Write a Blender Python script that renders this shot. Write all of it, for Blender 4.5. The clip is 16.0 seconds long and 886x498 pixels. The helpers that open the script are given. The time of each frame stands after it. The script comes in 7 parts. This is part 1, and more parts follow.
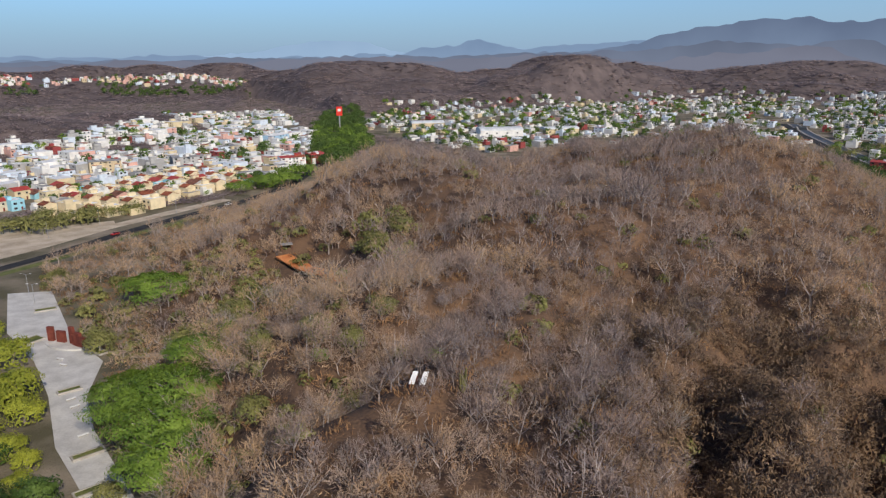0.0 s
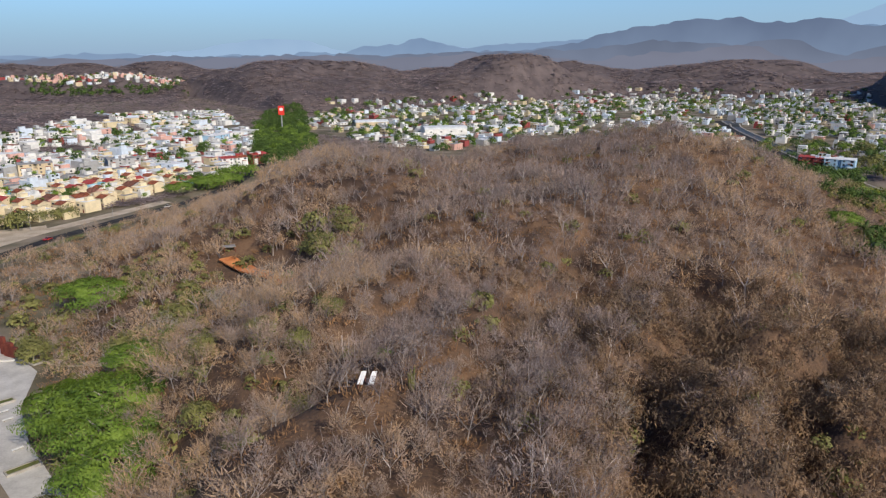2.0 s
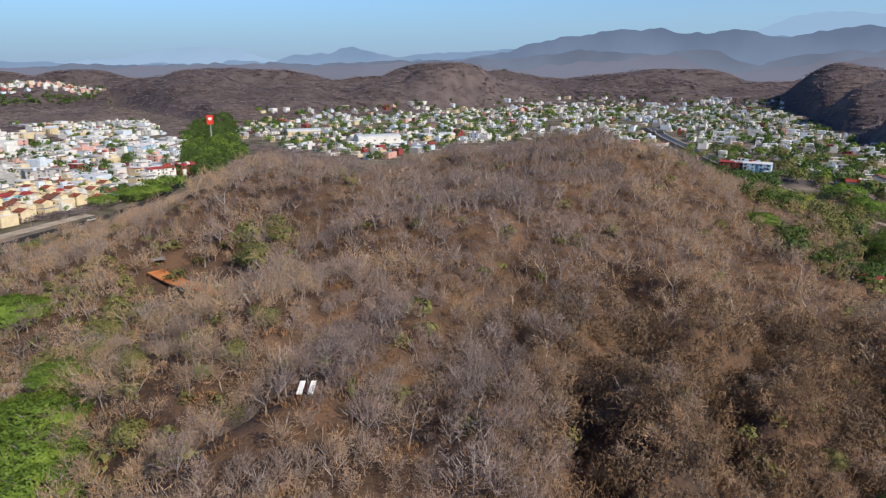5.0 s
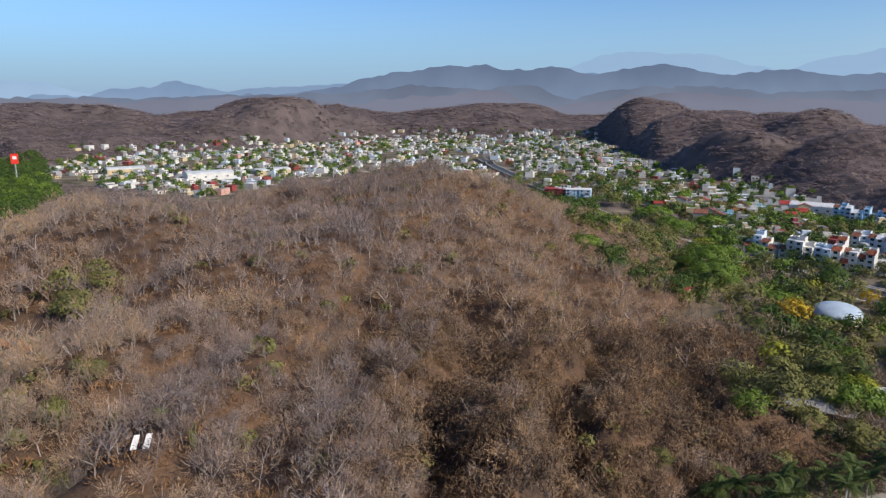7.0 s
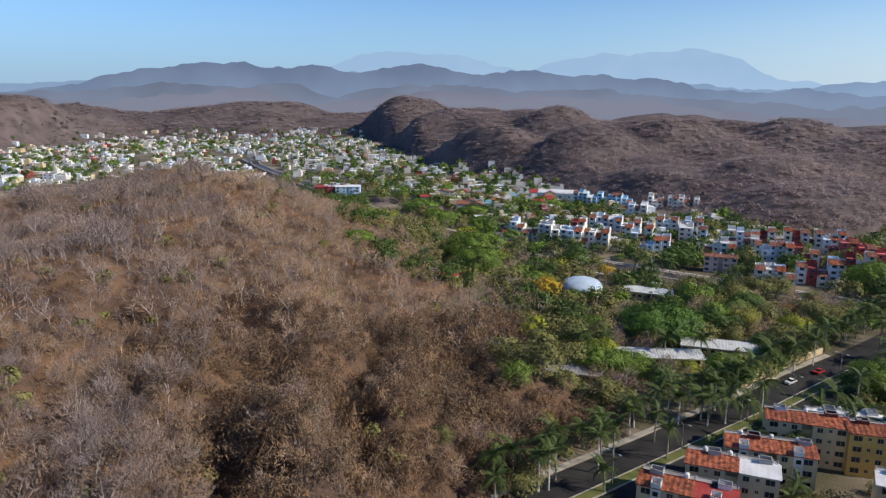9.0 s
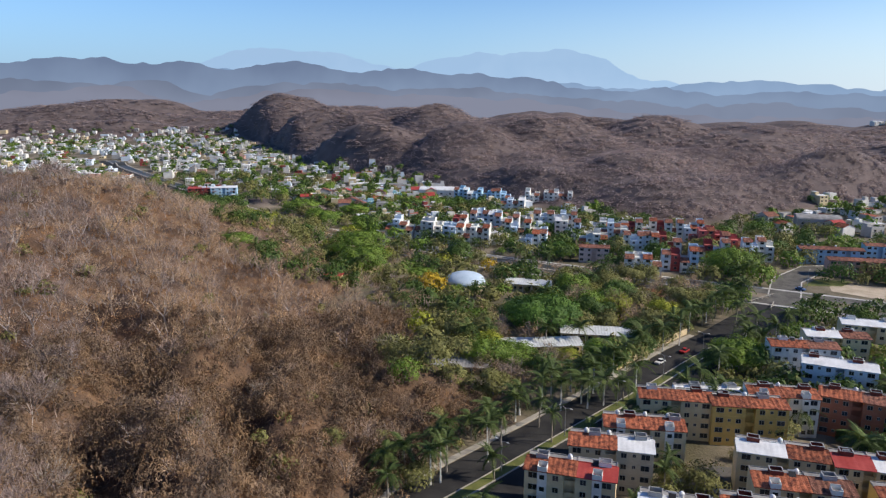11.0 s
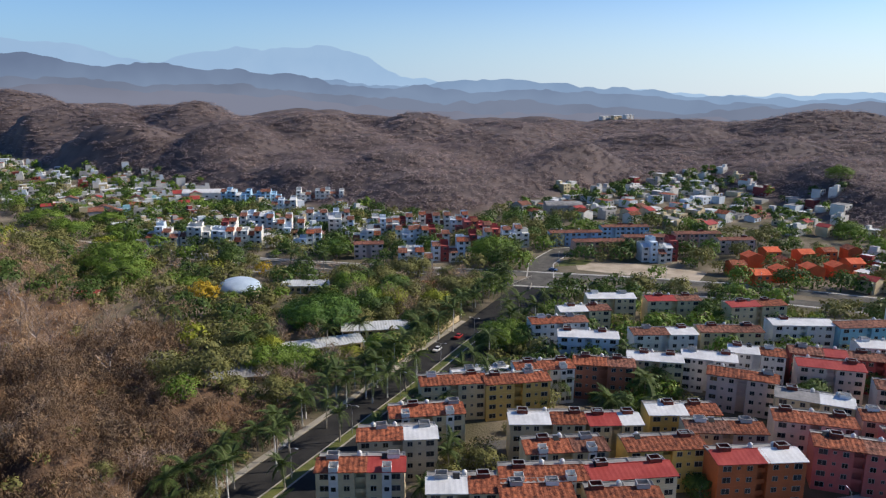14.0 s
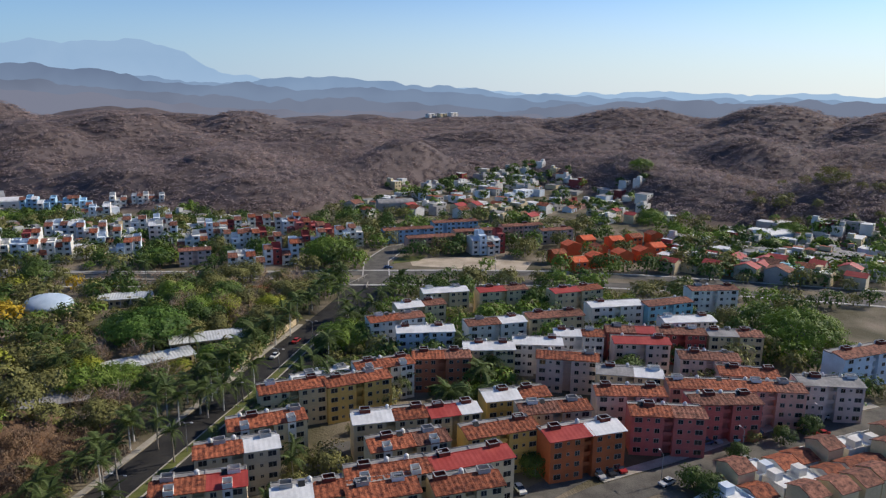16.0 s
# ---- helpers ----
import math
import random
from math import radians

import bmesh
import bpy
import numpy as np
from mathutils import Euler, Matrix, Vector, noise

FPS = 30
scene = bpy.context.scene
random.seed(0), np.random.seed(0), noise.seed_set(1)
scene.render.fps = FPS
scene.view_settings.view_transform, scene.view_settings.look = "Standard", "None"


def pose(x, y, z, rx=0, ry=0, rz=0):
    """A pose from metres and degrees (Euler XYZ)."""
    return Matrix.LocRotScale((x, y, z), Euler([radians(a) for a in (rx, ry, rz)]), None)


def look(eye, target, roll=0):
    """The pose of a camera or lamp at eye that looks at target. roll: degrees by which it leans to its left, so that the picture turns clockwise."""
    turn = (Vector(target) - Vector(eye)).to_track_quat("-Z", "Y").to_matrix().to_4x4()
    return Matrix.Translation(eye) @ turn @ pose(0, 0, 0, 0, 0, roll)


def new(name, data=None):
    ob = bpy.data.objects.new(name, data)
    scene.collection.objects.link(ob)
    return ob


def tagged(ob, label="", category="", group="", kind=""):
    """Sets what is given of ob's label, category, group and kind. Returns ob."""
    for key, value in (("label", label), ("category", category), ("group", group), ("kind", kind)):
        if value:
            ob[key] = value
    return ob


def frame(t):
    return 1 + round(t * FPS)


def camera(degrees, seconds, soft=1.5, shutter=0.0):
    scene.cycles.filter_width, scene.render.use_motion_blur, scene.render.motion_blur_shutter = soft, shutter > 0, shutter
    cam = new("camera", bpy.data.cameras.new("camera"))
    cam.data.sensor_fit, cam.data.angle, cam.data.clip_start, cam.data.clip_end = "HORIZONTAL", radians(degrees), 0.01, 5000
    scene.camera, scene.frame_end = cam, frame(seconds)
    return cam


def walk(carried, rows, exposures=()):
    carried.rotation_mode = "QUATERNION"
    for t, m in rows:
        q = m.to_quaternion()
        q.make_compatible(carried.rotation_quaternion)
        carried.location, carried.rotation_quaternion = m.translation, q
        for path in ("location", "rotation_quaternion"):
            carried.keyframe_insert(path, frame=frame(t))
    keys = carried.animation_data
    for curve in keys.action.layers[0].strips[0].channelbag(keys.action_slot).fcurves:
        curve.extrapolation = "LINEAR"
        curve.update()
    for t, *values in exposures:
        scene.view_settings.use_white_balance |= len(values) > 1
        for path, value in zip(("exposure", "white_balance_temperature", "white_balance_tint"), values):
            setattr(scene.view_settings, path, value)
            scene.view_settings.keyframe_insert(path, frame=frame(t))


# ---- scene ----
cam = camera(64.19, 16.0, soft=1.25)
# seconds, place in metres, tilt, lean and heading in degrees
PATH = [
    (0, 0.00, -0.00, 84.99, 74.715, 0.271, 0.000),
    (0.5, 0.02, -0.14, 85.13, 74.646, 0.292, -1.594),
    (1, 0.07, -0.18, 85.19, 74.594, 0.282, -2.871),
    (1.5, 0.09, -0.16, 85.15, 74.583, 0.230, -3.661),
    (2, 0.07, -0.26, 85.01, 74.598, 0.190, -4.469),
    (2.5, -0.07, -0.42, 84.84, 74.659, 0.160, -5.491),
    (3, -0.18, -0.54, 84.76, 74.689, 0.040, -6.816),
    (3.5, -0.23, -0.65, 84.69, 74.717, 0.041, -8.111),
    (6, -0.30, -1.12, 84.82, 76.429, 0.013, -13.706),
    (6.5, -0.39, -1.23, 84.72, 77.249, -0.044, -17.995),
    (7, -0.52, -1.42, 84.53, 77.907, 0.027, -22.932),
    (7.5, -0.66, -1.68, 84.41, 77.924, 0.048, -27.830),
    (8, -0.82, -2.05, 84.33, 77.894, 0.049, -32.691),
    (8.5, -1.02, -2.26, 84.24, 77.841, 0.023, -37.690),
    (11, -1.52, -2.31, 84.11, 77.641, -0.117, -51.174),
    (11.5, -1.74, -2.35, 84.25, 77.626, -0.207, -54.301),
    (12, -1.91, -2.37, 84.42, 77.581, -0.273, -57.212),
    (12.5, -1.97, -2.39, 84.64, 77.557, -0.306, -60.249),
    (13, -2.09, -2.48, 85.00, 77.511, -0.314, -63.281),
    (13.5, -2.31, -2.52, 85.27, 77.473, -0.333, -66.400),
    (14, -2.53, -2.58, 85.51, 77.435, -0.353, -69.667),
    (14.5, -2.69, -2.59, 85.74, 77.393, -0.387, -73.167),
    (15, -2.77, -2.56, 85.95, 77.363, -0.493, -76.653),
    (15.5, -2.86, -2.56, 86.08, 77.361, -0.541, -79.996),
    (16, -2.97, -2.55, 86.24, 77.362, -0.605, -83.310),
]
walk(cam, [(t, pose(*p)) for t, *p in PATH], [(0.0, -0.08), (3.5, 0.06), (7.0, 0.04), (11.0, 0.26), (13.5, 0.16), (16.0, 0.0)])

# ---- sky and sun ----
SUN_HEADING, SUN_HEIGHT = 149.0, 34.0  # clockwise from +y, above the horizon
world = bpy.data.worlds.new("sky")
scene.world = world
world.use_nodes = True
_n = world.node_tree.nodes
_sky = _n.new("ShaderNodeTexSky")
_sky.sky_type = "NISHITA"
_sky.sun_disc = False
_sky.sun_elevation, _sky.sun_rotation = radians(SUN_HEIGHT), radians(SUN_HEADING)
_sky.altitude, _sky.air_density, _sky.dust_density, _sky.ozone_density = 1200, 1.0, 0.5, 5.0
_deep = _n.new("ShaderNodeGamma")
_deep.inputs[1].default_value = 1.3
world.node_tree.links.new(_sky.outputs[0], _deep.inputs[0])
world.node_tree.links.new(_deep.outputs[0], _n["Background"].inputs[0])
_n["Background"].inputs[1].default_value = 0.078
_s = bpy.data.lights.new("sun", "SUN")
_s.energy, _s.angle, _s.color = 4.4, radians(0.53), (1.0, 0.90, 0.76)
sun = new("sun", _s)
_a, _e = radians(SUN_HEADING), radians(SUN_HEIGHT)
sun.matrix_world = look((0, 0, 300), (-math.sin(_a) * math.cos(_e), -math.cos(_a) * math.cos(_e), 300 - math.sin(_e)))

# ---- materials ----
def mat(name, a, b, size=1.0, fine=0.15, rough=0.85, bump=0.0, vary="", amount=0.25, metal=0.0, spec=0.3, through_light=0.0, cell=0.0, other=None, warm=None):
    """Two colours mixed by noise of two sizes in metres; vary: 'object' or 'island' shifts brightness piece by piece."""
    m = bpy.data.materials.new(name)
    m.use_nodes = True
    nt = m.node_tree
    n, l = nt.nodes, nt.links
    bsdf = n["Principled BSDF"]
    geo = n.new("ShaderNodeNewGeometry")
    big, small = n.new("ShaderNodeTexNoise"), n.new("ShaderNodeTexNoise")
    for tex, s in ((big, size), (small, fine)):
        tex.inputs["Scale"].default_value = 1.0 / s
        tex.inputs["Detail"].default_value = 3.0
        l.new(geo.outputs["Position"], tex.inputs["Vector"])
    add = n.new("ShaderNodeMath")
    add.operation = "MULTIPLY_ADD"
    add.inputs[1].default_value, add.inputs[2].default_value = 0.45, -0.22
    l.new(small.outputs[0], add.inputs[0])
    tot = n.new("ShaderNodeMath")
    tot.operation = "ADD"
    l.new(big.outputs[0], tot.inputs[0])
    l.new(add.outputs[0], tot.inputs[1])
    ramp = n.new("ShaderNodeValToRGB")
    ramp.color_ramp.elements[0].position, ramp.color_ramp.elements[1].position = 0.32, 0.68
    ramp.color_ramp.elements[0].color, ramp.color_ramp.elements[1].color = (*a, 1), (*b, 1)
    l.new(tot.outputs[0], ramp.inputs[0])
    out = ramp.outputs[0]
    if warm:
        # warmer, lighter patches, mostly on the west side and at the foot of the hill
        sep, foot = n.new("ShaderNodeSeparateXYZ"), n.new("ShaderNodeMath")
        l.new(geo.outputs["Position"], sep.inputs[0])
        foot.operation = "MULTIPLY_ADD"
        foot.inputs[1].default_value = -0.35
        l.new(sep.outputs[1], foot.inputs[0])
        l.new(sep.outputs[0], foot.inputs[2])
        west, east, both, mx = n.new("ShaderNodeMapRange"), n.new("ShaderNodeMapRange"), n.new("ShaderNodeMath"), n.new("ShaderNodeMix")
        west.inputs[1].default_value, west.inputs[2].default_value = 30, -50
        east.inputs[1].default_value, east.inputs[2].default_value = 5, 45
        l.new(sep.outputs[0], west.inputs[0])
        l.new(foot.outputs[0], east.inputs[0])
        both.operation = "MAXIMUM"
        l.new(west.outputs[0], both.inputs[0])
        l.new(east.outputs[0], both.inputs[1])
        patchy, share = n.new("ShaderNodeTexNoise"), n.new("ShaderNodeMath")
        patchy.inputs["Scale"].default_value, patchy.inputs["Detail"].default_value = 1 / 21, 3.0
        l.new(geo.outputs["Position"], patchy.inputs["Vector"])
        share.operation = "MULTIPLY_ADD"
        share.inputs[1].default_value = 0.22
        l.new(both.outputs[0], share.inputs[0])
        l.new(patchy.outputs[0], share.inputs[2])
        edge = n.new("ShaderNodeMapRange")
        edge.inputs[1].default_value, edge.inputs[2].default_value = 0.54, 0.70
        l.new(share.outputs[0], edge.inputs[0])
        mx.data_type = "RGBA"
        l.new(edge.outputs[0], mx.inputs[0])
        l.new(out, mx.inputs[6])
        mx.inputs[7].default_value = (*warm, 1)
        out = mx.outputs[2]
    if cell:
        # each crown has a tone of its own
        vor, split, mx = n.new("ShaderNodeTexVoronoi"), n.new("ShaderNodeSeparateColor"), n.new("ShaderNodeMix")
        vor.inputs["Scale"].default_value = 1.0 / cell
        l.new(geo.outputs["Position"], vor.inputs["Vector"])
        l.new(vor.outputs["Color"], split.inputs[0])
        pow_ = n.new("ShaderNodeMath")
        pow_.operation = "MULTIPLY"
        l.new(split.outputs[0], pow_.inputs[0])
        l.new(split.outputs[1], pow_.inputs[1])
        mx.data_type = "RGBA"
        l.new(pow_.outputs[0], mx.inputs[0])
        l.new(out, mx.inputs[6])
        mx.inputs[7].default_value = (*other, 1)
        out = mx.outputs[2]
    if vary:
        src = n.new("ShaderNodeObjectInfo").outputs["Random"] if vary == "object" else geo.outputs["Random Per Island"]
        hsv = n.new("ShaderNodeHueSaturation")
        rng = n.new("ShaderNodeMapRange")
        rng.inputs[3].default_value, rng.inputs[4].default_value = 1 - amount, 1 + amount
        l.new(src, rng.inputs[0])
        l.new(rng.outputs[0], hsv.inputs["Value"])
        l.new(out, hsv.inputs["Color"])
        out = hsv.outputs[0]
    l.new(out, bsdf.inputs["Base Color"])
    bsdf.inputs["Roughness"].default_value = rough
    bsdf.inputs["Metallic"].default_value = metal
    bsdf.inputs["Specular IOR Level"].default_value = spec
    if bump:
        bm_ = n.new("ShaderNodeBump")
        bm_.inputs["Strength"].default_value, bm_.inputs["Distance"].default_value = bump, fine
        l.new(small.outputs[0], bm_.inputs["Height"])
        l.new(bm_.outputs[0], bsdf.inputs["Normal"])
    if through_light:
        tr, mx = n.new("ShaderNodeBsdfTranslucent"), n.new("ShaderNodeMixShader")
        l.new(out, tr.inputs[0])
        mx.inputs[0].default_value = through_light
        l.new(bsdf.outputs[0], mx.inputs[1])
        l.new(tr.outputs[0], mx.inputs[2])
        l.new(mx.outputs[0], n["Material Output"].inputs[0])
    return m


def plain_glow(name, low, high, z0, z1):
    """A far ridge that glows: haze is put into its colours, which run from low to high."""
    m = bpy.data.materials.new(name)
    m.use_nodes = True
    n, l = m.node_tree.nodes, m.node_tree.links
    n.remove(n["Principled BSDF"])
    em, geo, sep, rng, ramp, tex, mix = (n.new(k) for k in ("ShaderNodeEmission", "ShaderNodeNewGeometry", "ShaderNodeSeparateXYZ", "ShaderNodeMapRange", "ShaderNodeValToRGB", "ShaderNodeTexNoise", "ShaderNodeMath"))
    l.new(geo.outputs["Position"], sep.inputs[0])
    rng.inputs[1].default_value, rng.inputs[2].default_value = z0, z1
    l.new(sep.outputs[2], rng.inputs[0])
    # noise paints the light and shade of spurs into the glow
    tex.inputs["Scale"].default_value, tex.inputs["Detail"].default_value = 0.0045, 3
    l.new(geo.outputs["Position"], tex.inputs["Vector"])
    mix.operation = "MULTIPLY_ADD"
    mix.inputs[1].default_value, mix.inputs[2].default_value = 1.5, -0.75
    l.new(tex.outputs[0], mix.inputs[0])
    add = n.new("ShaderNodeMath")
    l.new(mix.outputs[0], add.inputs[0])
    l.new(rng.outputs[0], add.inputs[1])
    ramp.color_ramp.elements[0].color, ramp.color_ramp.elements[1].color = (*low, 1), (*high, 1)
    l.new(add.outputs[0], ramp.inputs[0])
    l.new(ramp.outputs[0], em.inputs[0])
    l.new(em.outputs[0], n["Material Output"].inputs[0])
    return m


M = {
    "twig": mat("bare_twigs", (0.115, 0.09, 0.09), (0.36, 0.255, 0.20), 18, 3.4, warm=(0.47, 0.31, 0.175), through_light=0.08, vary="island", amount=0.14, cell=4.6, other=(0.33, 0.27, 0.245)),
    # purple-grey of bare twigs, paled further by distance haze put into the colour
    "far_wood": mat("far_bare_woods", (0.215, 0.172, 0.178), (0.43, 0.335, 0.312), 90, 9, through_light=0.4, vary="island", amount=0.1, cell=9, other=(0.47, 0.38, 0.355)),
    "bark": mat("grey_bark", (0.18, 0.15, 0.135), (0.40, 0.345, 0.31), 6, 0.4, vary="island", amount=0.3),
    "dry_brush": mat("dry_brush", (0.17, 0.095, 0.05), (0.42, 0.24, 0.115), 12, 1.5, vary="island", amount=0.2, through_light=0.25),
    "vine": mat("dry_vines", (0.10, 0.066, 0.04), (0.34, 0.215, 0.12), 8, 1.5, vary="island", amount=0.08, through_light=0.2, cell=5, other=(0.17, 0.13, 0.10)),
    "leaf_dark": mat("dark_leaves", (0.045, 0.085, 0.016), (0.115, 0.175, 0.033), 5, 0.6, rough=0.6, vary="island", amount=0.15, through_light=0.2),
    "leaf_mid": mat("deep_green_leaves", (0.05, 0.11, 0.017), (0.13, 0.23, 0.036), 6, 0.9, rough=0.6, vary="island", amount=0.14, through_light=0.2),
    "leaf_green": mat("bright_leaves", (0.098, 0.165, 0.020), (0.215, 0.31, 0.045), 5, 0.6, rough=0.6, vary="island", amount=0.14, through_light=0.2),
    "leaf_olive": mat("olive_leaves", (0.125, 0.125, 0.040), (0.275, 0.265, 0.085), 5, 0.6, rough=0.7, vary="island", amount=0.15, through_light=0.2),
    "leaf_lime": mat("lime_leaves", (0.21, 0.235, 0.025), (0.38, 0.395, 0.045), 5, 0.6, rough=0.7, vary="island", amount=0.15, through_light=0.2),
    "leaf_yellow": mat("yellow_blossom", (0.42, 0.27, 0.02), (0.62, 0.44, 0.04), 5, 0.6, rough=0.7, vary="island", amount=0.22, through_light=0.3),
    "palm": mat("palm_fronds", (0.045, 0.075, 0.018), (0.105, 0.14, 0.035), 4, 0.4, rough=0.7, vary="island", amount=0.35, through_light=0.2),
    "palm_trunk": mat("palm_trunk", (0.24, 0.21, 0.17), (0.38, 0.34, 0.29), 1, 0.2, bump=0.3),
    "palm_white": mat("whitewashed_trunk", (0.62, 0.60, 0.56), (0.78, 0.77, 0.73), 1, 0.2),
    "asphalt": mat("asphalt", (0.024, 0.024, 0.025), (0.048, 0.046, 0.044), 6, 0.3, bump=0.2, spec=0.15),
    "asphalt_old": mat("worn_asphalt", (0.085, 0.08, 0.073), (0.16, 0.15, 0.132), 5, 0.4, bump=0.2, spec=0.15),
    "concrete": mat("concrete", (0.30, 0.275, 0.235), (0.46, 0.425, 0.37), 4, 0.3, bump=0.1),
    "paving": mat("pale_paving", (0.42, 0.40, 0.37), (0.58, 0.56, 0.52), 5, 0.5),
    "dust": mat("dusty_earth", (0.36, 0.29, 0.21), (0.56, 0.47, 0.36), 8, 0.6, bump=0.2),
    "grass": mat("mown_grass", (0.07, 0.09, 0.022), (0.17, 0.175, 0.05), 5, 0.4, bump=0.3),
    "red_soil": mat("red_soil", (0.48, 0.15, 0.045), (0.68, 0.28, 0.10), 5, 0.6, bump=0.3),
    "tile": mat("clay_roof_tiles", (0.09, 0.024, 0.014), (0.42, 0.13, 0.062), 1.1, 0.35, bump=0.5, vary="object", amount=0.2),
    "tile_old": mat("weathered_roof_tiles", (0.07, 0.028, 0.02), (0.33, 0.14, 0.09), 1.0, 0.35, bump=0.5, vary="object", amount=0.2),
    "orange_roof": mat("orange_roof_tiles", (0.64, 0.11, 0.045), (0.78, 0.18, 0.075), 2, 0.3, bump=0.4),
    "red_paint": mat("red_roof_paint", (0.32, 0.04, 0.034), (0.43, 0.075, 0.058), 3, 0.4, rough=0.6),
    "white_roof": mat("white_roof_coating", (0.62, 0.62, 0.61), (0.80, 0.80, 0.79), 3, 0.4, rough=0.6),
    "grey_roof": mat("grey_roof_coating", (0.20, 0.195, 0.19), (0.36, 0.345, 0.33), 3, 0.4),
    "glass": mat("dark_window_glass", (0.012, 0.014, 0.018), (0.03, 0.034, 0.04), 2, 0.5, rough=0.12, spec=0.5, vary="object", amount=0.5),
    "frame": mat("white_window_trim", (0.66, 0.65, 0.62), (0.78, 0.77, 0.74), 2, 0.4),
    "alu": mat("grey_window_frame", (0.26, 0.25, 0.23), (0.40, 0.385, 0.36), 1.5, 0.3, rough=0.5),
    "tin": mat("sheet_metal_roof", (0.50, 0.52, 0.52), (0.70, 0.71, 0.70), 4, 0.5, rough=0.45, spec=0.5),
    "dome": mat("pale_blue_dome", (0.40, 0.50, 0.60), (0.56, 0.65, 0.73), 4, 0.5, rough=0.4),
    "steel": mat("grey_steel", (0.32, 0.32, 0.32), (0.45, 0.45, 0.45), 1, 0.2, rough=0.5, metal=0.4),
    "black": mat("black_plastic", (0.015, 0.015, 0.016), (0.03, 0.03, 0.03), 1, 0.2, rough=0.5),
    "rust": mat("dark_red_steel", (0.13, 0.03, 0.02), (0.21, 0.055, 0.035), 2, 0.3),
    "sign_red": mat("red_sign", (0.62, 0.03, 0.02), (0.70, 0.05, 0.03), 2, 0.3, rough=0.4),
    "yellow_line": mat("road_paint_yellow", (0.55, 0.40, 0.08), (0.66, 0.52, 0.14), 2, 0.3),
    "white_line": mat("road_paint_white", (0.62, 0.61, 0.58), (0.74, 0.73, 0.70), 2, 0.3),
    "water": mat("murky_canal_water", (0.035, 0.038, 0.036), (0.065, 0.066, 0.06), 6, 1, rough=0.45, spec=0.25),
}
WALLS = {
    "cream": (0.64, 0.53, 0.33), "greycream": (0.54, 0.48, 0.36), "yellow": (0.62, 0.42, 0.13), "white": (0.72, 0.70, 0.65),
    "bluewhite": (0.62, 0.69, 0.76), "terracotta": (0.42, 0.16, 0.09), "orange": (0.50, 0.14, 0.05), "lilac": (0.62, 0.50, 0.45),
    "pink": (0.64, 0.38, 0.31), "pinkred": (0.50, 0.15, 0.13), "darkred": (0.30, 0.065, 0.06), "cyan": (0.30, 0.56, 0.64),
    "paleyellow": (0.74, 0.62, 0.40), "brightorange": (0.78, 0.16, 0.055), "sand": (0.62, 0.50, 0.32), "grey": (0.40, 0.39, 0.37), "sky": (0.40, 0.58, 0.72),
}
for key, c in WALLS.items():
    M[key] = mat(key + "_wall_paint", tuple(v * 0.86 for v in c), tuple(min(v * 1.06, 0.85) for v in c), 3.5, 0.5, rough=0.9, bump=0.08, vary="object", amount=0.06)

# ---- mesh tools ----
def mesh_from(name, verts, faces, mats, slots=None):
    """A mesh from arrays; faces all of one length; slots: a material slot for each face."""
    me = bpy.data.meshes.new(name)
    verts, faces = np.asarray(verts, np.float32).reshape(-1, 3), np.asarray(faces, np.int32)
    k = faces.shape[1]
    me.vertices.add(len(verts))
    me.vertices.foreach_set("co", verts.ravel())
    me.loops.add(faces.size)
    me.loops.foreach_set("vertex_index", faces.ravel())
    me.polygons.add(len(faces))
    me.polygons.foreach_set("loop_start", np.arange(0, faces.size, k, dtype=np.int32))
    for m in mats:
        me.materials.append(m)
    if slots is not None:
        me.polygons.foreach_set("material_index", np.asarray(slots, np.int32))
    me.update(calc_edges=True)
    me.validate()
    me.polygons.foreach_set("use_smooth", np.zeros(len(me.polygons), bool))
    return me


def mesh_of(name, bm, *mats):
    me = bpy.data.meshes.new(name)
    bm.to_mesh(me)
    bm.free()
    for m in mats:
        me.materials.append(m)
    return me


def part(name, me, parent, m=None, label=""):
    """One mesh object under a thing or a part."""
    ob = new(name, me)
    ob.parent = parent
    if m is not None:
        ob.matrix_local = m
    return tagged(ob, label) if label else ob


def thing(name, label, category, m, group="", kind=""):
    ob = new(name)
    ob.empty_display_size = 0.5
    ob.matrix_world = m
    return tagged(ob, label, category, group, kind)


def add_box(bm, x0, y0, z0, x1, y1, z1, slot=0, skip_bottom=False):
    v = [bm.verts.new(p) for p in ((x0, y0, z0), (x1, y0, z0), (x1, y1, z0), (x0, y1, z0), (x0, y0, z1), (x1, y0, z1), (x1, y1, z1), (x0, y1, z1))]
    for q in ((0, 3, 2, 1), (4, 5, 6, 7), (0, 1, 5, 4), (1, 2, 6, 5), (2, 3, 7, 6), (3, 0, 4, 7)):
        if skip_bottom and q == (0, 3, 2, 1):
            continue
        bm.faces.new([v[i] for i in q]).material_index = slot


def box_mesh(name, size, m, base=True):
    bm = bmesh.new()
    sx, sy, sz = size
    add_box(bm, -sx / 2, -sy / 2, 0 if base else -sz / 2, sx / 2, sy / 2, sz if base else sz / 2)
    return mesh_of(name, bm, m)


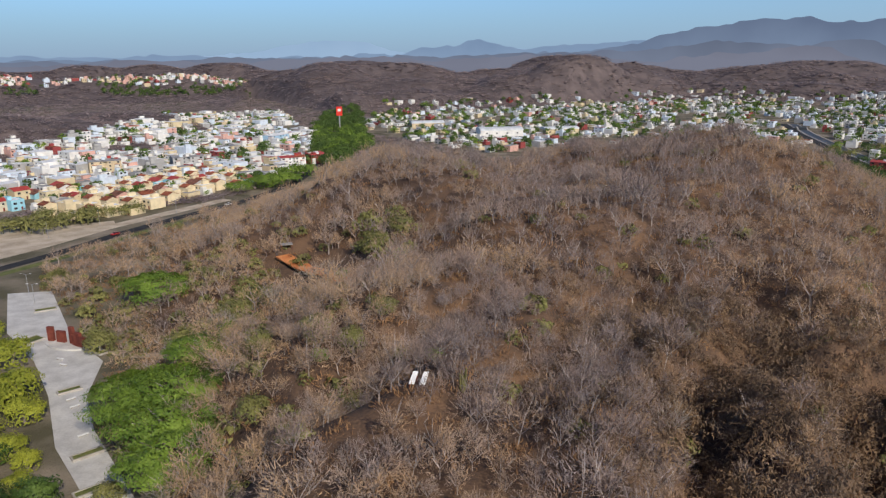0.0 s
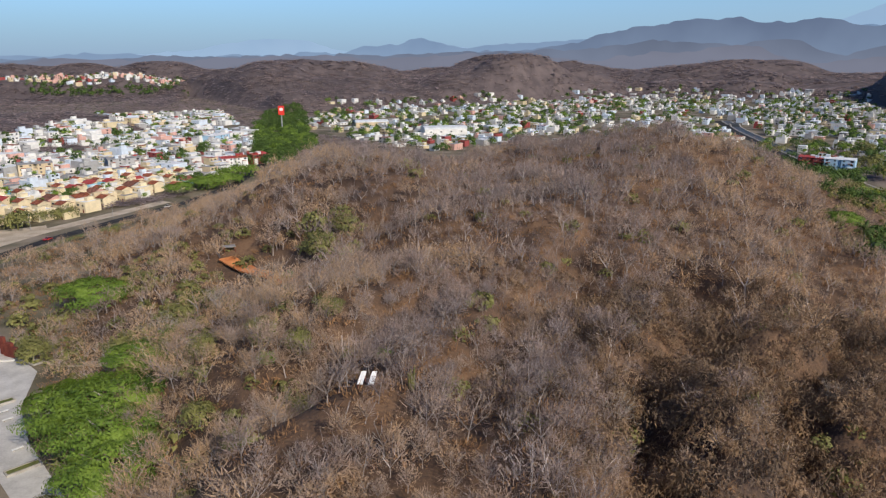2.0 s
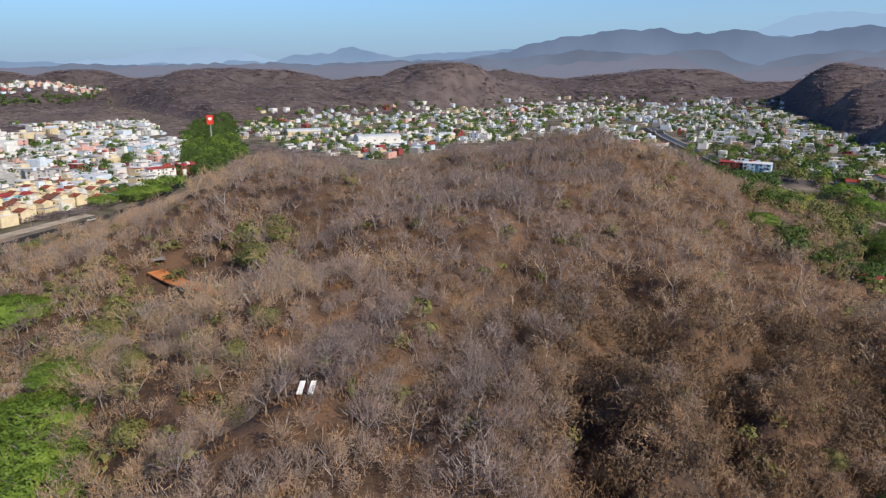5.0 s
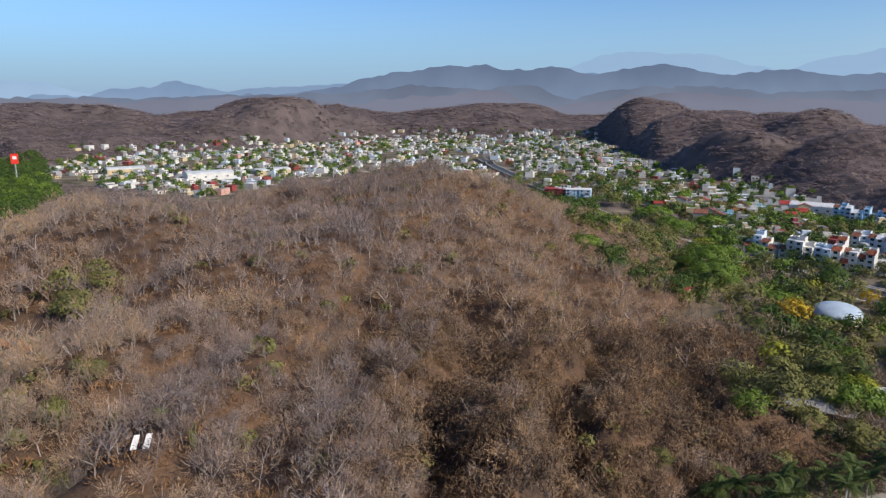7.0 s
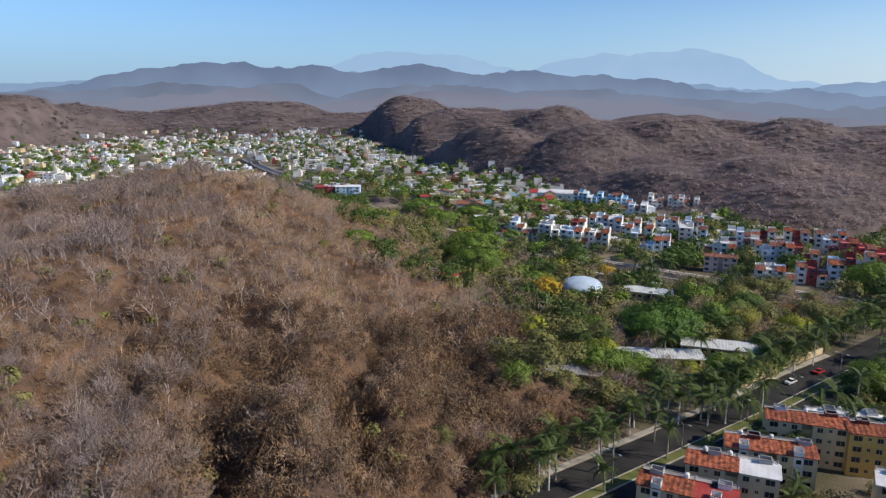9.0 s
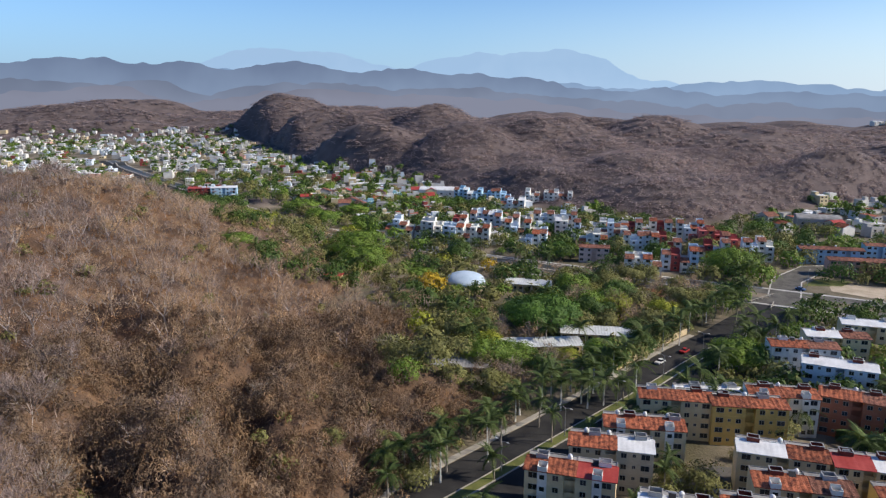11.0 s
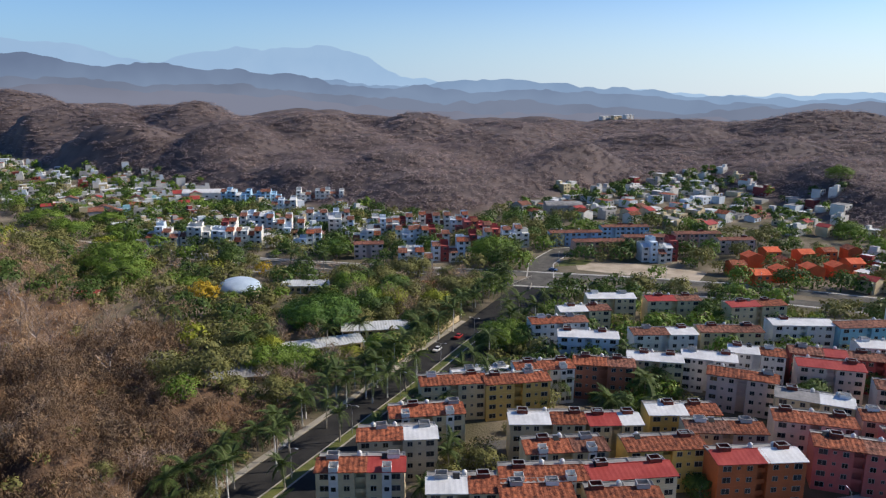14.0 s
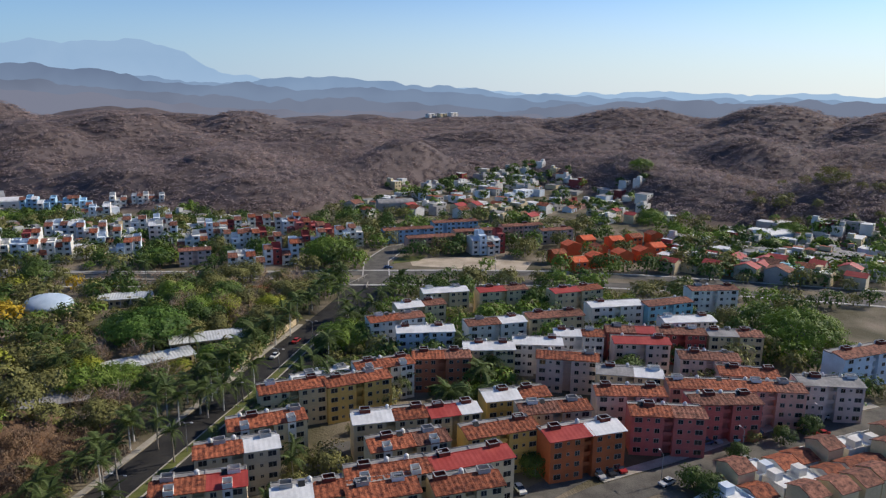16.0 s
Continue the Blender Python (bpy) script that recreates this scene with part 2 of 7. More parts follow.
def tube(bm, points, radii, sides=6, slot=0):
    """A tapered tube along points."""
    rings = []
    for i, (p, r) in enumerate(zip(points, radii)):
        d = (Vector(points[min(i + 1, len(points) - 1)]) - Vector(points[max(i - 1, 0)])).normalized()
        a = d.orthogonal().normalized()
        b = d.cross(a)
        rings.append([bm.verts.new(Vector(p) + r * (math.cos(k * math.tau / sides) * a + math.sin(k * math.tau / sides) * b)) for k in range(sides)])
    for u, w in zip(rings, rings[1:]):
        for k in range(sides):
            bm.faces.new((u[k], u[(k + 1) % sides], w[(k + 1) % sides], w[k])).material_index = slot
    bm.faces.new(rings[-1]).material_index = slot
    bm.faces.new(rings[0][::-1]).material_index = slot


_grid = np.random.RandomState(7).rand(64, 256, 256)


def vnoise(x, y, size, seed=0):
    """Smooth noise from -1 to 1 on arrays."""
    x, y = np.asarray(x, float) / size + 137.3, np.asarray(y, float) / size + 71.9
    i, j = np.floor(x).astype(int), np.floor(y).astype(int)
    u, v = x - i, y - j
    u, v = u * u * (3 - 2 * u), v * v * (3 - 2 * v)
    g = _grid[seed]
    at = lambda a, b: g[a % 256, b % 256]
    return 2 * ((at(i, j) * (1 - u) + at(i + 1, j) * u) * (1 - v) + (at(i, j + 1) * (1 - u) + at(i + 1, j + 1) * u) * v) - 1


def inside(x, y, poly):
    """Which of the points lie in the polygon."""
    hit = np.zeros(np.shape(x), bool)
    for (x0, y0), (x1, y1) in zip(poly, poly[1:] + poly[:1]):
        if y0 != y1:
            hit ^= ((y0 > y) != (y1 > y)) & (x < (x1 - x0) * (y - y0) / (y1 - y0) + x0)
    return hit


def jittered(x0, y0, x1, y1, step, rs, turn=0.0, jitter=0.42):
    gx, gy = np.meshgrid(np.arange(x0, x1, step), np.arange(y0, y1, step))
    gx, gy = gx.ravel() + rs.uniform(-jitter, jitter, gx.size) * step, gy.ravel() + rs.uniform(-jitter, jitter, gx.size) * step
    if turn:
        c, s, mx, my = math.cos(turn), math.sin(turn), (x0 + x1) / 2, (y0 + y1) / 2
        gx, gy = mx + c * (gx - mx) - s * (gy - my), my + s * (gx - mx) + c * (gy - my)
    return gx, gy

# ---- the land ----
# the dry hill: centre, spread along x and y, turn in degrees, height
KNOLLS = [(143, 372, 72, 88, 0, 46), (-26, 330, 56, 62, 0, 32), (18, 165, 66, 90, -12, 27), (70, 258, 62, 74, 0, 8), (-20, 20, 70, 80, 0, 22), (60, 95, 36, 45, 0, 6)]
# heading, where the far slopes begin, where they crest, and the crest's angle above the level of the eye
RANGE = [(-180, 500, 1100, -1), (-60, 1750, 2000, -0.6), (-31, 1780, 2010, -0.35), (-16, 1700, 2010, -0.3), (-8, 1080, 1600, -0.3), (-1, 1150, 1700, -0.15), (3.3, 1220, 1750, -0.65), (7, 1280, 1750, -0.1), (10, 1320, 1800, 0.1), (14.7, 1450, 1950, -0.6), (17, 1500, 1950, -1.0), (21, 1500, 1950, -0.4), (26, 1500, 1950, 0.05),
         (29, 1500, 1950, -0.6), (33, 1500, 1950, -1.3), (36, 1450, 1950, -0.55), (38.5, 1150, 1700, -0.25), (41.5, 850, 1420, -0.1), (50, 680, 1150, -0.4), (57, 570, 1050, -0.8), (63, 520, 1000, -1.6), (71, 490, 930, -1.85), (83, 690, 1150, -1.9), (87, 720, 1150, -2.0), (91, 690, 1200, -1.35), (97, 610, 1200, -1.0), (103, 515, 1150, -1.0), (114, 460, 1100, -0.95), (130, 480, 1100, -1), (180, 500, 1000, -2)]
EDGE = 3300.0


def hill(x, y):
    z = np.zeros(np.shape(x))
    for cx, cy, sx, sy, turn, h in KNOLLS:
        c, s = math.cos(radians(turn)), math.sin(radians(turn))
        u, v = c * (x - cx) + s * (y - cy), -s * (x - cx) + c * (y - cy)
        z = z + h * np.exp(-0.5 * ((u / sx) ** 2 + (v / sy) ** 2))
    z = z + 4.5 * vnoise(x, y, 75, 7) + 4.2 * vnoise(x, y, 38, 1) + 2.5 * vnoise(x, y, 17, 2) - 5.5
    # gullies that run down the near slope
    u = 0.87 * x - 0.5 * y + 9 * vnoise(x, y, 40, 9)
    z = z - np.minimum(13.5, np.maximum(z, 0) * 0.58) * (1 - np.abs(2 * ((u / 31.0) % 1.0) - 1)) ** 1.6 * np.clip((x - 0.12 * y + 6) / 25, 0, 1) * np.clip((235 - y) / 60, 0, 1)
    # steep-sided hollows between the vine thickets
    z = z - np.minimum(5.5, np.maximum(z, 0) * 0.4) * np.clip((vnoise(x, y, 13, 31) - 0.05) / 0.3, 0, 1) * np.clip((x - 0.22 * y - 2) / 12, 0, 1) * np.clip((0.78 * y - x) / 14, 0, 1) * np.clip((175 - y) / 25, 0, 1)
    # a ravine that falls away to the plaza
    s = (x + 16) * 0.83 - (y - 121) * 0.55
    z = z - 9 * np.exp(-(s / 8.5) ** 2) * np.clip((y - 92) / 20, 0, 1) * np.clip((178 - y) / 30, 0, 1)
    z = np.where(z > 0, z, 0)
    side = y - np.interp(x, [-200, 40, 62, 82, 100, 128, 186, 240, 300], [-300, 40, 66, 79, 81.2, 78.2, 72, 67, 62.5]) - 14.5
    z = z * np.clip(side / 26, 0, 1) ** 0.8
    left = x - np.interp(y, [0, 100, 125, 156, 190, 250, 300, 420, 500], [-40, -54, -58, -80, -93, -118, -136, -110, -98])
    z = z * np.clip(left / 30, 0, 1) ** 0.9
    flat = np.clip((np.hypot(x - 35, (y - 230) * 0.55) - 125) / 40, 0, 1)
    return z * (1 - flat * np.clip((3.5 - z) / 3.5, 0, 1))


# rounded far hills: heading, distance, height of the top, spread across and along the line of sight
FAR_HILLS = [(-31, 1690, 42, 120, 110), (-25.5, 1690, 42, 120, 110), (-20, 1730, 40, 110, 100), (10.7, 1430, 83, 92, 150), (5.5, 1400, 52, 70, 130), (15.5, 1500, 56, 60, 130), (-31, 830, 30, 90, 80), (-25, 930, 22, 70, 70), (-4.6, 1030, 27, 26, 60), (-9, 1500, 70, 90, 150), (36.6, 1090, 19, 38, 40),
             (39.2, 1480, 80, 80, 150), (41.5, 1180, 62, 60, 110), (46.5, 850, 49, 58, 95), (50.6, 1120, 70, 70, 120), (54.5, 820, 53, 60, 95), (60, 900, 56, 62, 110), (66, 660, 34, 46, 80),
             (70.5, 590, 22, 34, 62), (79.3, 705, 37, 46, 75), (75, 900, 43, 60, 90), (87, 950, 34, 70, 100), (94, 860, 33, 60, 90), (99, 1150, 60, 100, 150), (108, 1050, 64, 100, 140), (117, 980, 66, 100, 140), (101, 690, 31, 50, 75), (107, 760, 42, 60, 80), (113.5, 590, 33, 50, 65), (120, 640, 40, 60, 70)]


def all_far_hills():
    """The named hills, and smaller ones between the foot and the crest of the far slopes."""
    rk, t = np.random.RandomState(91), np.array(RANGE)
    rows = [list(k) for k in FAR_HILLS]
    for hd in np.arange(-42, 126, 5.0):
        q = hd + rk.uniform(-1.5, 1.5)
        a, b, e = (float(np.interp(q, t[:, 0], t[:, k])) for k in (1, 2, 3))
        d = a + rk.uniform(60, 170)
        back = -1.9 if q > 60 else e
        while d < (1900 if q > 56 else b + 100):
            f = min(1.0, (d - a) / (b - a))
            low = -math.degrees(math.atan(84 / a))
            top = 84 + d * math.tan(radians(low + (e - low) * (0.25 + 0.75 * f ** 0.8)))
            top = min(top * rk.uniform(0.72, 1.02), 84 + d * math.tan(radians((e if d < b else back) - 0.1)))
            if top > 4:
                rows.append([q, d, top, d * rk.uniform(0.05, 0.085), rk.uniform(60, 120)])
            d += rk.uniform(150, 260)
    return np.array(rows)


HILLS = all_far_hills()


def land(x, y):
    """The ground's height."""
    x, y = np.asarray(x, float), np.asarray(y, float)
    r, h = np.hypot(x, y), np.degrees(np.arctan2(x, y))
    t = np.array(RANGE)
    a, b, e = (np.interp(h, t[:, 0], t[:, k]) for k in (1, 2, 3))
    a = a + 24 * vnoise(x, y, 90, 3)
    u = np.clip((r - a) / (b - a), 0, 1)
    crest = 80 + b * np.tan(np.radians(e))
    broad = crest * 0.72 * np.sin(u * math.pi / 2) ** 1.5 - np.maximum(r - b, 0) * 0.05
    total = np.expm1(np.maximum(broad, 0) / 4.0)
    wx, wy = x + 22 * vnoise(x, y, 120, 14), y + 22 * vnoise(x, y, 120, 15)
    for hd, d, top, across, along in HILLS:
        c, s = math.sin(radians(hd)), math.cos(radians(hd))
        p, q = (wx * c + wy * s - d) / along, (wx * s - wy * c) / across
        total = total + np.expm1(top * np.exp(-0.55 * (p * p + q * q) ** 1.3) / 4.0)
    far = 4.0 * np.log1p(total)
    # small spurs and hollows
    rough = (2 * np.abs(vnoise(x, y, 105, 5)) - 0.7) * 5 + (2 * np.abs(vnoise(x, y, 52, 6)) - 0.7) * 2
    far = np.maximum(far + rough * np.clip(far / 30, 0, 1), 0) 
    # the low hills beside the town by the bypass stand well before the main range
    foot = a - 1080 * np.clip((-h - 15) / 4, 0, 1) * np.clip((h + 60) / 10, 0, 1)
    return hill(x, y) + far * np.clip((r - foot + 40) / 80, 0, 1)


def height(x, y):
    return float(land(np.array([x]), np.array([y]))[0])


def build_ground():
    az = np.radians(np.concatenate([np.arange(-50, 130, 0.5), np.arange(130, 310, 3.0)]))
    r = np.concatenate([[4.0], 12 * (EDGE / 12) ** np.linspace(0, 1, 190)])
    A, Rr = np.meshgrid(az, r)
    x, y = Rr * np.sin(A), Rr * np.cos(A)
    z = land(x, y)
    v = np.stack([x, y, z], -1).reshape(-1, 3)
    v = np.vstack([v, [[0, 0, height(0, 0)]]])
    na, nr = len(az), len(r)
    i, j = np.meshgrid(np.arange(nr - 1), np.arange(na), indexing="ij")
    k = (j + 1) % na
    f = np.stack([i * na + j, (i + 1) * na + j, (i + 1) * na + k, i * na + k], -1).reshape(-1, 4)
    cap = np.stack([np.full(na, len(v) - 1), np.arange(na), (np.arange(na) + 1) % na, (np.arange(na) + 1) % na], -1)
    me = bpy.data.meshes.new("ground")
    me.from_pydata(v.tolist(), [], f.tolist() + [c[:3].tolist() for c in cap])
    me.polygons.foreach_set("use_smooth", [True] * len(me.polygons))
    # dry forest floor on the slopes, pale dusty earth in the valley
    m = mat("forest_floor", (0.065, 0.043, 0.032), (0.19, 0.112, 0.064), 14, 0.7, rough=0.95, bump=0.5)
    n, l = m.node_tree.nodes, m.node_tree.links
    old = n["Principled BSDF"].inputs["Base Color"].links[0].from_socket
    geo, sep, rng, tex, ramp, mix = (n.new(q) for q in ("ShaderNodeNewGeometry", "ShaderNodeSeparateXYZ", "ShaderNodeMapRange", "ShaderNodeTexNoise", "ShaderNodeValToRGB", "ShaderNodeMix"))
    l.new(geo.outputs["Position"], sep.inputs[0])
    l.new(sep.outputs[2], rng.inputs[0])
    rng.inputs[1].default_value, rng.inputs[2].default_value, rng.inputs[3].default_value, rng.inputs[4].default_value = 0.3, 2.0, 1, 0
    tex.inputs["Scale"].default_value, tex.inputs["Detail"].default_value = 0.05, 5
    l.new(geo.outputs["Position"], tex.inputs["Vector"])
    for e, p, c in ((0, 0.38, (0.09, 0.08, 0.045)), (1, 0.68, (0.27, 0.222, 0.165))):
        ramp.color_ramp.elements[e].position, ramp.color_ramp.elements[e].color = p, (*c, 1)
    l.new(tex.outputs[0], ramp.inputs[0])
    # ground greyed past about 440 m: distance haze put into its colour
    away, dist, haze_grey, mix2 = n.new("ShaderNodeVectorMath"), n.new("ShaderNodeMapRange"), n.new("ShaderNodeValToRGB"), n.new("ShaderNodeMix")
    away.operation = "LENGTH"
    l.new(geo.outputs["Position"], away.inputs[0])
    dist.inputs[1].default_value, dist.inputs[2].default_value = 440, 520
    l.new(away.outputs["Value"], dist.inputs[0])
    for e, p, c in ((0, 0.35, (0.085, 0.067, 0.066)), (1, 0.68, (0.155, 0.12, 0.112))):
        haze_grey.color_ramp.elements[e].position, haze_grey.color_ramp.elements[e].color = p, (*c, 1)
    l.new(tex.outputs[0], haze_grey.inputs[0])
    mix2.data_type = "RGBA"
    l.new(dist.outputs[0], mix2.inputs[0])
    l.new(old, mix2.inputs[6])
    l.new(haze_grey.outputs[0], mix2.inputs[7])
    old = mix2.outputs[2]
    mix.data_type = "RGBA"
    l.new(rng.outputs[0], mix.inputs[0])
    l.new(old, mix.inputs[6])
    l.new(ramp.outputs[0], mix.inputs[7])
    l.new(mix.outputs[2], n["Principled BSDF"].inputs["Base Color"])
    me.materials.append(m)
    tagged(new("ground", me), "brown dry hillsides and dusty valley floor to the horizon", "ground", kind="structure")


build_ground()

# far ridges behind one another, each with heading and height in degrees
# haze is put into each ridge's glow colours, bluer with distance
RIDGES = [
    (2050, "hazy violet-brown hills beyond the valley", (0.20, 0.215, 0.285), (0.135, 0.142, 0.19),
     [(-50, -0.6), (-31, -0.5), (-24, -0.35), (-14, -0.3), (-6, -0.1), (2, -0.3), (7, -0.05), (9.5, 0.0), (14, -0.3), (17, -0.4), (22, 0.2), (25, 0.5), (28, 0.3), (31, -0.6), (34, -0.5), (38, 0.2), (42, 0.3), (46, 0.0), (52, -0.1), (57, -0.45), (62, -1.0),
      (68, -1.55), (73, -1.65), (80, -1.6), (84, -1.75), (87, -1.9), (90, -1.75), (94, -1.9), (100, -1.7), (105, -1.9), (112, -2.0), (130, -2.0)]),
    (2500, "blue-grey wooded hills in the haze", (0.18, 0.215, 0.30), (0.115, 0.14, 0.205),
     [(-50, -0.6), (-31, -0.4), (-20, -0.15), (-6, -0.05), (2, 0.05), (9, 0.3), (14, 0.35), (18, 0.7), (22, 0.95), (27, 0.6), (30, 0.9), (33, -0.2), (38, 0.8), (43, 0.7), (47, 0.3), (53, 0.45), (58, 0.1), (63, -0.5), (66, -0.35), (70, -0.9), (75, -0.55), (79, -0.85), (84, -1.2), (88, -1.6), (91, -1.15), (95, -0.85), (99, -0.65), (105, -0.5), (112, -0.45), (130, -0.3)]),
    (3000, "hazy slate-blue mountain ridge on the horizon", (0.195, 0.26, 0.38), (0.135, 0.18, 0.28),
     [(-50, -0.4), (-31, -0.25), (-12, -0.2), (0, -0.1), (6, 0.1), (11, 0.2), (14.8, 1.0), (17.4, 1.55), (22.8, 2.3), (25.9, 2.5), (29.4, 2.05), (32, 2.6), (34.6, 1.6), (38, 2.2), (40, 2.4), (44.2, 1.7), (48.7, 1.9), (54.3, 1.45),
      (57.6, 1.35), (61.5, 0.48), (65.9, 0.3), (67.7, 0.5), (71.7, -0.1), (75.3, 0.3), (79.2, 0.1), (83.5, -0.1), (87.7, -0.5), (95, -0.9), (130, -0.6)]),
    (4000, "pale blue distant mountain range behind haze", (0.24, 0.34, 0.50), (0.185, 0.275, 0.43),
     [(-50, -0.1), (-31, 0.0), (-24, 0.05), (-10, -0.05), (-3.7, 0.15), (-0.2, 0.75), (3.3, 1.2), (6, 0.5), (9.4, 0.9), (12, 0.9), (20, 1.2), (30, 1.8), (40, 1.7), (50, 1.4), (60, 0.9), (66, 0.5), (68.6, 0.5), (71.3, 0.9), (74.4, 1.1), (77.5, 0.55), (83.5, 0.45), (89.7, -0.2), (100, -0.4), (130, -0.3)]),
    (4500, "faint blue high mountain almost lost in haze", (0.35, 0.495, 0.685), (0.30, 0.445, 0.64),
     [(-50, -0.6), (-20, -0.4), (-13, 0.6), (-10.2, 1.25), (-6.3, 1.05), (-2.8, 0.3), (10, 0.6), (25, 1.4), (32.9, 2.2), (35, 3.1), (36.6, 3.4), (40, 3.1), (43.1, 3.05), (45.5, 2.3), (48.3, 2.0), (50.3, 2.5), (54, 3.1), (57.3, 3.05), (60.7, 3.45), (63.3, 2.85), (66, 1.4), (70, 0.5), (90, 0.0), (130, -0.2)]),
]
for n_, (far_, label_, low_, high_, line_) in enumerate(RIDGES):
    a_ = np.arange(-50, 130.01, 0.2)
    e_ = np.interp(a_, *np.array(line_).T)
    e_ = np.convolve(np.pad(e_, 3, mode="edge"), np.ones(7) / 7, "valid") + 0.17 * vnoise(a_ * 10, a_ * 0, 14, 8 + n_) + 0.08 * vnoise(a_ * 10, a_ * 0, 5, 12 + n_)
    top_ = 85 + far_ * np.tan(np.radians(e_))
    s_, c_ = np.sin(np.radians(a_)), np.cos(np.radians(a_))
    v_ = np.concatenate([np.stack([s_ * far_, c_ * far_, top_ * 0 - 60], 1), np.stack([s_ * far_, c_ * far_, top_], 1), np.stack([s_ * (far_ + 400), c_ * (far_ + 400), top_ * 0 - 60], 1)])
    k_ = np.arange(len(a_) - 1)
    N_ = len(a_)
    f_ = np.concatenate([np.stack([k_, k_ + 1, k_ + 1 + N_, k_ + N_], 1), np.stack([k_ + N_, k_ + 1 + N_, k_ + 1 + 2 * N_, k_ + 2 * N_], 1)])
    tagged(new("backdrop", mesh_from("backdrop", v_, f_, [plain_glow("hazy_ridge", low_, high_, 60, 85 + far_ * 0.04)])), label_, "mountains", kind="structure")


def haze_bank():
    """Blue haze low over the horizon, painted as the glow of a see-through wall: pale towards the sun, thinning out
    upwards.
    """
    m = bpy.data.materials.new("horizon_haze")
    m.use_nodes = True
    n, l = m.node_tree.nodes, m.node_tree.links
    n.remove(n["Principled BSDF"])
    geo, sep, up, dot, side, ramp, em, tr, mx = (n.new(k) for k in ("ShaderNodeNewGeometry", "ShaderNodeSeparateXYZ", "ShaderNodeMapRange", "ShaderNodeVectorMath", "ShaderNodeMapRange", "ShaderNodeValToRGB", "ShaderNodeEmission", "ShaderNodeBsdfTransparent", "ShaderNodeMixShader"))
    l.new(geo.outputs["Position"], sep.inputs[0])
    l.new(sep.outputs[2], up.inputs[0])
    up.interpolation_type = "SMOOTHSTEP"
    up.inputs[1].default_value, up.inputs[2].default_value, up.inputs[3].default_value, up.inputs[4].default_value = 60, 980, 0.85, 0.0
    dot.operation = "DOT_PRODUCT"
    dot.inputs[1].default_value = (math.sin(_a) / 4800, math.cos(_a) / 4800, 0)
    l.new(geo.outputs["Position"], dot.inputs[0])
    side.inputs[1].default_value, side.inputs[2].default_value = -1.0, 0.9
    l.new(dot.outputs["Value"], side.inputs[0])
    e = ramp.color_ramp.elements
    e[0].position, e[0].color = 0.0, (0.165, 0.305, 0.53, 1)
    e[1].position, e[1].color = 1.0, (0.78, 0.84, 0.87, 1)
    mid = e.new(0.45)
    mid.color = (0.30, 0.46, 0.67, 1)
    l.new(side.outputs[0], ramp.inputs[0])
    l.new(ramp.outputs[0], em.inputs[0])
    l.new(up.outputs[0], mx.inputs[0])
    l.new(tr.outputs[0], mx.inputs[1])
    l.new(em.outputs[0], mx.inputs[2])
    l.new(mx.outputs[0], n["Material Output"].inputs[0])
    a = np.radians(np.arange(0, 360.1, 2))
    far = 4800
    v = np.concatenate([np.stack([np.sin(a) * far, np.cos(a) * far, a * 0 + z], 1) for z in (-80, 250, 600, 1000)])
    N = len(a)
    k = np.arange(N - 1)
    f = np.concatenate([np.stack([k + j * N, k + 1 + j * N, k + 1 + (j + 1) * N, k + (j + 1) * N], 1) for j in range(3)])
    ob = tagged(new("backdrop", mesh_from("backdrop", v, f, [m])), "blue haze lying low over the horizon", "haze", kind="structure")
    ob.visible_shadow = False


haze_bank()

# ---- plan ----
AVENUE = [(30, 0), (40, 40), (62, 66), (82, 79), (100, 81.2), (128, 78.2), (164, 74.4), (186, 72), (220, 69.5), (240, 67), (300, 62.5)]
STREET = [(120, 0), (139, -22), (149.5, -39), (163, -57), (175, -75), (190, -104), (215, -150)]
LANE_A = [(117, 70), (121, 52), (133, 38), (152, 40), (158, 26), (172, 6), (182, -14)]
LANE_B = [(118, 12), (136, -6), (153, -22), (166, -20), (184, -10), (200, -8), (206, -40), (206, -90)]
CROSS = [(300, 62.5), (316, 66), (345, 72), (376, 68), (404, 42), (440, 20)]
BOULEVARD = [(296, 520), (292, 408), (287, 332), (285.5, 263), (289.6, 207), (296.5, 160), (305.5, 108), (312, 78), (321, 25), (326, -20), (325, -60), (321, -100), (313, -161), (300, -240)]
CANAL = [(440, 900), (402, 779), (355, 600), (317, 457), (292, 345), (288, 263), (293, 200), (300, 150), (309, 105)]
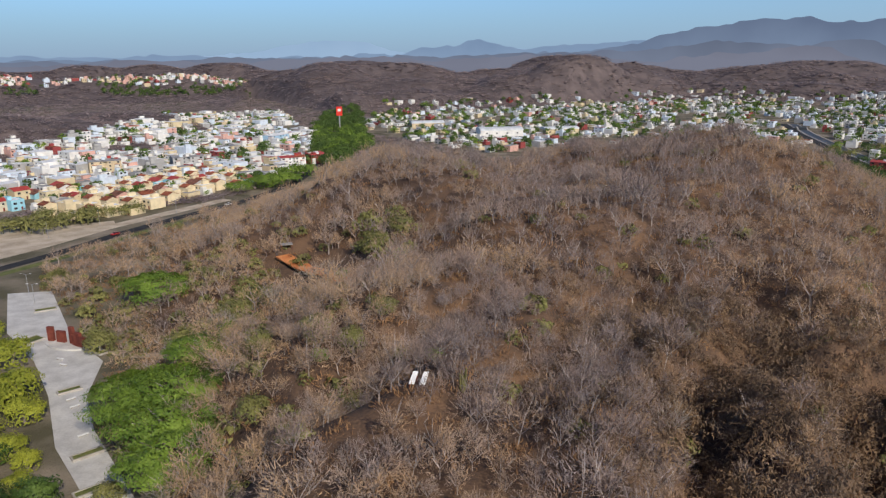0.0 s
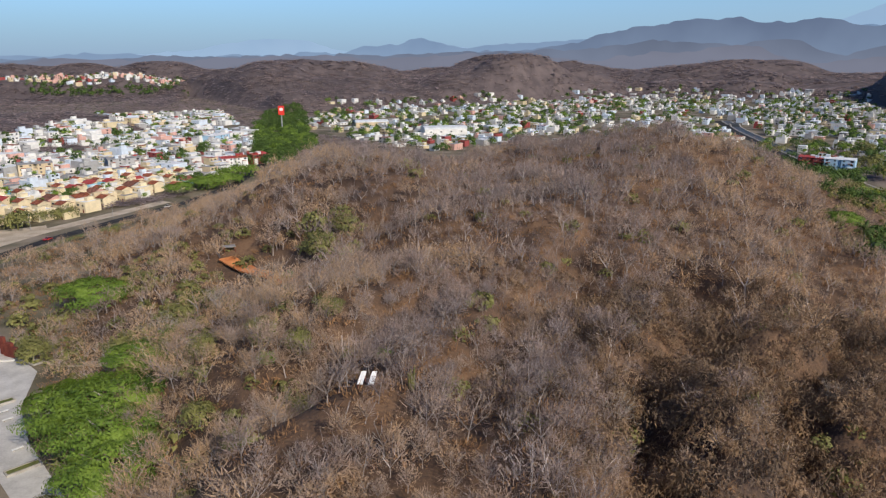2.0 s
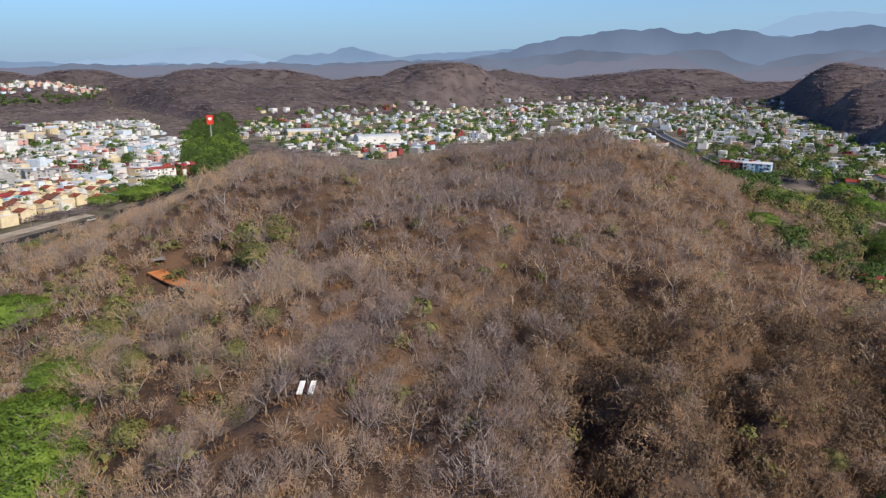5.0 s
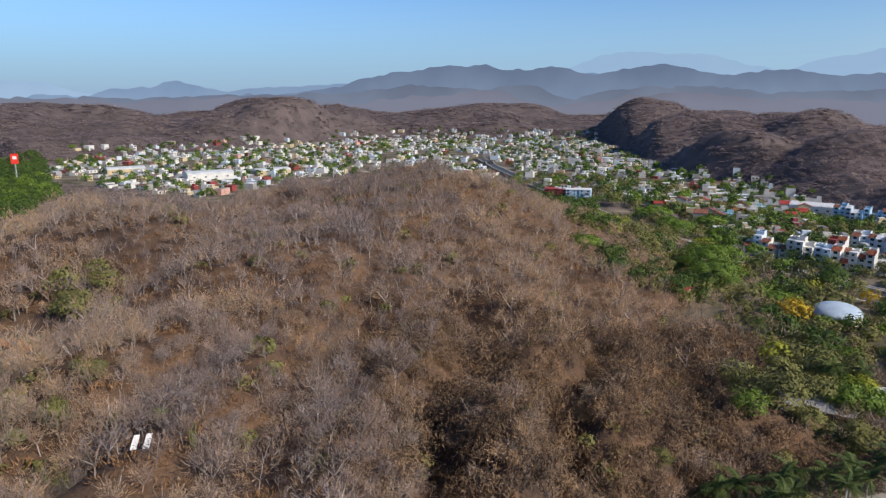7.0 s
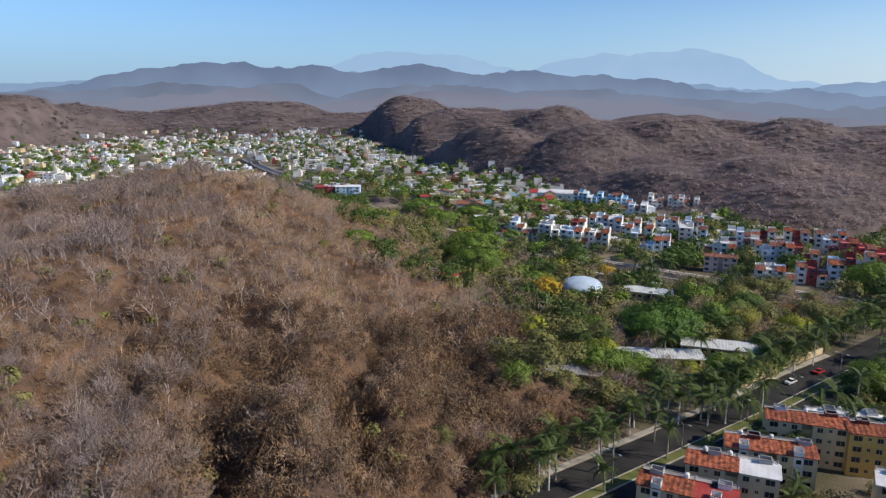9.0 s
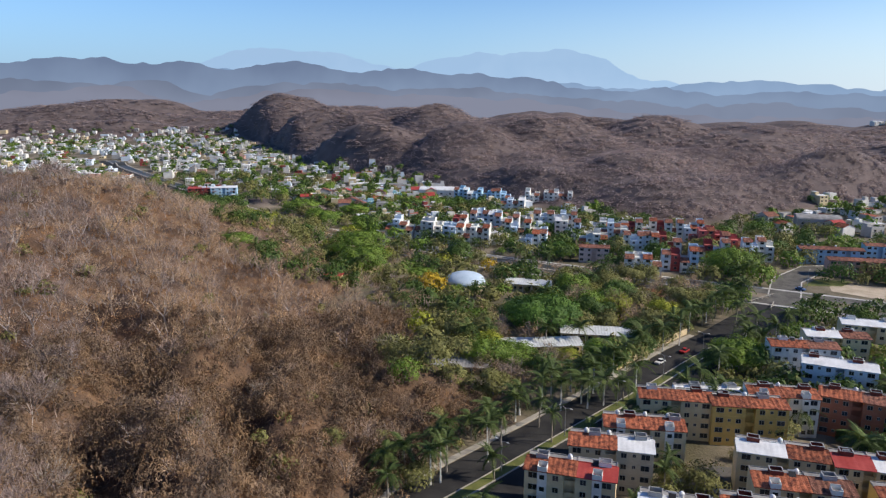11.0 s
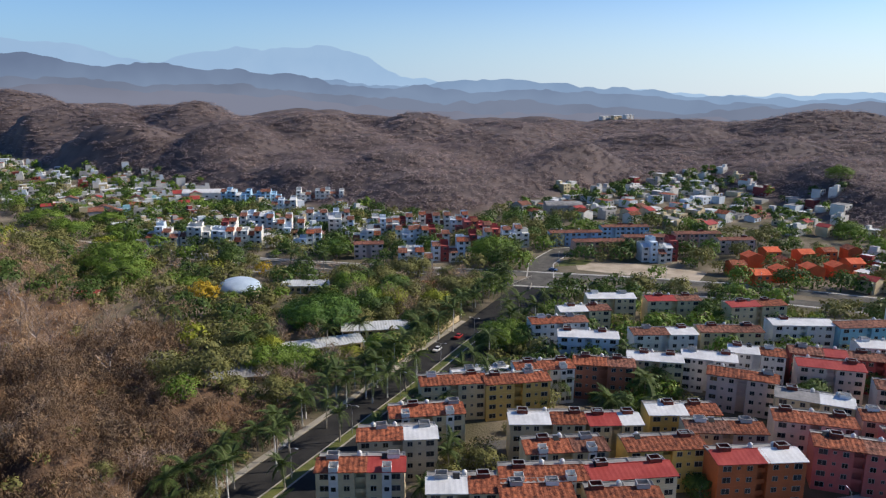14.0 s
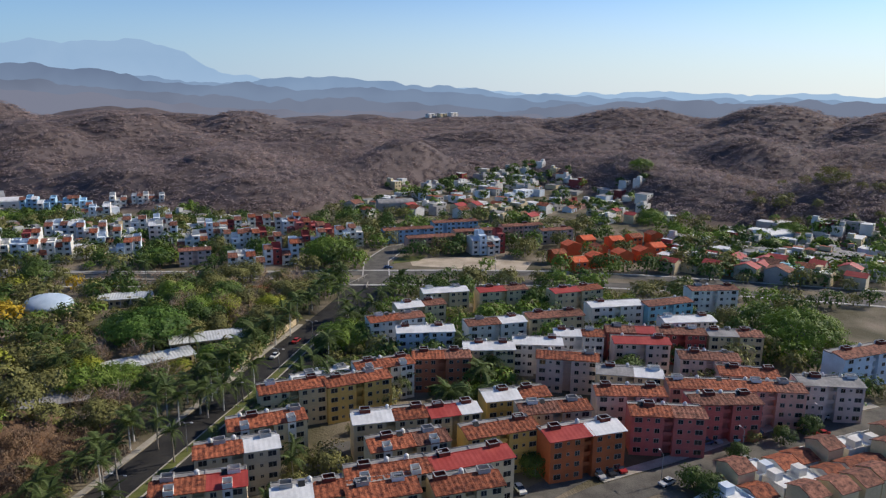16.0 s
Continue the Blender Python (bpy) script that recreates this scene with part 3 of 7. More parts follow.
# first front corner, turn, width, wall, the two roofs
BLOCKS = [
    (124.4, 64.0, -64, 17.7, "greycream", "tile", "white_roof"), (109.9, 66.1, -68, 18.0, "cream", "tile", "red_paint"), (137.3, 61.9, -60, 17.8, "cream", "tile", "tile"), (157.1, 62.1, -61, 17.4, "cream", "tile", "tile"),
    (164.0, 46.4, -59, 17.6, "yellow", "tile", "tile"), (176.0, 41.1, -60, 16.5, "white", "tile", "tile"), (170.5, 57.1, -56, 16.6, "bluewhite", "white_roof", "white_roof"), (187.0, 27.6, -78, 16.9, "terracotta", "tile", "tile_old"),
    (144.6, 34.8, -69, 17.6, "cream", "white_roof", "tile"), (150.5, 17.2, -66, 12.4, "cream", "red_paint", "white_roof"), (132.4, 27.9, -64, 17.9, "cream", "tile", "tile_old"), (141.2, 7.7, -64, 17.5, "yellow", "tile", "tile"),
    (119.6, 29.8, -66, 17.4, "cream", "tile", "tile"), (126.6, 13.2, -62, 17.8, "greycream", "red_paint", "red_paint"), (142.4, -10.4, -65, 19.2, "orange", "red_paint", "white_roof"), (161.2, 4.8, -69, 17.2, "yellow", "white_roof", "tile"),
    (155.1, -4.1, -72, 17.8, "greycream", "tile_old", "tile"), (193.2, -7.9, -92, 17.8, "lilac", "tile", "tile"), (169.1, -23.0, -84, 17.8, "lilac", "tile", "tile"), (158.6, -30.2, -88, 17.8, "pinkred", "tile", "tile_old"),
    (166.6, -46.6, -80, 17.6, "pinkred", "tile_old", "tile_old"), (176.6, -42.7, -86, 17.3, "pink", "tile", "tile"), (177.6, -60.4, -88, 17.3, "pink", "tile", "tile_old"), (183.5, -78.0, -88, 16.6, "lilac", "grey_roof", "grey_roof"),
    (188.0, -58.3, -93, 15.6, "pink", "tile", "tile"), (183.7, -24.3, -93, 17.8, "cream", "grey_roof", "white_roof"), (198.7, -49.8, -89, 17.1, "lilac", "tile_old", "tile_old"), (209.1, -32.1, -86, 17.2, "lilac", "red_paint", "red_paint"),
    (213.5, -14.0, -86, 15.5, "white", "white_roof", "tile"), (219.4, -31.0, -87, 15.6, "darkred", "tile_old", "red_paint"), (220.2, -47.0, -87, 15.6, "darkred", "tile_old", "tile_old"), (220.4, -63.4, -86, 17.0, "cream", "grey_roof", "tile_old"),
    (208.5, 36.2, -76, 18.6, "bluewhite", "white_roof", "white_roof"), (218.5, 14.0, -67, 20.6, "white", "tile_old", "white_roof"), (229.2, -5.9, -69, 20.5, "cream", "tile_old", "tile_old"), (245.7, -28.4, -71, 20.3, "white", "white_roof", "white_roof"),
    (250.2, -49.0, -64, 19.6, "cyan", "tile_old", "tile_old"), (262.1, -15.9, -62, 21.6, "cream", "red_paint", "tile"), (259.2, 12.9, -67, 19.9, "cream", "red_paint", "tile_old"), (254.4, 34.2, -69, 18.0, "cream", "white_roof", "white_roof"),
    (274.4, -69.6, -77, 19.3, "white", "tile_old", "tile_old"), (217.2, 46.6, -61, 19.2, "white", "tile", "tile_old"), (234.0, 40.4, -62, 18.2, "cream", "white_roof", "tile_old"), (232.0, -51.8, -76, 18.0, "white", "white_roof", "white_roof"),
    (205.0, -98.0, -62, 26.0, "bluewhite", "tile_old", "tile_old"), (203.9, -1.0, -86, 15.0, "white", "white_roof", "white_roof"), (196.5, 13.6, -80, 15.4, "cream", "white_roof", "white_roof"), (110.8, 42.2, -68, 14.0, "cream", "white_roof", "tile"),
    (113.2, 28.0, -66, 14.0, "cream", "tile", "tile"), (118.0, 12.0, -66, 14.0, "cream", "tile", "tile"),
]
# the estate across the canal
MID = [
    (301, 285.5, 17, "white", "tile"), (308.6, 269.6, 17, "white", "tile"), (306.5, 246, 12, "white", "tile"), (311.8, 234.8, 14.5, "darkred", "tile"), (353, 261, 16, "bluewhite", "white_roof"), (352.5, 242, 15, "bluewhite", "white_roof"),
    (317.7, 202, 15, "white", "tile"), (414, 279, 17, "white", "white_roof"), (436.5, 338.8, 21.5, "sky", "white_roof"), (446, 318.5, 21.5, "sky", "white_roof"), (461, 288.5, 18, "darkred", "tile"), (469, 272, 18, "darkred", "tile"),
    (378.5, 229.7, 12.6, "white", "white_roof"), (384, 218, 14, "white", "white_roof"), (317.4, 164.7, 15, "lilac", "tile"), (389, 194, 16.6, "darkred", "tile"), (385, 173, 16, "darkred", "tile"), (397, 160.6, 17, "darkred", "tile"),
    (349, 155, 14, "white", "tile"), (355, 142, 15.6, "white", "tile"), (308.3, 135.4, 16.6, "bluewhite", "tile"), (326.5, 124.4, 17, "white", "tile"), (385.5, 132, 17, "pinkred", "tile"), (382, 114, 17, "pinkred", "tile"), (358.3, 118.5, 15.6, "bluewhite", "white_roof"),
    (386, 76, 14.8, "sky", "tile"), (392.6, 62.4, 14.8, "sky", "tile"), (414.8, 51, 14, "sky", "tile"), (420.8, 38, 14, "sky", "tile"), (366.6, 59, 14, "pink", "tile"), (372.6, 46.4, 14, "pink", "tile"), (389.5, 35.4, 12, "pink", "tile"), (394.8, 24, 12, "pink", "tile"),
    (364.4, 23, 19, "bluewhite", "white_roof"), (409.6, 9, 13, "pink", "tile"), (415.3, -3, 13, "lilac", "tile"), (400.7, -13.8, 20, "lilac", "tile"),
    (362, 205, 15, "white", "white_roof"), (340, 226, 15, "white", "tile"), (330, 262, 16, "white", "tile"), (372, 180, 15, "bluewhite", "tile"), (338, 176, 15, "white", "tile"), (402, 146, 15, "darkred", "tile"), (372, 100, 15, "bluewhite", "tile"),
]
# the bright orange houses
ORANGE = [(357, -20.5), (378, -29), (340.5, -29.5), (374, -43), (396, -54), (362, -54), (406, -66), (370, -66), (382, -74), (416, -79), (395, -38), (352, -40)]
STREETS = [(AVENUE, 13), (BOULEVARD, 8), (CANAL, 8), (STREET, 7), (LANE_A, 5.5), (LANE_B, 5.5), (CROSS, 9), ([(338, 52), (352, 10), (345, -4)], 14)]
UPTOWN = [(-1010, 1460), (-735, 1625), (-465, 1715), (-435, 1600), (-665, 1500), (-920, 1350)]
TOWNS = [
    # outline, turn, spacing, how many stand as single houses, group
    ([(-205, 400), (-150, 440), (-134, 475), (-112, 549), (-128, 716), (-253, 1127), (-392, 1040), (-338, 770), (-403, 641), (-262, 385)], 0.45, 11.5, 40, "houses of the town by the bypass"),
    ([(-120, 852), (34, 640), (242, 700), (380, 640), (335, 500), (410, 640), (727, 1466), (433, 1500), (133, 1276), (-73, 1290)], 0.3, 20, 0, "houses up the valley"),
    ([(749, 1474), (1080, 1600), (600, 770), (575, 560), (488, 388), (396, 330), (345, 370), (385, 521), (440, 744)], 0.25, 15, 35, "houses beside the canal road"),
    ([(604, 113), (755, 8), (586, -96), (475, -105), (433, -84), (445, -36), (462, 26), (485, 88), (459, 108), (520, 130)], 0.45, 16.5, 30, "houses at the valley's end"),
    ([(312, 300), (335, 345), (400, 345), (470, 300), (455, 215), (425, 150), (400, 150), (372, 196), (330, 212), (312, 250)], 0.45, 12.5, 0, "houses among the blocks across the canal"),
    (UPTOWN, 0.2, 15, 0, "houses on the far rise"),
    ([(425, -85), (462, -166), (422, -211), (326, -164), (336, -108), (345, -72)], 0.45, 9.2, 25, "houses beyond the boulevard"),
]


def off_line(x, y, line, gap):
    """Which points lie farther than gap from a line of the plan."""
    ok = np.ones(np.shape(x), bool)
    for a, b in zip(np.array(line, float), np.array(line[1:], float)):
        u = np.clip(((x - a[0]) * (b - a)[0] + (y - a[1]) * (b - a)[1]) / ((b - a) @ (b - a)), 0, 1)
        ok &= np.hypot(x - a[0] - u * (b - a)[0], y - a[1] - u * (b - a)[1]) > gap
    return ok

# ---- plants ----
def prisms(segs, rs, sides=3, out=None):
    """Tapered sticks: rows of p0, p1, r0, r1. sides 2 gives a ribbon of two triangles, 1 a single sliver; out: the way that slivers face."""
    s = np.asarray(segs, float)
    p0, p1, r0, r1 = s[:, :3], s[:, 3:6], s[:, 6:7], s[:, 7:8]
    d = p1 - p0
    d /= np.linalg.norm(d, axis=1, keepdims=True) + 1e-9
    a = np.cross(d, rs.normal(size=d.shape) if out is None else out + rs.normal(0, 0.25, d.shape))
    a /= np.linalg.norm(a, axis=1, keepdims=True) + 1e-9
    b = np.cross(d, a)
    n = len(s)
    if sides == 1:
        v = np.stack([p0 + a * r0, p0 - a * r0, p1], 1)
        return v.reshape(-1, 3), np.arange(3 * n).reshape(n, 3)
    if sides == 2:
        v = np.stack([p0 + a * r0, p0 - a * r0, p1 - a * r1, p1 + a * r1], 1)
        q = np.array([[0, 1, 2], [0, 2, 3]])
    else:
        ring = [math.cos(k * math.tau / 3) * a + math.sin(k * math.tau / 3) * b for k in range(3)]
        v = np.stack([p0 + c * r0 for c in ring] + [p1 + c * r1 for c in ring], 1)
        q = np.array([[0, 1, 4], [0, 4, 3], [1, 2, 5], [1, 5, 4], [2, 0, 3], [2, 3, 5]])
    f = (np.arange(n)[:, None, None] * v.shape[1] + q).reshape(-1, 3)
    return v.reshape(-1, 3), f


def bare_tree(seed, tall=6.0, limbs=4, branches=2, slivers=220, sides=2, wide=0.42, thick=1.0, heart=230):
    """A leafless tree: limb ribbons, and twig slivers that fill a ragged crown, as two pairs of arrays."""
    rs = np.random.RandomState(seed)
    wood = []
    fork = np.array([rs.normal(0, 0.15), rs.normal(0, 0.15), tall * rs.uniform(0.16, 0.28)])
    wood.append([0, 0, -0.3, *fork, 0.09 * thick, 0.06 * thick])
    for k in range(limbs):
        g = k * math.tau / limbs + rs.uniform(-0.5, 0.5)
        out = wide * tall * rs.uniform(0.45, 0.8)
        end = fork + [math.cos(g) * out, math.sin(g) * out, tall * rs.uniform(0.36, 0.58)]
        mid = (fork + end) / 2 + rs.normal(0, 0.14, 3)
        wood += [[*fork, *mid, 0.05 * thick, 0.035 * thick], [*mid, *end, 0.035 * thick, 0.014 * thick]]
        for j in range(branches):
            st = fork + (end - fork) * rs.uniform(0.3, 0.95)
            way = rs.normal(0, 1, 3) * [1, 1, 0.4] + (end - fork) / out * 0.7 + [0, 0, 0.5]
            tip = st + way / np.linalg.norm(way) * tall * rs.uniform(0.16, 0.28)
            wood.append([*st, *tip, 0.022 * thick, 0.01 * thick])
    # twigs: some fan out, most lie in the rounded, ragged surface of the crown's lobes, over a dense heart
    nl = 4
    lobes = np.array([0, 0, tall * 0.40]) + rs.normal(0, 1, (nl, 3)) * [wide * tall * 0.40, wide * tall * 0.40, tall * 0.09]
    size = np.array([wide * tall * 0.62, wide * tall * 0.62, tall * 0.46])

    def hull(m):
        d = rs.normal(size=(m, 3))
        d[:, 2] = np.abs(d[:, 2]) * 1.0 - 0.1
        return lobes[rs.randint(nl, size=m)], d / np.linalg.norm(d, axis=1, keepdims=True)

    def strokes(m, lo, hi, long, width, stray):
        c, d = hull(m)
        tip = c + d * rs.uniform(0.8, 1.08, (m, 1)) * size
        root = fork + (c - fork) * 0.5 + rs.normal(0, 0.05 * tall, (m, 3))
        way = tip - root
        st = root + way * rs.uniform(lo, hi, (m, 1))
        end = st + way * rs.uniform(*long, (m, 1)) + rs.normal(0, stray * tall, (m, 3))
        return prisms(np.hstack([st, end, np.full((m, 1), width), np.zeros((m, 1))]), rs, 1, d + rs.normal(0, 0.5, d.shape))

    fv, ff = strokes(slivers, 0.5, 0.88, (0.12, 0.32), 0.021 * thick, 0.05)
    hv, hf = strokes(heart, 0.45, 0.82, (0.08, 0.2), 0.05 * thick ** 0.6, 0.055) if heart else (np.zeros((0, 3)), np.zeros((0, 3), int))
    return prisms(wood, rs, sides), (np.vstack([fv, hv]), np.vstack([ff, hf + len(fv)]))


def leaf_cloud(seed, rx, rz, clumps, leaves, size, flat=0.6, base=0.0, lump=(0.26, 0.44), heart=0.25):
    """Leaf blades in uneven clumps under a dome; triangles."""
    rs = np.random.RandomState(seed)
    vs = []
    for _ in range(clumps):
        g, q = rs.uniform(0, math.tau), math.sqrt(rs.uniform(0.0, 1.0)) * 0.86
        c = np.array([math.cos(g) * q * rx, math.sin(g) * q * rx, base + rz * (math.sqrt(max(0, 1 - q * q)) * rs.uniform(0.55, 1.0))])
        cr = rx * rs.uniform(*lump)
        n = leaves // clumps
        d = rs.normal(size=(n, 3))
        d[:, 2] = np.abs(d[:, 2]) * 1.1 - 0.35
        d /= np.linalg.norm(d, axis=1, keepdims=True)
        p = c + d * cr * rs.uniform(0.7, 1.05, (n, 1)) * [1, 1, flat]
        dome = (p - [0, 0, base]) / [rx, rx, rz]
        nrm = 0.55 * d + 0.55 * dome + rs.normal(0, 0.2, d.shape)
        nrm /= np.linalg.norm(nrm, axis=1, keepdims=True)
        a = np.cross(nrm, rs.normal(size=d.shape))
        a /= np.linalg.norm(a, axis=1, keepdims=True)
        b = np.cross(nrm, a)
        s = size * rs.uniform(0.6, 1.3, (n, 1))
        vs.append(np.stack([p + a * s, p - a * s * 0.7 + b * s * 0.7, p - a * s * 0.5 - b * s * 0.8], 1).reshape(-1, 3))
    n = int(leaves * heart)
    d = rs.normal(size=(n, 3))
    d[:, 2] = np.abs(d[:, 2])
    d /= np.linalg.norm(d, axis=1, keepdims=True)
    p = np.array([0, 0, base]) + d * rs.uniform(0.72, 0.95, (n, 1)) * [rx, rx, rz]
    a = np.cross(d + rs.normal(0, 0.4, d.shape), rs.normal(size=d.shape))
    a /= np.linalg.norm(a, axis=1, keepdims=True)
    b = np.cross(d, a)
    s = size * rs.uniform(1.0, 1.6, (n, 1))
    vs.append(np.stack([p + a * s, p - a * s * 0.7 + b * s * 0.7, p - a * s * 0.5 - b * s * 0.8], 1).reshape(-1, 3))
    v = np.concatenate(vs)
    return v, np.arange(len(v)).reshape(-1, 3)


def lay(protos, xs, ys, rs, scale=(0.8, 1.25), squash=(0.85, 1.2), sink=0.0, clump=0.0):
    """Many copies of array meshes on the land, joined into one pair of arrays."""
    zs, V, F, base = land(xs, ys), [], [], 0
    which = rs.randint(0, len(protos), len(xs))
    for k, (v, f) in enumerate(protos):
        idx = np.nonzero(which == k)[0]
        if not len(idx):
            continue
        g, s, q = rs.uniform(0, math.tau, len(idx)), rs.uniform(*scale, len(idx)), rs.uniform(*squash, len(idx))
        if clump:
            s = s * (1 + clump * vnoise(xs[idx], ys[idx], 8.5, 30))
        c, n = np.cos(g)[:, None], np.sin(g)[:, None]
        x = (v[:, 0] * c - v[:, 1] * n) * s[:, None] + xs[idx][:, None]
        y = (v[:, 0] * n + v[:, 1] * c) * s[:, None] + ys[idx][:, None]
        z = v[:, 2] * (s * q)[:, None] + zs[idx][:, None] - sink
        V.append(np.stack([x, y, z], -1).reshape(-1, 3))
        F.append((f[None] + (np.arange(len(idx)) * len(v))[:, None, None]).reshape(-1, 3) + base)
        base += len(idx) * len(v)
    return np.concatenate(V), np.concatenate(F)


def stuff(name, label, category, arrays, m, smooth=False):
    me = mesh_from(name, *arrays, [m])
    if smooth:
        me.polygons.foreach_set("use_smooth", np.ones(len(me.polygons), bool))
    return tagged(new(name, me), label, category, kind="stuff")


PLAZA = [(-163, 250), (-148, 253), (-119, 210), (-99, 189), (-93, 167), (-83, 150), (-62, 123), (-55, 108), (-66, 108), (-72, 123), (-88, 142), (-103, 167), (-119, 189), (-140, 211)]
SCHOOL = [(150, 145), (130, 118), (165, 92), (240, 82), (300, 90), (292, 170), (284, 260), (296, 400), (262, 420), (215, 330), (176, 262), (172, 232), (200, 208), (200, 182), (172, 152)]


def brown_zone(x, y):
    west = x > np.interp(y, [90, 108, 123, 150, 167, 189, 210, 253, 281, 306, 342, 380, 423], [-46, -51, -59, -80, -90, -96, -116, -150, -166, -160, -150, -133, -110])
    return ((hill(x, y) > 0.6) | (west & (x < -20) & (y > 92) & (y < 420)) | ((x > 120) & (x < 206) & (y > 126) & (y < 300))) & ~inside(x, y, PLAZA) & ~inside(x, y, SCHOOL)


rs = np.random.RandomState(11)
near_protos = [bare_tree(100 + k, tall=rs.uniform(4.6, 6.8), limbs=6, branches=2, slivers=230, heart=190, wide=rs.uniform(0.40, 0.56), thick=1.0) for k in range(9)]
mid_protos = [bare_tree(200 + k, tall=rs.uniform(4.6, 6.6), limbs=3, branches=1, slivers=70, wide=rs.uniform(0.42, 0.57), thick=1.7, heart=76) for k in range(7)]

gx, gy = jittered(-190, 20, 260, 560, 4.2, rs)
ok = brown_zone(gx, gy) & (np.hypot(gx, gy) > 45)
dens = 0.95 + 0.55 * vnoise(gx, gy, 24, 20) + 0.55 * vnoise(gx, gy, 9, 21) - 0.3 * (hill(gx, gy) < 2) - 0.9 * np.clip((gx - 0.2 * gy - 4) / 24, 0, 1) * np.clip((170 - gy) / 25, 0, 1)
ok &= rs.uniform(size=len(gx)) < dens
gx, gy = gx[ok], gy[ok]
free = (np.hypot(gx + 4.6, gy - 107.5) > 4.0) & (np.hypot(gx + 55, gy - 248) > 11) & (np.hypot(gx + 47, gy - 236) > 13) & (np.hypot(gx + 40, gy - 224) > 13) & (np.hypot(gx + 33, gy - 211) > 12) & (np.hypot(gx + 27, gy - 200) > 9)
gx, gy = gx[free], gy[free]
gr = np.hypot(gx, gy)
near = gr < 185
# single trees along the nearest slope
pick = near & (gx > -45) & (gx < 78) & (gy > 86) & (gy < 172)
chosen = rs.permutation(np.nonzero(pick)[0])[:250]
single = np.zeros(len(gx), bool)
single[chosen] = True
proto_trees = []
for k, ((wv, wf), (tv, tf)) in enumerate(near_protos):
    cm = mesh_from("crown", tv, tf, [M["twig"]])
    cm.polygons.foreach_set("use_smooth", np.ones(len(cm.polygons), bool))
    proto_trees.append((mesh_from("trunk", wv, wf, [M["bark"]]), cm))
for i in chosen:
    tm, cm = proto_trees[rs.randint(len(proto_trees))]
    s = rs.uniform(0.8, 1.5)
    t_ = thing("bare_tree", "leafless grey-brown tree on the dry hillside", "tree", Matrix.LocRotScale((gx[i], gy[i], height(gx[i], gy[i])), Euler((0, 0, rs.uniform(0, 6.28))), (s, s, s * rs.uniform(0.9, 1.2))), "bare trees on the near slope")
    part("trunk", tm, t_)
    part("crown", cm, t_)
rest = near & ~single
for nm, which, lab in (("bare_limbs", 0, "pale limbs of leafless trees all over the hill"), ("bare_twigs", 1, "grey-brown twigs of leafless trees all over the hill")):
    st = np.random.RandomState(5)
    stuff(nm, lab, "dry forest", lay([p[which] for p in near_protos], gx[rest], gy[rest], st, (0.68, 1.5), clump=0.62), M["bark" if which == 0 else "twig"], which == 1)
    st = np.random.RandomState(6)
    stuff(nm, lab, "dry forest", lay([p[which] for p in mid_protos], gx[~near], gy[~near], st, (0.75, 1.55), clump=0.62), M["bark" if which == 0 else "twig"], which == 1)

# dry undergrowth and vine-draped brush
def tuft(seed, n=58):
    """A shrub of dry stems that fan up from the ground."""
    r2 = np.random.RandomState(seed)
    g, q = r2.uniform(0, math.tau, n), np.sqrt(r2.uniform(0, 1, n)) * 1.7
    p = np.stack([np.cos(g) * q, np.sin(g) * q, r2.uniform(-0.1, 0.7, n)], 1)
    end = p + np.stack([np.cos(g) * 0.3, np.sin(g) * 0.3, r2.uniform(0.2, 0.7, n)], 1) + r2.normal(0, 0.35, (n, 3))
    return prisms(np.hstack([p, end, r2.uniform(0.06, 0.11, (n, 1)), np.zeros((n, 1))]), r2, 1, r2.normal(0, 0.6, (n, 3)) + [0, 0, 1])


brush = [tuft(300 + k) for k in range(5)]
bx, by = jittered(-190, 20, 260, 540, 4.6, rs)
ok = brown_zone(bx, by) & (np.hypot(bx, by) > 45) & (np.hypot(bx + 44, by - 232) > 17) & (rs.uniform(size=len(bx)) < 0.85 - 0.6 * vnoise(bx, by, 24, 20) + 0.6 * (bx > 55) * (by < 170))
stuff("dry_brush", "rust-brown dry undergrowth between the bare trees", "undergrowth", lay(brush, bx[ok], by[ok], rs, (0.5, 1.6)), M["dry_brush"])
def drape(seed, n=450):
    """A heap of vines over dead trees: short slivers that hang close over rounded lumps."""
    r2 = np.random.RandomState(seed)
    lumps = r2.normal(0, 1.2, (4, 3)) * [1, 1, 0.35] + [0, 0, 1.2]
    big = r2.uniform(1.0, 1.7, (4, 1))
    k = r2.randint(4, size=n)
    d = r2.normal(size=(n, 3))
    d[:, 2] = np.abs(d[:, 2]) * 0.9
    d /= np.linalg.norm(d, axis=1, keepdims=True)
    p = lumps[k] + d * big[k] * r2.uniform(0.92, 1.08, (n, 1)) * [1, 1, 1.35]
    q = p + d * [0.1, 0.1, 0] + np.stack([r2.normal(0, 0.22, n), r2.normal(0, 0.22, n), -r2.uniform(-0.1, 0.6, n)], 1)
    return prisms(np.hstack([p, q, r2.uniform(0.055, 0.1, (n, 1)), np.zeros((n, 1))]), r2, 1, d)


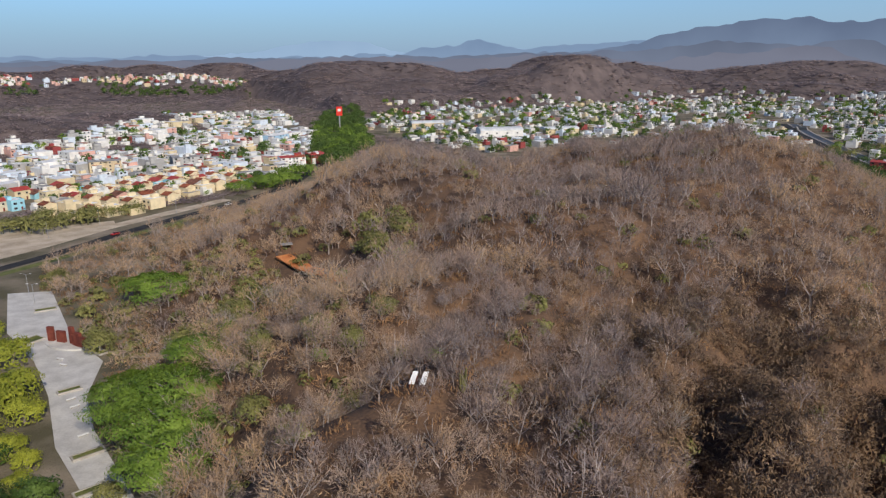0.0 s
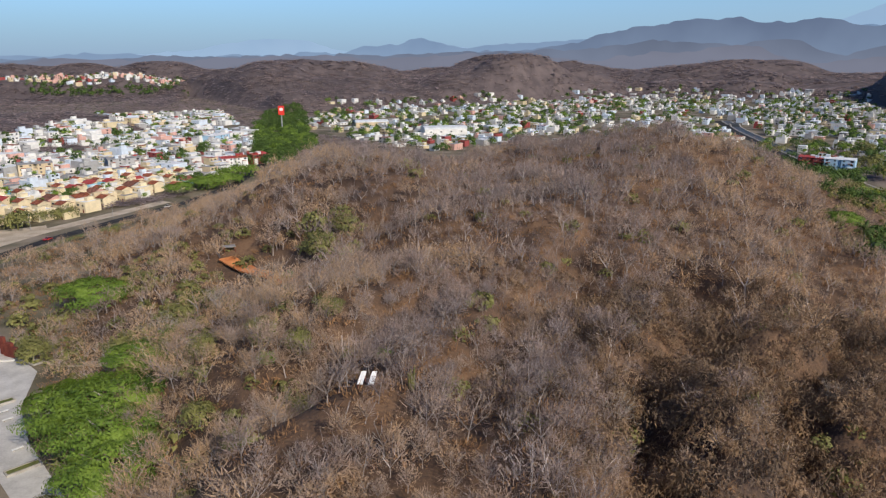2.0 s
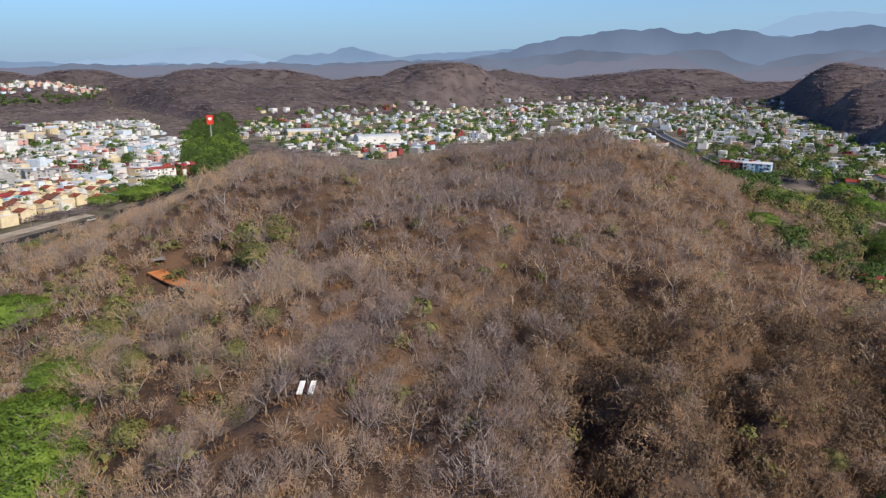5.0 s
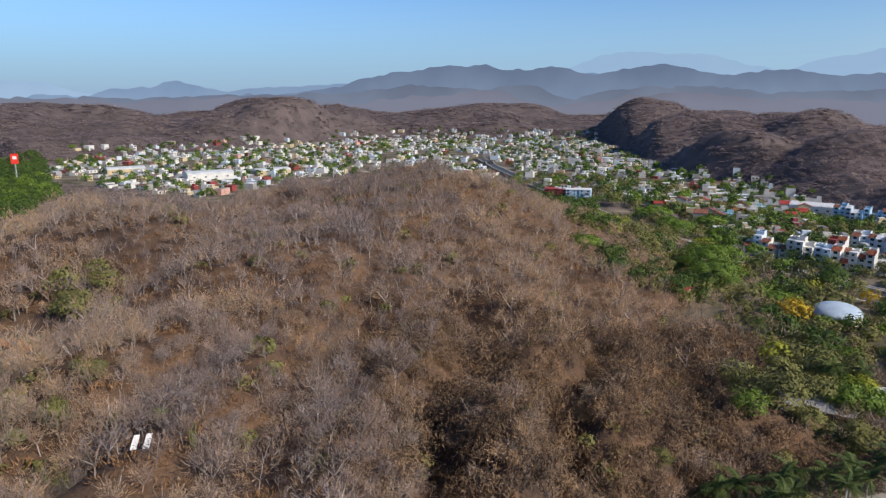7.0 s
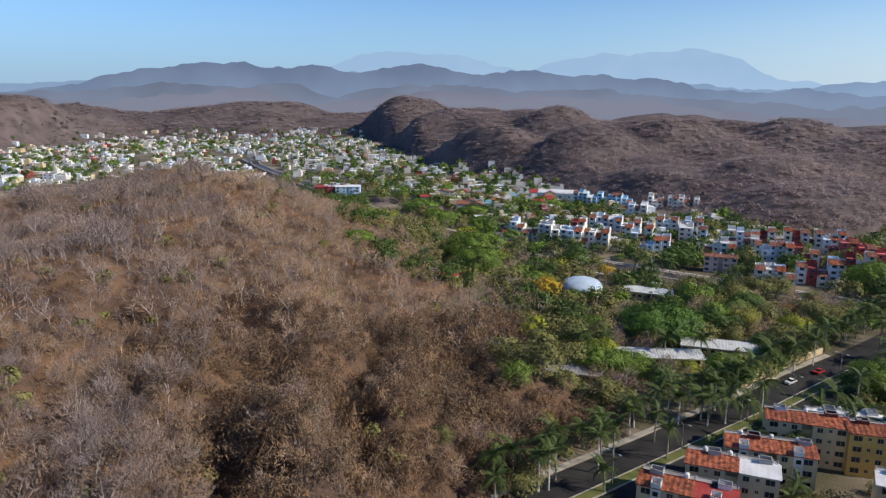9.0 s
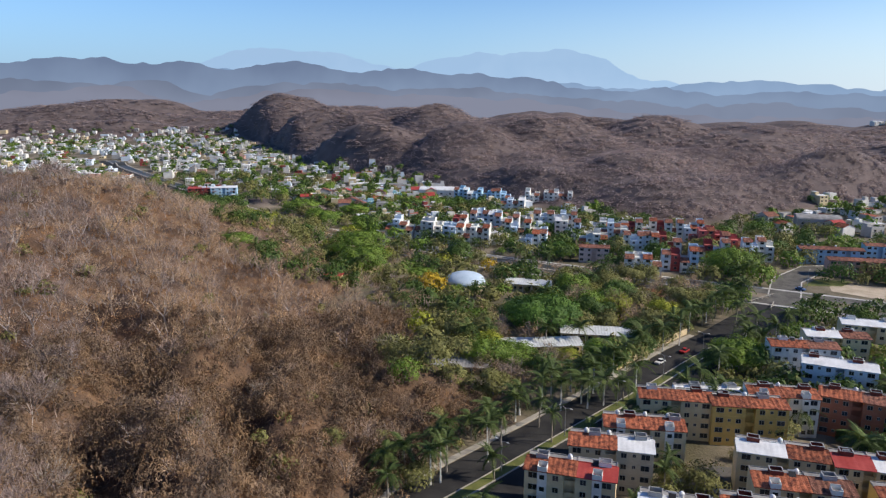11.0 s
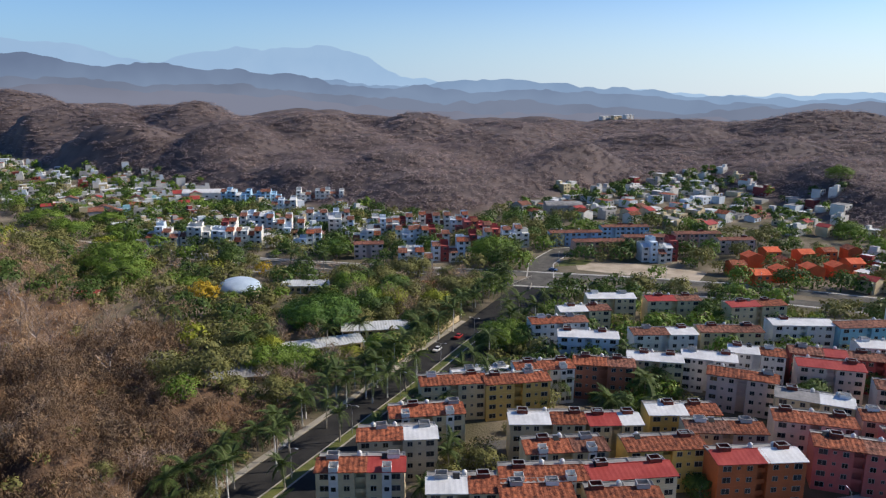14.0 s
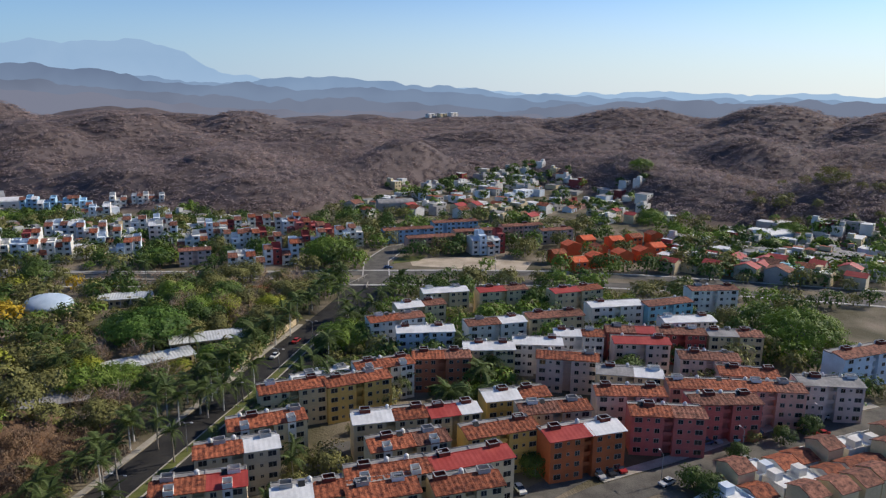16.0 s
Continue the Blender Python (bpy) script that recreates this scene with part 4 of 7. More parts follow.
vx, vy = jittered(20, 30, 190, 185, 3.8, rs)
ok2 = brown_zone(vx, vy) & (rs.uniform(size=len(vx)) < np.clip((vx - 0.2 * vy + 8) / 42, 0, 1) * (1.0 + 0.5 * vnoise(vx, vy, 18, 23)))
foot = ~brown_zone(vx, vy) & (vx > 84) & (vx < 152) & (vy > 92) & (vy < 128) & ~inside(vx, vy, SCHOOL)
ok2 |= foot & (rs.uniform(size=len(vx)) < 0.85)
stuff("vine_thicket", "lumpy thickets draped in dry brown vines at the foot of the hill", "undergrowth", lay([drape(340 + k) for k in range(6)], vx[ok2], vy[ok2], rs, (0.7, 1.9)), M["vine"])
ok = (brown_zone(bx, by) | inside(bx, by, SCHOOL) | ((bx > 84) & (bx < 152) & (by > 93) & (by < 126))) & (np.hypot(bx, by) > 45) & (np.hypot(bx + 44, by - 230) > 17) & (rs.uniform(size=len(bx)) < 0.03 + 0.12 * (bx > 60) * (by < 150) + 0.13 * (bx < -20) * (by < 270) + 0.16 * (bx < -50) * (by < 270) + 0.3 * inside(bx, by, SCHOOL))
stuff("olive_bushes", "olive-green bushes scattered over the dry slope", "bushes", lay([leaf_cloud(320 + k, 1.9, 1.8, 7, 110, 0.3, flat=0.9) for k in range(4)], bx[ok], by[ok], rs, (0.8, 2.0)), M["leaf_olive"])

# woods on the far slopes: ragged crowns, coarser with distance
def fuzz(seed, n, width):
    """A rounded, ragged crown of twig clusters for woods far off."""
    r2 = np.random.RandomState(seed)
    d = r2.normal(size=(n, 3))
    d[:, 2] = np.abs(d[:, 2]) + 0.05
    d /= np.linalg.norm(d, axis=1, keepdims=True)
    p = [0, 0, 0.9] + d * r2.uniform(0.7, 1.12, (n, 1)) * [2.7, 2.7, 2.7]
    nrm = 0.5 * d + [0, 0, 0.6] + r2.normal(0, 0.16, (n, 3))
    nrm /= np.linalg.norm(nrm, axis=1, keepdims=True)
    a = np.cross(nrm, r2.normal(size=(n, 3)))
    a /= np.linalg.norm(a, axis=1, keepdims=True)
    b = np.cross(nrm, a)
    w = width * r2.uniform(0.6, 1.3, (n, 1))
    return np.stack([p + a * w, p - a * w * 0.6 + b * w * 0.7, p - a * w * 0.5 - b * w * 0.8], 1).reshape(-1, 3), np.arange(3 * n).reshape(n, 3)


def far_woods(r0, r1, step, seed, scale, n, width, squash):
    tuft = [fuzz(400 + k, n, width) for k in range(6)]
    st = np.random.RandomState(seed)
    n = int(math.radians(172) * (r1 * r1 - r0 * r0) / 2 / step ** 2)
    q, g = np.sqrt(st.uniform(r0 * r0, r1 * r1, n)), np.radians(st.uniform(-46, 126, n))
    x, y = q * np.sin(g), q * np.cos(g)
    crest = np.interp(np.degrees(g), [k[0] for k in RANGE], [k[2] for k in RANGE])
    flat = ((vnoise(x, y, 70, 40) > 0.0) | (np.degrees(g) < -2)) & off_line(x, y, CANAL, 22) & off_line(x, y, BOULEVARD, 16) & ~((x > 290) & (x < 480) & (y > -120) & (y < 360)) & (off_line(x, y, [(-205, 245), (-174, 306), (-122, 423), (-105, 480), (-100, 560), (-120, 720)], 14))
    for town in TOWNS:
        flat &= ~inside(x, y, town[0])
    zz = land(x, y)
    ahead = land(x * 1.03, y * 1.03) - zz > -0.1 * 0.03 * q
    keep = ((zz > 2.5) | flat) & ahead & (q < crest + 160) & ~inside(x, y, UPTOWN) & (hill(x, y) < 0.1) & (np.random.RandomState(seed + 1).uniform(size=n) < 1.0 + 0.3 * vnoise(x, y, 60, 22))
    return lay(tuft, x[keep], y[keep], st, scale, squash)


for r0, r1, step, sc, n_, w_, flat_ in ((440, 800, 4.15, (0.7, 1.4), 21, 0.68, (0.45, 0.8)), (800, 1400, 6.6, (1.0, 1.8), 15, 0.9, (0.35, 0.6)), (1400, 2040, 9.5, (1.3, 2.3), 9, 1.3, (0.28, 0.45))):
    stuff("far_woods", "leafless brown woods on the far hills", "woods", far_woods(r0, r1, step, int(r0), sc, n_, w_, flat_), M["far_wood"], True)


# ---- green trees ----
def tree_meshes(seed, wide, tall, leaf, leaves, size, clumps=20, flat=0.6, lump=(0.3, 0.5), heart=0.25):
    """Trunk with limbs and a crown of leaf clumps."""
    r2 = np.random.RandomState(seed)
    bm = bmesh.new()
    fork = tall * 0.3
    tr = 0.02 * wide + 0.12
    tube(bm, [(0, 0, -0.4), (0.1, 0, fork * 0.6), (0.15, 0.1, fork)], [tr * 1.3, tr, tr * 0.85], 7)
    for k in range(6):
        g = k * math.tau / 6 + r2.uniform(-0.4, 0.4)
        o = wide * r2.uniform(0.2, 0.32)
        tube(bm, [(0.15, 0.1, fork * 0.9), (math.cos(g) * o * 0.5, math.sin(g) * o * 0.5, fork + (tall - fork) * 0.34), (math.cos(g) * o, math.sin(g) * o, fork + (tall - fork) * 0.55)], [tr * 0.55, tr * 0.4, tr * 0.15], 5)
    low = 0.34 if flat < 0.55 else 0.16
    v, f = leaf_cloud(seed + 1, wide / 2, tall * (0.92 - low) * 0.9, clumps, leaves, size, flat, base=tall * low, lump=lump, heart=heart)
    return mesh_of("trunk", bm, M["bark"]), mesh_from("crown", v, f, [M[leaf]])


def place_tree(meshes, x, y, s, turn, name, label, group="", z=None):
    t_ = thing(name, label, "tree", Matrix.LocRotScale((x, y, (height(x, y) if z is None else z)), Euler((0, 0, turn)), (s, s, s)), group)
    part("trunk", meshes[0], t_)
    part("crown", meshes[1], t_)


KIND = {
    "broad": [tree_meshes(500 + k, 22, 9.5, "leaf_green", 9000, 0.25, 60, 0.34, (0.15, 0.27), 0.1) for k in range(2)],
    "dark": [tree_meshes(510 + k, 20, 10.5, "leaf_mid", 9000, 0.30, 50, 0.5, (0.2, 0.34), 0.15) for k in range(2)],
    "dome": [tree_meshes(590 + k, 22, 13, "leaf_green", 8000, 0.28, 54, 0.55, (0.2, 0.32), 0.15) for k in range(2)],
    "green": [tree_meshes(520 + k, 10, 8, "leaf_dark", 2000, 0.28, 18, 0.8) for k in range(3)],
    "bright": [tree_meshes(530 + k, 10, 7.5, "leaf_green", 2000, 0.28, 18, 0.8) for k in range(3)],
    "olive": [tree_meshes(540 + k, 9.5, 7.5, "leaf_olive", 1700, 0.27, 18, 0.8) for k in range(3)],
    "lime": [tree_meshes(550 + k, 8.5, 7, "leaf_lime", 2000, 0.23, 18, 0.85) for k in range(2)],
    "dry": [(mesh_from("trunk", *a_, [M["bark"]]), mesh_from("crown", *b_, [M["twig"]])) for a_, b_ in (bare_tree(570 + k, 7.8, 6, 3, 420, wide=0.5, thick=1.5, heart=220) for k in range(2))],
    "yellow": [tree_meshes(560 + k, 7, 6.5, "leaf_yellow", 1300, 0.22, 13, 0.85) for k in range(2)],
}
LABEL = {"dome": "large bright green tree with a high rounded crown", "broad": "spreading bright green rain tree with a flat crown", "dark": "large dark green tree with a dense rounded crown", "green": "dark green leafy tree in the valley", "bright": "bright green leafy tree in the valley",
         "olive": "olive-green half-dry tree with thin foliage", "lime": "yellow-green tree in fresh leaf", "dry": "leafless tree with a dense grey-brown crown", "yellow": "tree covered in yellow blossom"}
GREENERY = []


def near_line(x, y, line, gap):
    for (ax, ay), (bx_, by_) in zip(line, line[1:]):
        d2 = (bx_ - ax) ** 2 + (by_ - ay) ** 2
        u = min(1, max(0, ((x - ax) * (bx_ - ax) + (y - ay) * (by_ - ay)) / d2))
        if math.hypot(x - ax - u * (bx_ - ax), y - ay - u * (by_ - ay)) < gap:
            return True
    return False


def blocked(x, y):
    """Whether a tree would stand in a building or on a road."""
    if any(near_line(x, y, line, gap) for line, gap in STREETS):
        return True
    for bx_, by_, a, w, *_ in BLOCKS:
        c, s = math.cos(radians(a)), math.sin(radians(a))
        u, v = c * (x - bx_) + s * (y - by_), -s * (x - bx_) + c * (y - by_)
        if -1.0 < u < w + 1.0 and -1.4 < v < 8.8:
            return True
    for bx_, by_, w, *_ in MID:
        c, s = math.cos(radians(-64)), math.sin(radians(-64))
        u, v = c * (x - bx_) + s * (y - by_), -s * (x - bx_) + c * (y - by_)
        if -2 < u < w + 2 and -2 < v < 11:
            return True
    return any(abs(x - a) < 7 and abs(y - b) < 7 for a, b in ORANGE)


# kind, place, scale
TREES = [
    ("dome", 240, -98, 1.3), ("dark", 211, 123, 1.4), ("dome", 434, -163, 0.9), ("dome", 481, -88, 0.9), ("dome", 612, -100, 1.0), ("dome", 250, 256, 1.45), ("dome", 298, 338, 1.1), ("broad", 332, 396, 1.1), ("broad", 342, 353, 1.0), ("dome", 339, 96, 1.2), ("broad", 187, 271, 0.8), ("broad", 319, 176, 0.8), ("broad", 239, 204, 0.7), ("green", 276, 209, 1.6),
    ("broad", 319, 321, 0.9), ("dome", 232, 234, 1.2), ("dome", 176, 112, 0.75), ("broad", -53, 124, 1.15), ("broad", -62, 149, 1.2), ("broad", 177, 108, 0.55), ("dome", 220, 56, 0.9), ("green", 213, 60, 1.1), ("dark", 325, 180, 0.75), ("olive", 177, 35, 1.2), ("green", 217, -44, 1.1), ("green", 222, -54, 1.0),
    ("broad", -101, 234, 1.25), ("broad", -71, 152, 1.3), ("broad", -59, 136, 1.25), ("broad", -64, 170, 0.85), ("green", -79, 118, 1.1), ("green", -86, 112, 1.2), ("olive", -60, 192, 1.0), ("olive", -52, 200, 0.9), ("bright", -40, 205, 0.6),
    ("lime", -123, 186, 1.4), ("lime", -109, 165, 1.4), ("lime", -101, 153, 1.1), ("green", -113, 166, 0.9), ("lime", -96, 138, 0.9), ("lime", -89, 133, 0.8), ("green", -98, 135, 0.9), ("lime", -86, 124, 0.8), ("lime", -141, 206, 0.9), ("green", -131, 192, 0.9), ("lime", -106, 146, 0.9),
    ("broad", -118, 470, 1.1), ("broad", -132, 452, 0.9), ("broad", -108, 486, 0.9), ("olive", -24, 236, 1.2), ("olive", -16, 248, 1.0), ("bright", -14, 222, 0.55), ("bright", -2, 126, 0.35), ("olive", -150, 262, 0.9), ("olive", -103, 196, 1.1), ("olive", -74, 189, 1.2), ("bright", -58, 178, 0.55), ("bright", -33, 220, 0.4), ("bright", -25, 132, 0.4), ("olive", -63, 165, 1.0),
    ("olive", 108, 104, 0.7), ("olive", 96, 108, 0.6), ("olive", 104, 90, 0.9), ("olive", 128, 104, 0.6), ("green", 133, 12, 0.9), ("green", 137, 4, 0.8), ("olive", 128, 44, 0.9), ("olive", 141, 40, 1.0), ("green", 150, 30, 1.0),
    ("green", 173, 3, 0.9), ("green", 180, 14, 1.0), ("bright", 183, 6, 0.9), ("olive", 186, -4, 0.9), ("green", 205, -35, 1.1), ("olive", 168, -10, 0.7), ("green", 160, -56, 0.6), ("olive", 170, -62, 0.5), ("green", 176, -78, 0.7),
    ("green", 170, -70, 0.6), ("green", 146, -42, 0.7), ("green", 141, -45, 0.8), ("bright", 238, 4, 0.8), ("green", 244, -10, 0.7), ("olive", 262, -80, 1.2), ("green", 268, -66, 0.9), ("olive", 258, -100, 1.2), ("lime", 286, -45, 0.7),
]
for kind_, x_, y_, s_ in TREES:
    place_tree(KIND[kind_][rs.randint(len(KIND[kind_]))], x_, y_, s_, rs.uniform(0, 6.28), "tree", LABEL[kind_])

# greenery by the plaza, between the blocks, along the canal and about the estate across it
for (x0_, y0_, x1_, y1_), step_, keep_, kinds_ in (
        ((-150, 96, -84, 176), 8.0, 0.85, ("lime", "lime", "green", "olive", "lime")), ((-62, 120, -8, 262), 15, 0.75, ("olive", "olive", "dry")), ((100, -40, 205, 92), 6.6, 0.6, ("green", "green", "olive")), ((196, -110, 300, 92), 7.0, 0.6, ("green", "olive", "green", "bright")),
        ((345, -120, 480, 130), 9.5, 0.5, ("green", "olive", "bright")), ((440, -240, 560, -150), 9.0, 0.5, ("dry", "olive", "dry", "dry")), ((335, 400, 440, 640), 11.0, 0.5, ("green", "olive", "bright")), ((300, 285, 420, 420), 9.0, 0.6, ("green", "olive", "bright")), ((298, -20, 345, 300), 7.5, 0.55, ("green", "olive", "green", "bright")), ((340, 0, 445, 310), 10.5, 0.75, ("green", "green", "olive")), ((296, -170, 345, 30), 9.5, 0.5, ("olive", "green", "bright"))):
    qx, qy = jittered(x0_, y0_, x1_, y1_, step_, rs)
    if x0_ == -150:
        sel_ = qx < np.interp(qy, [96, 123, 142, 167, 189, 211], [-74, -79, -95, -110, -126, -146])
    else:
        sel_ = qx > -900
    for x_, y_ in zip(qx[sel_], qy[sel_]):
        if rs.uniform() > keep_ or blocked(x_, y_):
            continue
        k_ = kinds_[rs.randint(len(kinds_))]
        GREENERY.append((k_, x_, y_, rs.uniform(0.4, 0.8)))
# the bare red soil stays clear
GREENERY = [g for g in GREENERY if abs((g[1] + 42) * 0.864 + (g[2] - 226) * 0.504) > 13 or abs(g[2] - 226) > 34]
GREENERY.sort(key=lambda g: math.hypot(g[1], g[2]))
for k_, x_, y_, s_ in GREENERY[:110]:
    place_tree(KIND[k_][rs.randint(len(KIND[k_]))], x_, y_, s_, rs.uniform(0, 6.28), "tree", LABEL[k_], "trees between the buildings")

# the wooded school grounds
px_, py_ = jittered(125, 80, 305, 420, 7.8, rs)
ok = inside(px_, py_, SCHOOL)
names_ = ["green", "green", "green", "bright", "olive", "olive", "olive", "olive", "olive", "olive", "lime", "yellow", "dry", "dry", "dry", "dry", "dry", "dry"]
CLEAR = [(185, 113, 11), (194, 104, 9), (213, 98, 12), (240, 179, 11), (252, 152, 9), (211, 123, 13), (250, 256, 14), (239, 204, 8), (155, 124, 12), (286, 108, 10)]
joined_ = {k_: ([], []) for k_ in KIND}
count_ = 0
for x_, y_ in zip(px_[ok], py_[ok]):
    if any(math.hypot(x_ - a, y_ - b) < c for a, b, c in CLEAR) or rs.uniform() < 0.08:
        continue
    k_ = names_[rs.randint(len(names_))]
    if k_ == "yellow" and not (abs(x_ - 250) + abs(y_ - 118) < 28 or abs(y_ - 185) < 14):
        k_ = "olive"
    # leafless trees reach down from the hill to the upper grounds
    if y_ > 165 and k_ in ("olive", "lime", "bright") and x_ < 200 + (y_ - 165) * 0.25:
        k_ = "dry"
    if y_ < 165 and count_ < 90:
        count_ += 1
        place_tree(KIND[k_][rs.randint(len(KIND[k_]))], x_, y_, rs.uniform(0.9, 1.55), rs.uniform(0, 6.28), "tree", LABEL[k_], "trees of the school grounds")
    else:
        joined_[k_][0].append(x_)
        joined_[k_][1].append(y_)


def joined_trees(kind_, xs, ys, label, scale=(0.65, 1.2)):
    """Far trees of one kind as one crown mass with stems."""
    leaf = {"dry": "dry_brush", "green": "leaf_dark", "bright": "leaf_green", "olive": "leaf_olive", "lime": "leaf_lime", "yellow": "leaf_yellow"}[kind_]
    protos = []
    if kind_ == "dry":
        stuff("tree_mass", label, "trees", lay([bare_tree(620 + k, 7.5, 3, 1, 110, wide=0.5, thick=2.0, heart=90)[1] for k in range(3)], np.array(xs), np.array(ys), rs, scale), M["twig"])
        return
    for k in range(3):
        v, f = leaf_cloud(600 + k, 4.8, 5.0, 11, 230, 0.48, 0.8, base=1.4, lump=(0.28, 0.45), heart=0.4)
        sv, sf = prisms([[0, 0, -0.3, 0.2, 0.1, 3.4, 0.25, 0.16]], np.random.RandomState(k), 3)
        protos.append((np.vstack([v, sv]), np.vstack([f, sf + len(v)])))
    stuff("tree_mass", label, "trees", lay(protos, np.array(xs), np.array(ys), rs, scale), M[leaf])


for k_, poly_, step_ in (("green", [(-178, 1080), (-152, 820), (-120, 640), (-112, 575), (-84, 560), (-66, 690), (-96, 860), (-125, 1100)], 10), ("bright", [(-150, 840), (-118, 640), (-96, 600), (-72, 690), (-100, 860)], 13), ("bright", [(-140, 478), (-118, 500), (-108, 540), (-96, 520), (-112, 455)], 9),
                          ("green", [(300, 420), (330, 470), (300, 560), (270, 520), (265, 430)], 9), ("olive", [(-240, 320), (-196, 345), (-168, 395), (-180, 400), (-230, 360)], 9)):
    qx, qy = jittered(-250, 300, 360, 1110, step_, rs)
    sel_ = inside(qx, qy, poly_)
    joined_[k_][0].extend(qx[sel_])
    joined_[k_][1].extend(qy[sel_])
for k_, x_, y_, s_ in GREENERY[110:]:
    joined_[k_][0].append(x_)
    joined_[k_][1].append(y_)
for k_, (xs_, ys_) in joined_.items():
    if xs_:
        joined_trees(k_, xs_, ys_, LABEL[k_].split(" with")[0].split(" in the")[0] + " crowns massed in the park and between the buildings", (0.65, 1.45))

# ---- roads, canal and paving ----
def ribbon(name, label, category, line, width, m, up, kind="structure", thick=0.0):
    """A strip along points of the plan, laid on the land; thick: how far its sides go down."""
    pts = [Vector((*p, 0)) for p in line]
    fine = []
    for a, b in zip(pts, pts[1:]):
        n = max(1, int((b - a).length / 6))
        fine += [a.lerp(b, k / n) for k in range(n)]
    fine.append(pts[-1])
    bm, rows = bmesh.new(), []
    for i, p in enumerate(fine):
        d = (fine[min(i + 1, len(fine) - 1)] - fine[max(i - 1, 0)]).normalized()
        s = Vector((-d.y, d.x, 0)) * width / 2
        row = []
        for q in (p + s, p - s):
            row.append(bm.verts.new((q.x, q.y, height(p.x, p.y) + up)))
        if thick:
            row = [bm.verts.new((row[0].co.x, row[0].co.y, row[0].co.z - thick)), *row, bm.verts.new((row[1].co.x, row[1].co.y, row[1].co.z - thick))]
        rows.append(row)
    for a, b in zip(rows, rows[1:]):
        for k in range(len(a) - 1):
            bm.faces.new((a[k], b[k], b[k + 1], a[k + 1]))
    bmesh.ops.recalc_face_normals(bm, faces=bm.faces)
    return tagged(new(name, mesh_of(name, bm, m)), label, category, kind=kind)


def offset(line, by):
    out = []
    for i, p in enumerate(line):
        a, b = Vector(line[max(i - 1, 0)]), Vector(line[min(i + 1, len(line) - 1)])
        d = (b - a).normalized()
        out.append((p[0] - d.y * by, p[1] + d.x * by))
    return out


def slab(name, label, category, poly, m, top, thick=0.15, kind="structure"):
    bm = bmesh.new()
    f = bm.faces.new([bm.verts.new((x, y, top)) for x, y in poly])
    if f.normal.z < 0 or f.calc_area() < 0:
        f.normal_flip()
    f.normal_update()
    if f.normal.z < 0:
        f.normal_flip()
    ext = bmesh.ops.extrude_face_region(bm, geom=[f])
    for v in ext["geom"]:
        if isinstance(v, bmesh.types.BMVert):
            v.co.z -= thick
    bmesh.ops.recalc_face_normals(bm, faces=bm.faces)
    bmesh.ops.triangulate(bm, faces=bm.faces)
    return tagged(new(name, mesh_of(name, bm, m)), label, category, kind=kind)


ribbon("avenue", "dark asphalt avenue with two carriageways", "road", AVENUE, 21.5, M["asphalt"], 0.06)
ribbon("median", "grassed median strip between pale kerbs", "median", AVENUE[:-1], 2.6, M["grass"], 0.2, thick=0.2)
for s_ in (1.45, -1.45):
    ribbon("kerb", "pale concrete kerb of the median", "kerb", offset(AVENUE[:-1], s_), 0.4, M["concrete"], 0.24, thick=0.24)
ribbon("pavement", "pale concrete pavement along the avenue", "pavement", offset(AVENUE[:-1], 12.0), 1.8, M["concrete"], 0.2, thick=0.2)
ribbon("pavement", "pale concrete pavement along the avenue", "pavement", offset(AVENUE[:-1], -11.6), 1.8, M["concrete"], 0.2, thick=0.2)
ribbon("school_wall", "low cream wall round the school grounds", "wall", offset(AVENUE[7:-1], 14.0), 0.35, M["sand"], 2.1, thick=2.1)
ribbon("boulevard", "grey asphalt boulevard along the canal", "road", offset(BOULEVARD, -9), 9, M["asphalt_old"], 0.07)
ribbon("boulevard", "grey asphalt boulevard along the canal", "road", offset(BOULEVARD, 7), 8, M["asphalt_old"], 0.07)
for s_ in (6.3, -6.3):
    ribbon("kerb", "pale concrete kerb beside the crossing", "kerb", offset(CROSS[1:], s_), 0.6, M["paving"], 0.22, thick=0.2)
ribbon("pavement", "pale pavement along the boulevard", "pavement", offset(BOULEVARD, 12.0), 1.8, M["paving"], 0.2, thick=0.2)
ribbon("pavement", "pale pavement along the boulevard", "pavement", offset(BOULEVARD, -14.6), 1.8, M["paving"], 0.2, thick=0.2)
ribbon("canal", "concrete-lined canal with murky water", "canal", CANAL, 9, M["water"], 0.09)
for s_ in (5.2, -5.2):
    ribbon("canal_bank", "pale concrete bank of the canal", "canal bank", offset(CANAL, s_), 1.6, M["concrete"], 0.5, thick=0.5)
ribbon("valley_road", "asphalt road up the valley beside the canal", "road", offset(CANAL[:5], -11), 8, M["asphalt"], 0.12)
ribbon("cross_street", "asphalt street crossing the canal", "road", CROSS, 12, M["asphalt_old"], 0.1)
ribbon("street", "asphalt street past the housing estate", "road", STREET, 8.5, M["asphalt_old"], 0.07)
ribbon("pavement", "pale concrete pavement beside the street", "pavement", [(146, -22), (157, -39), (170, -57), (182, -75), (197, -104)], 3.0, M["concrete"], 0.15, thick=0.15)
ribbon("side_street", "asphalt lane between the apartment blocks", "road", LANE_A, 7, M["asphalt_old"], 0.05)
ribbon("side_street", "asphalt lane between the apartment blocks", "road", LANE_B, 6.5, M["asphalt_old"], 0.055)
ribbon("bypass", "black asphalt road along the foot of the hill", "road", [(-260, 170), (-205, 245), (-186, 281), (-174, 306), (-162, 342), (-145, 380), (-122, 423), (-105, 480), (-100, 560), (-120, 720)], 7, M["asphalt"], 0.1)
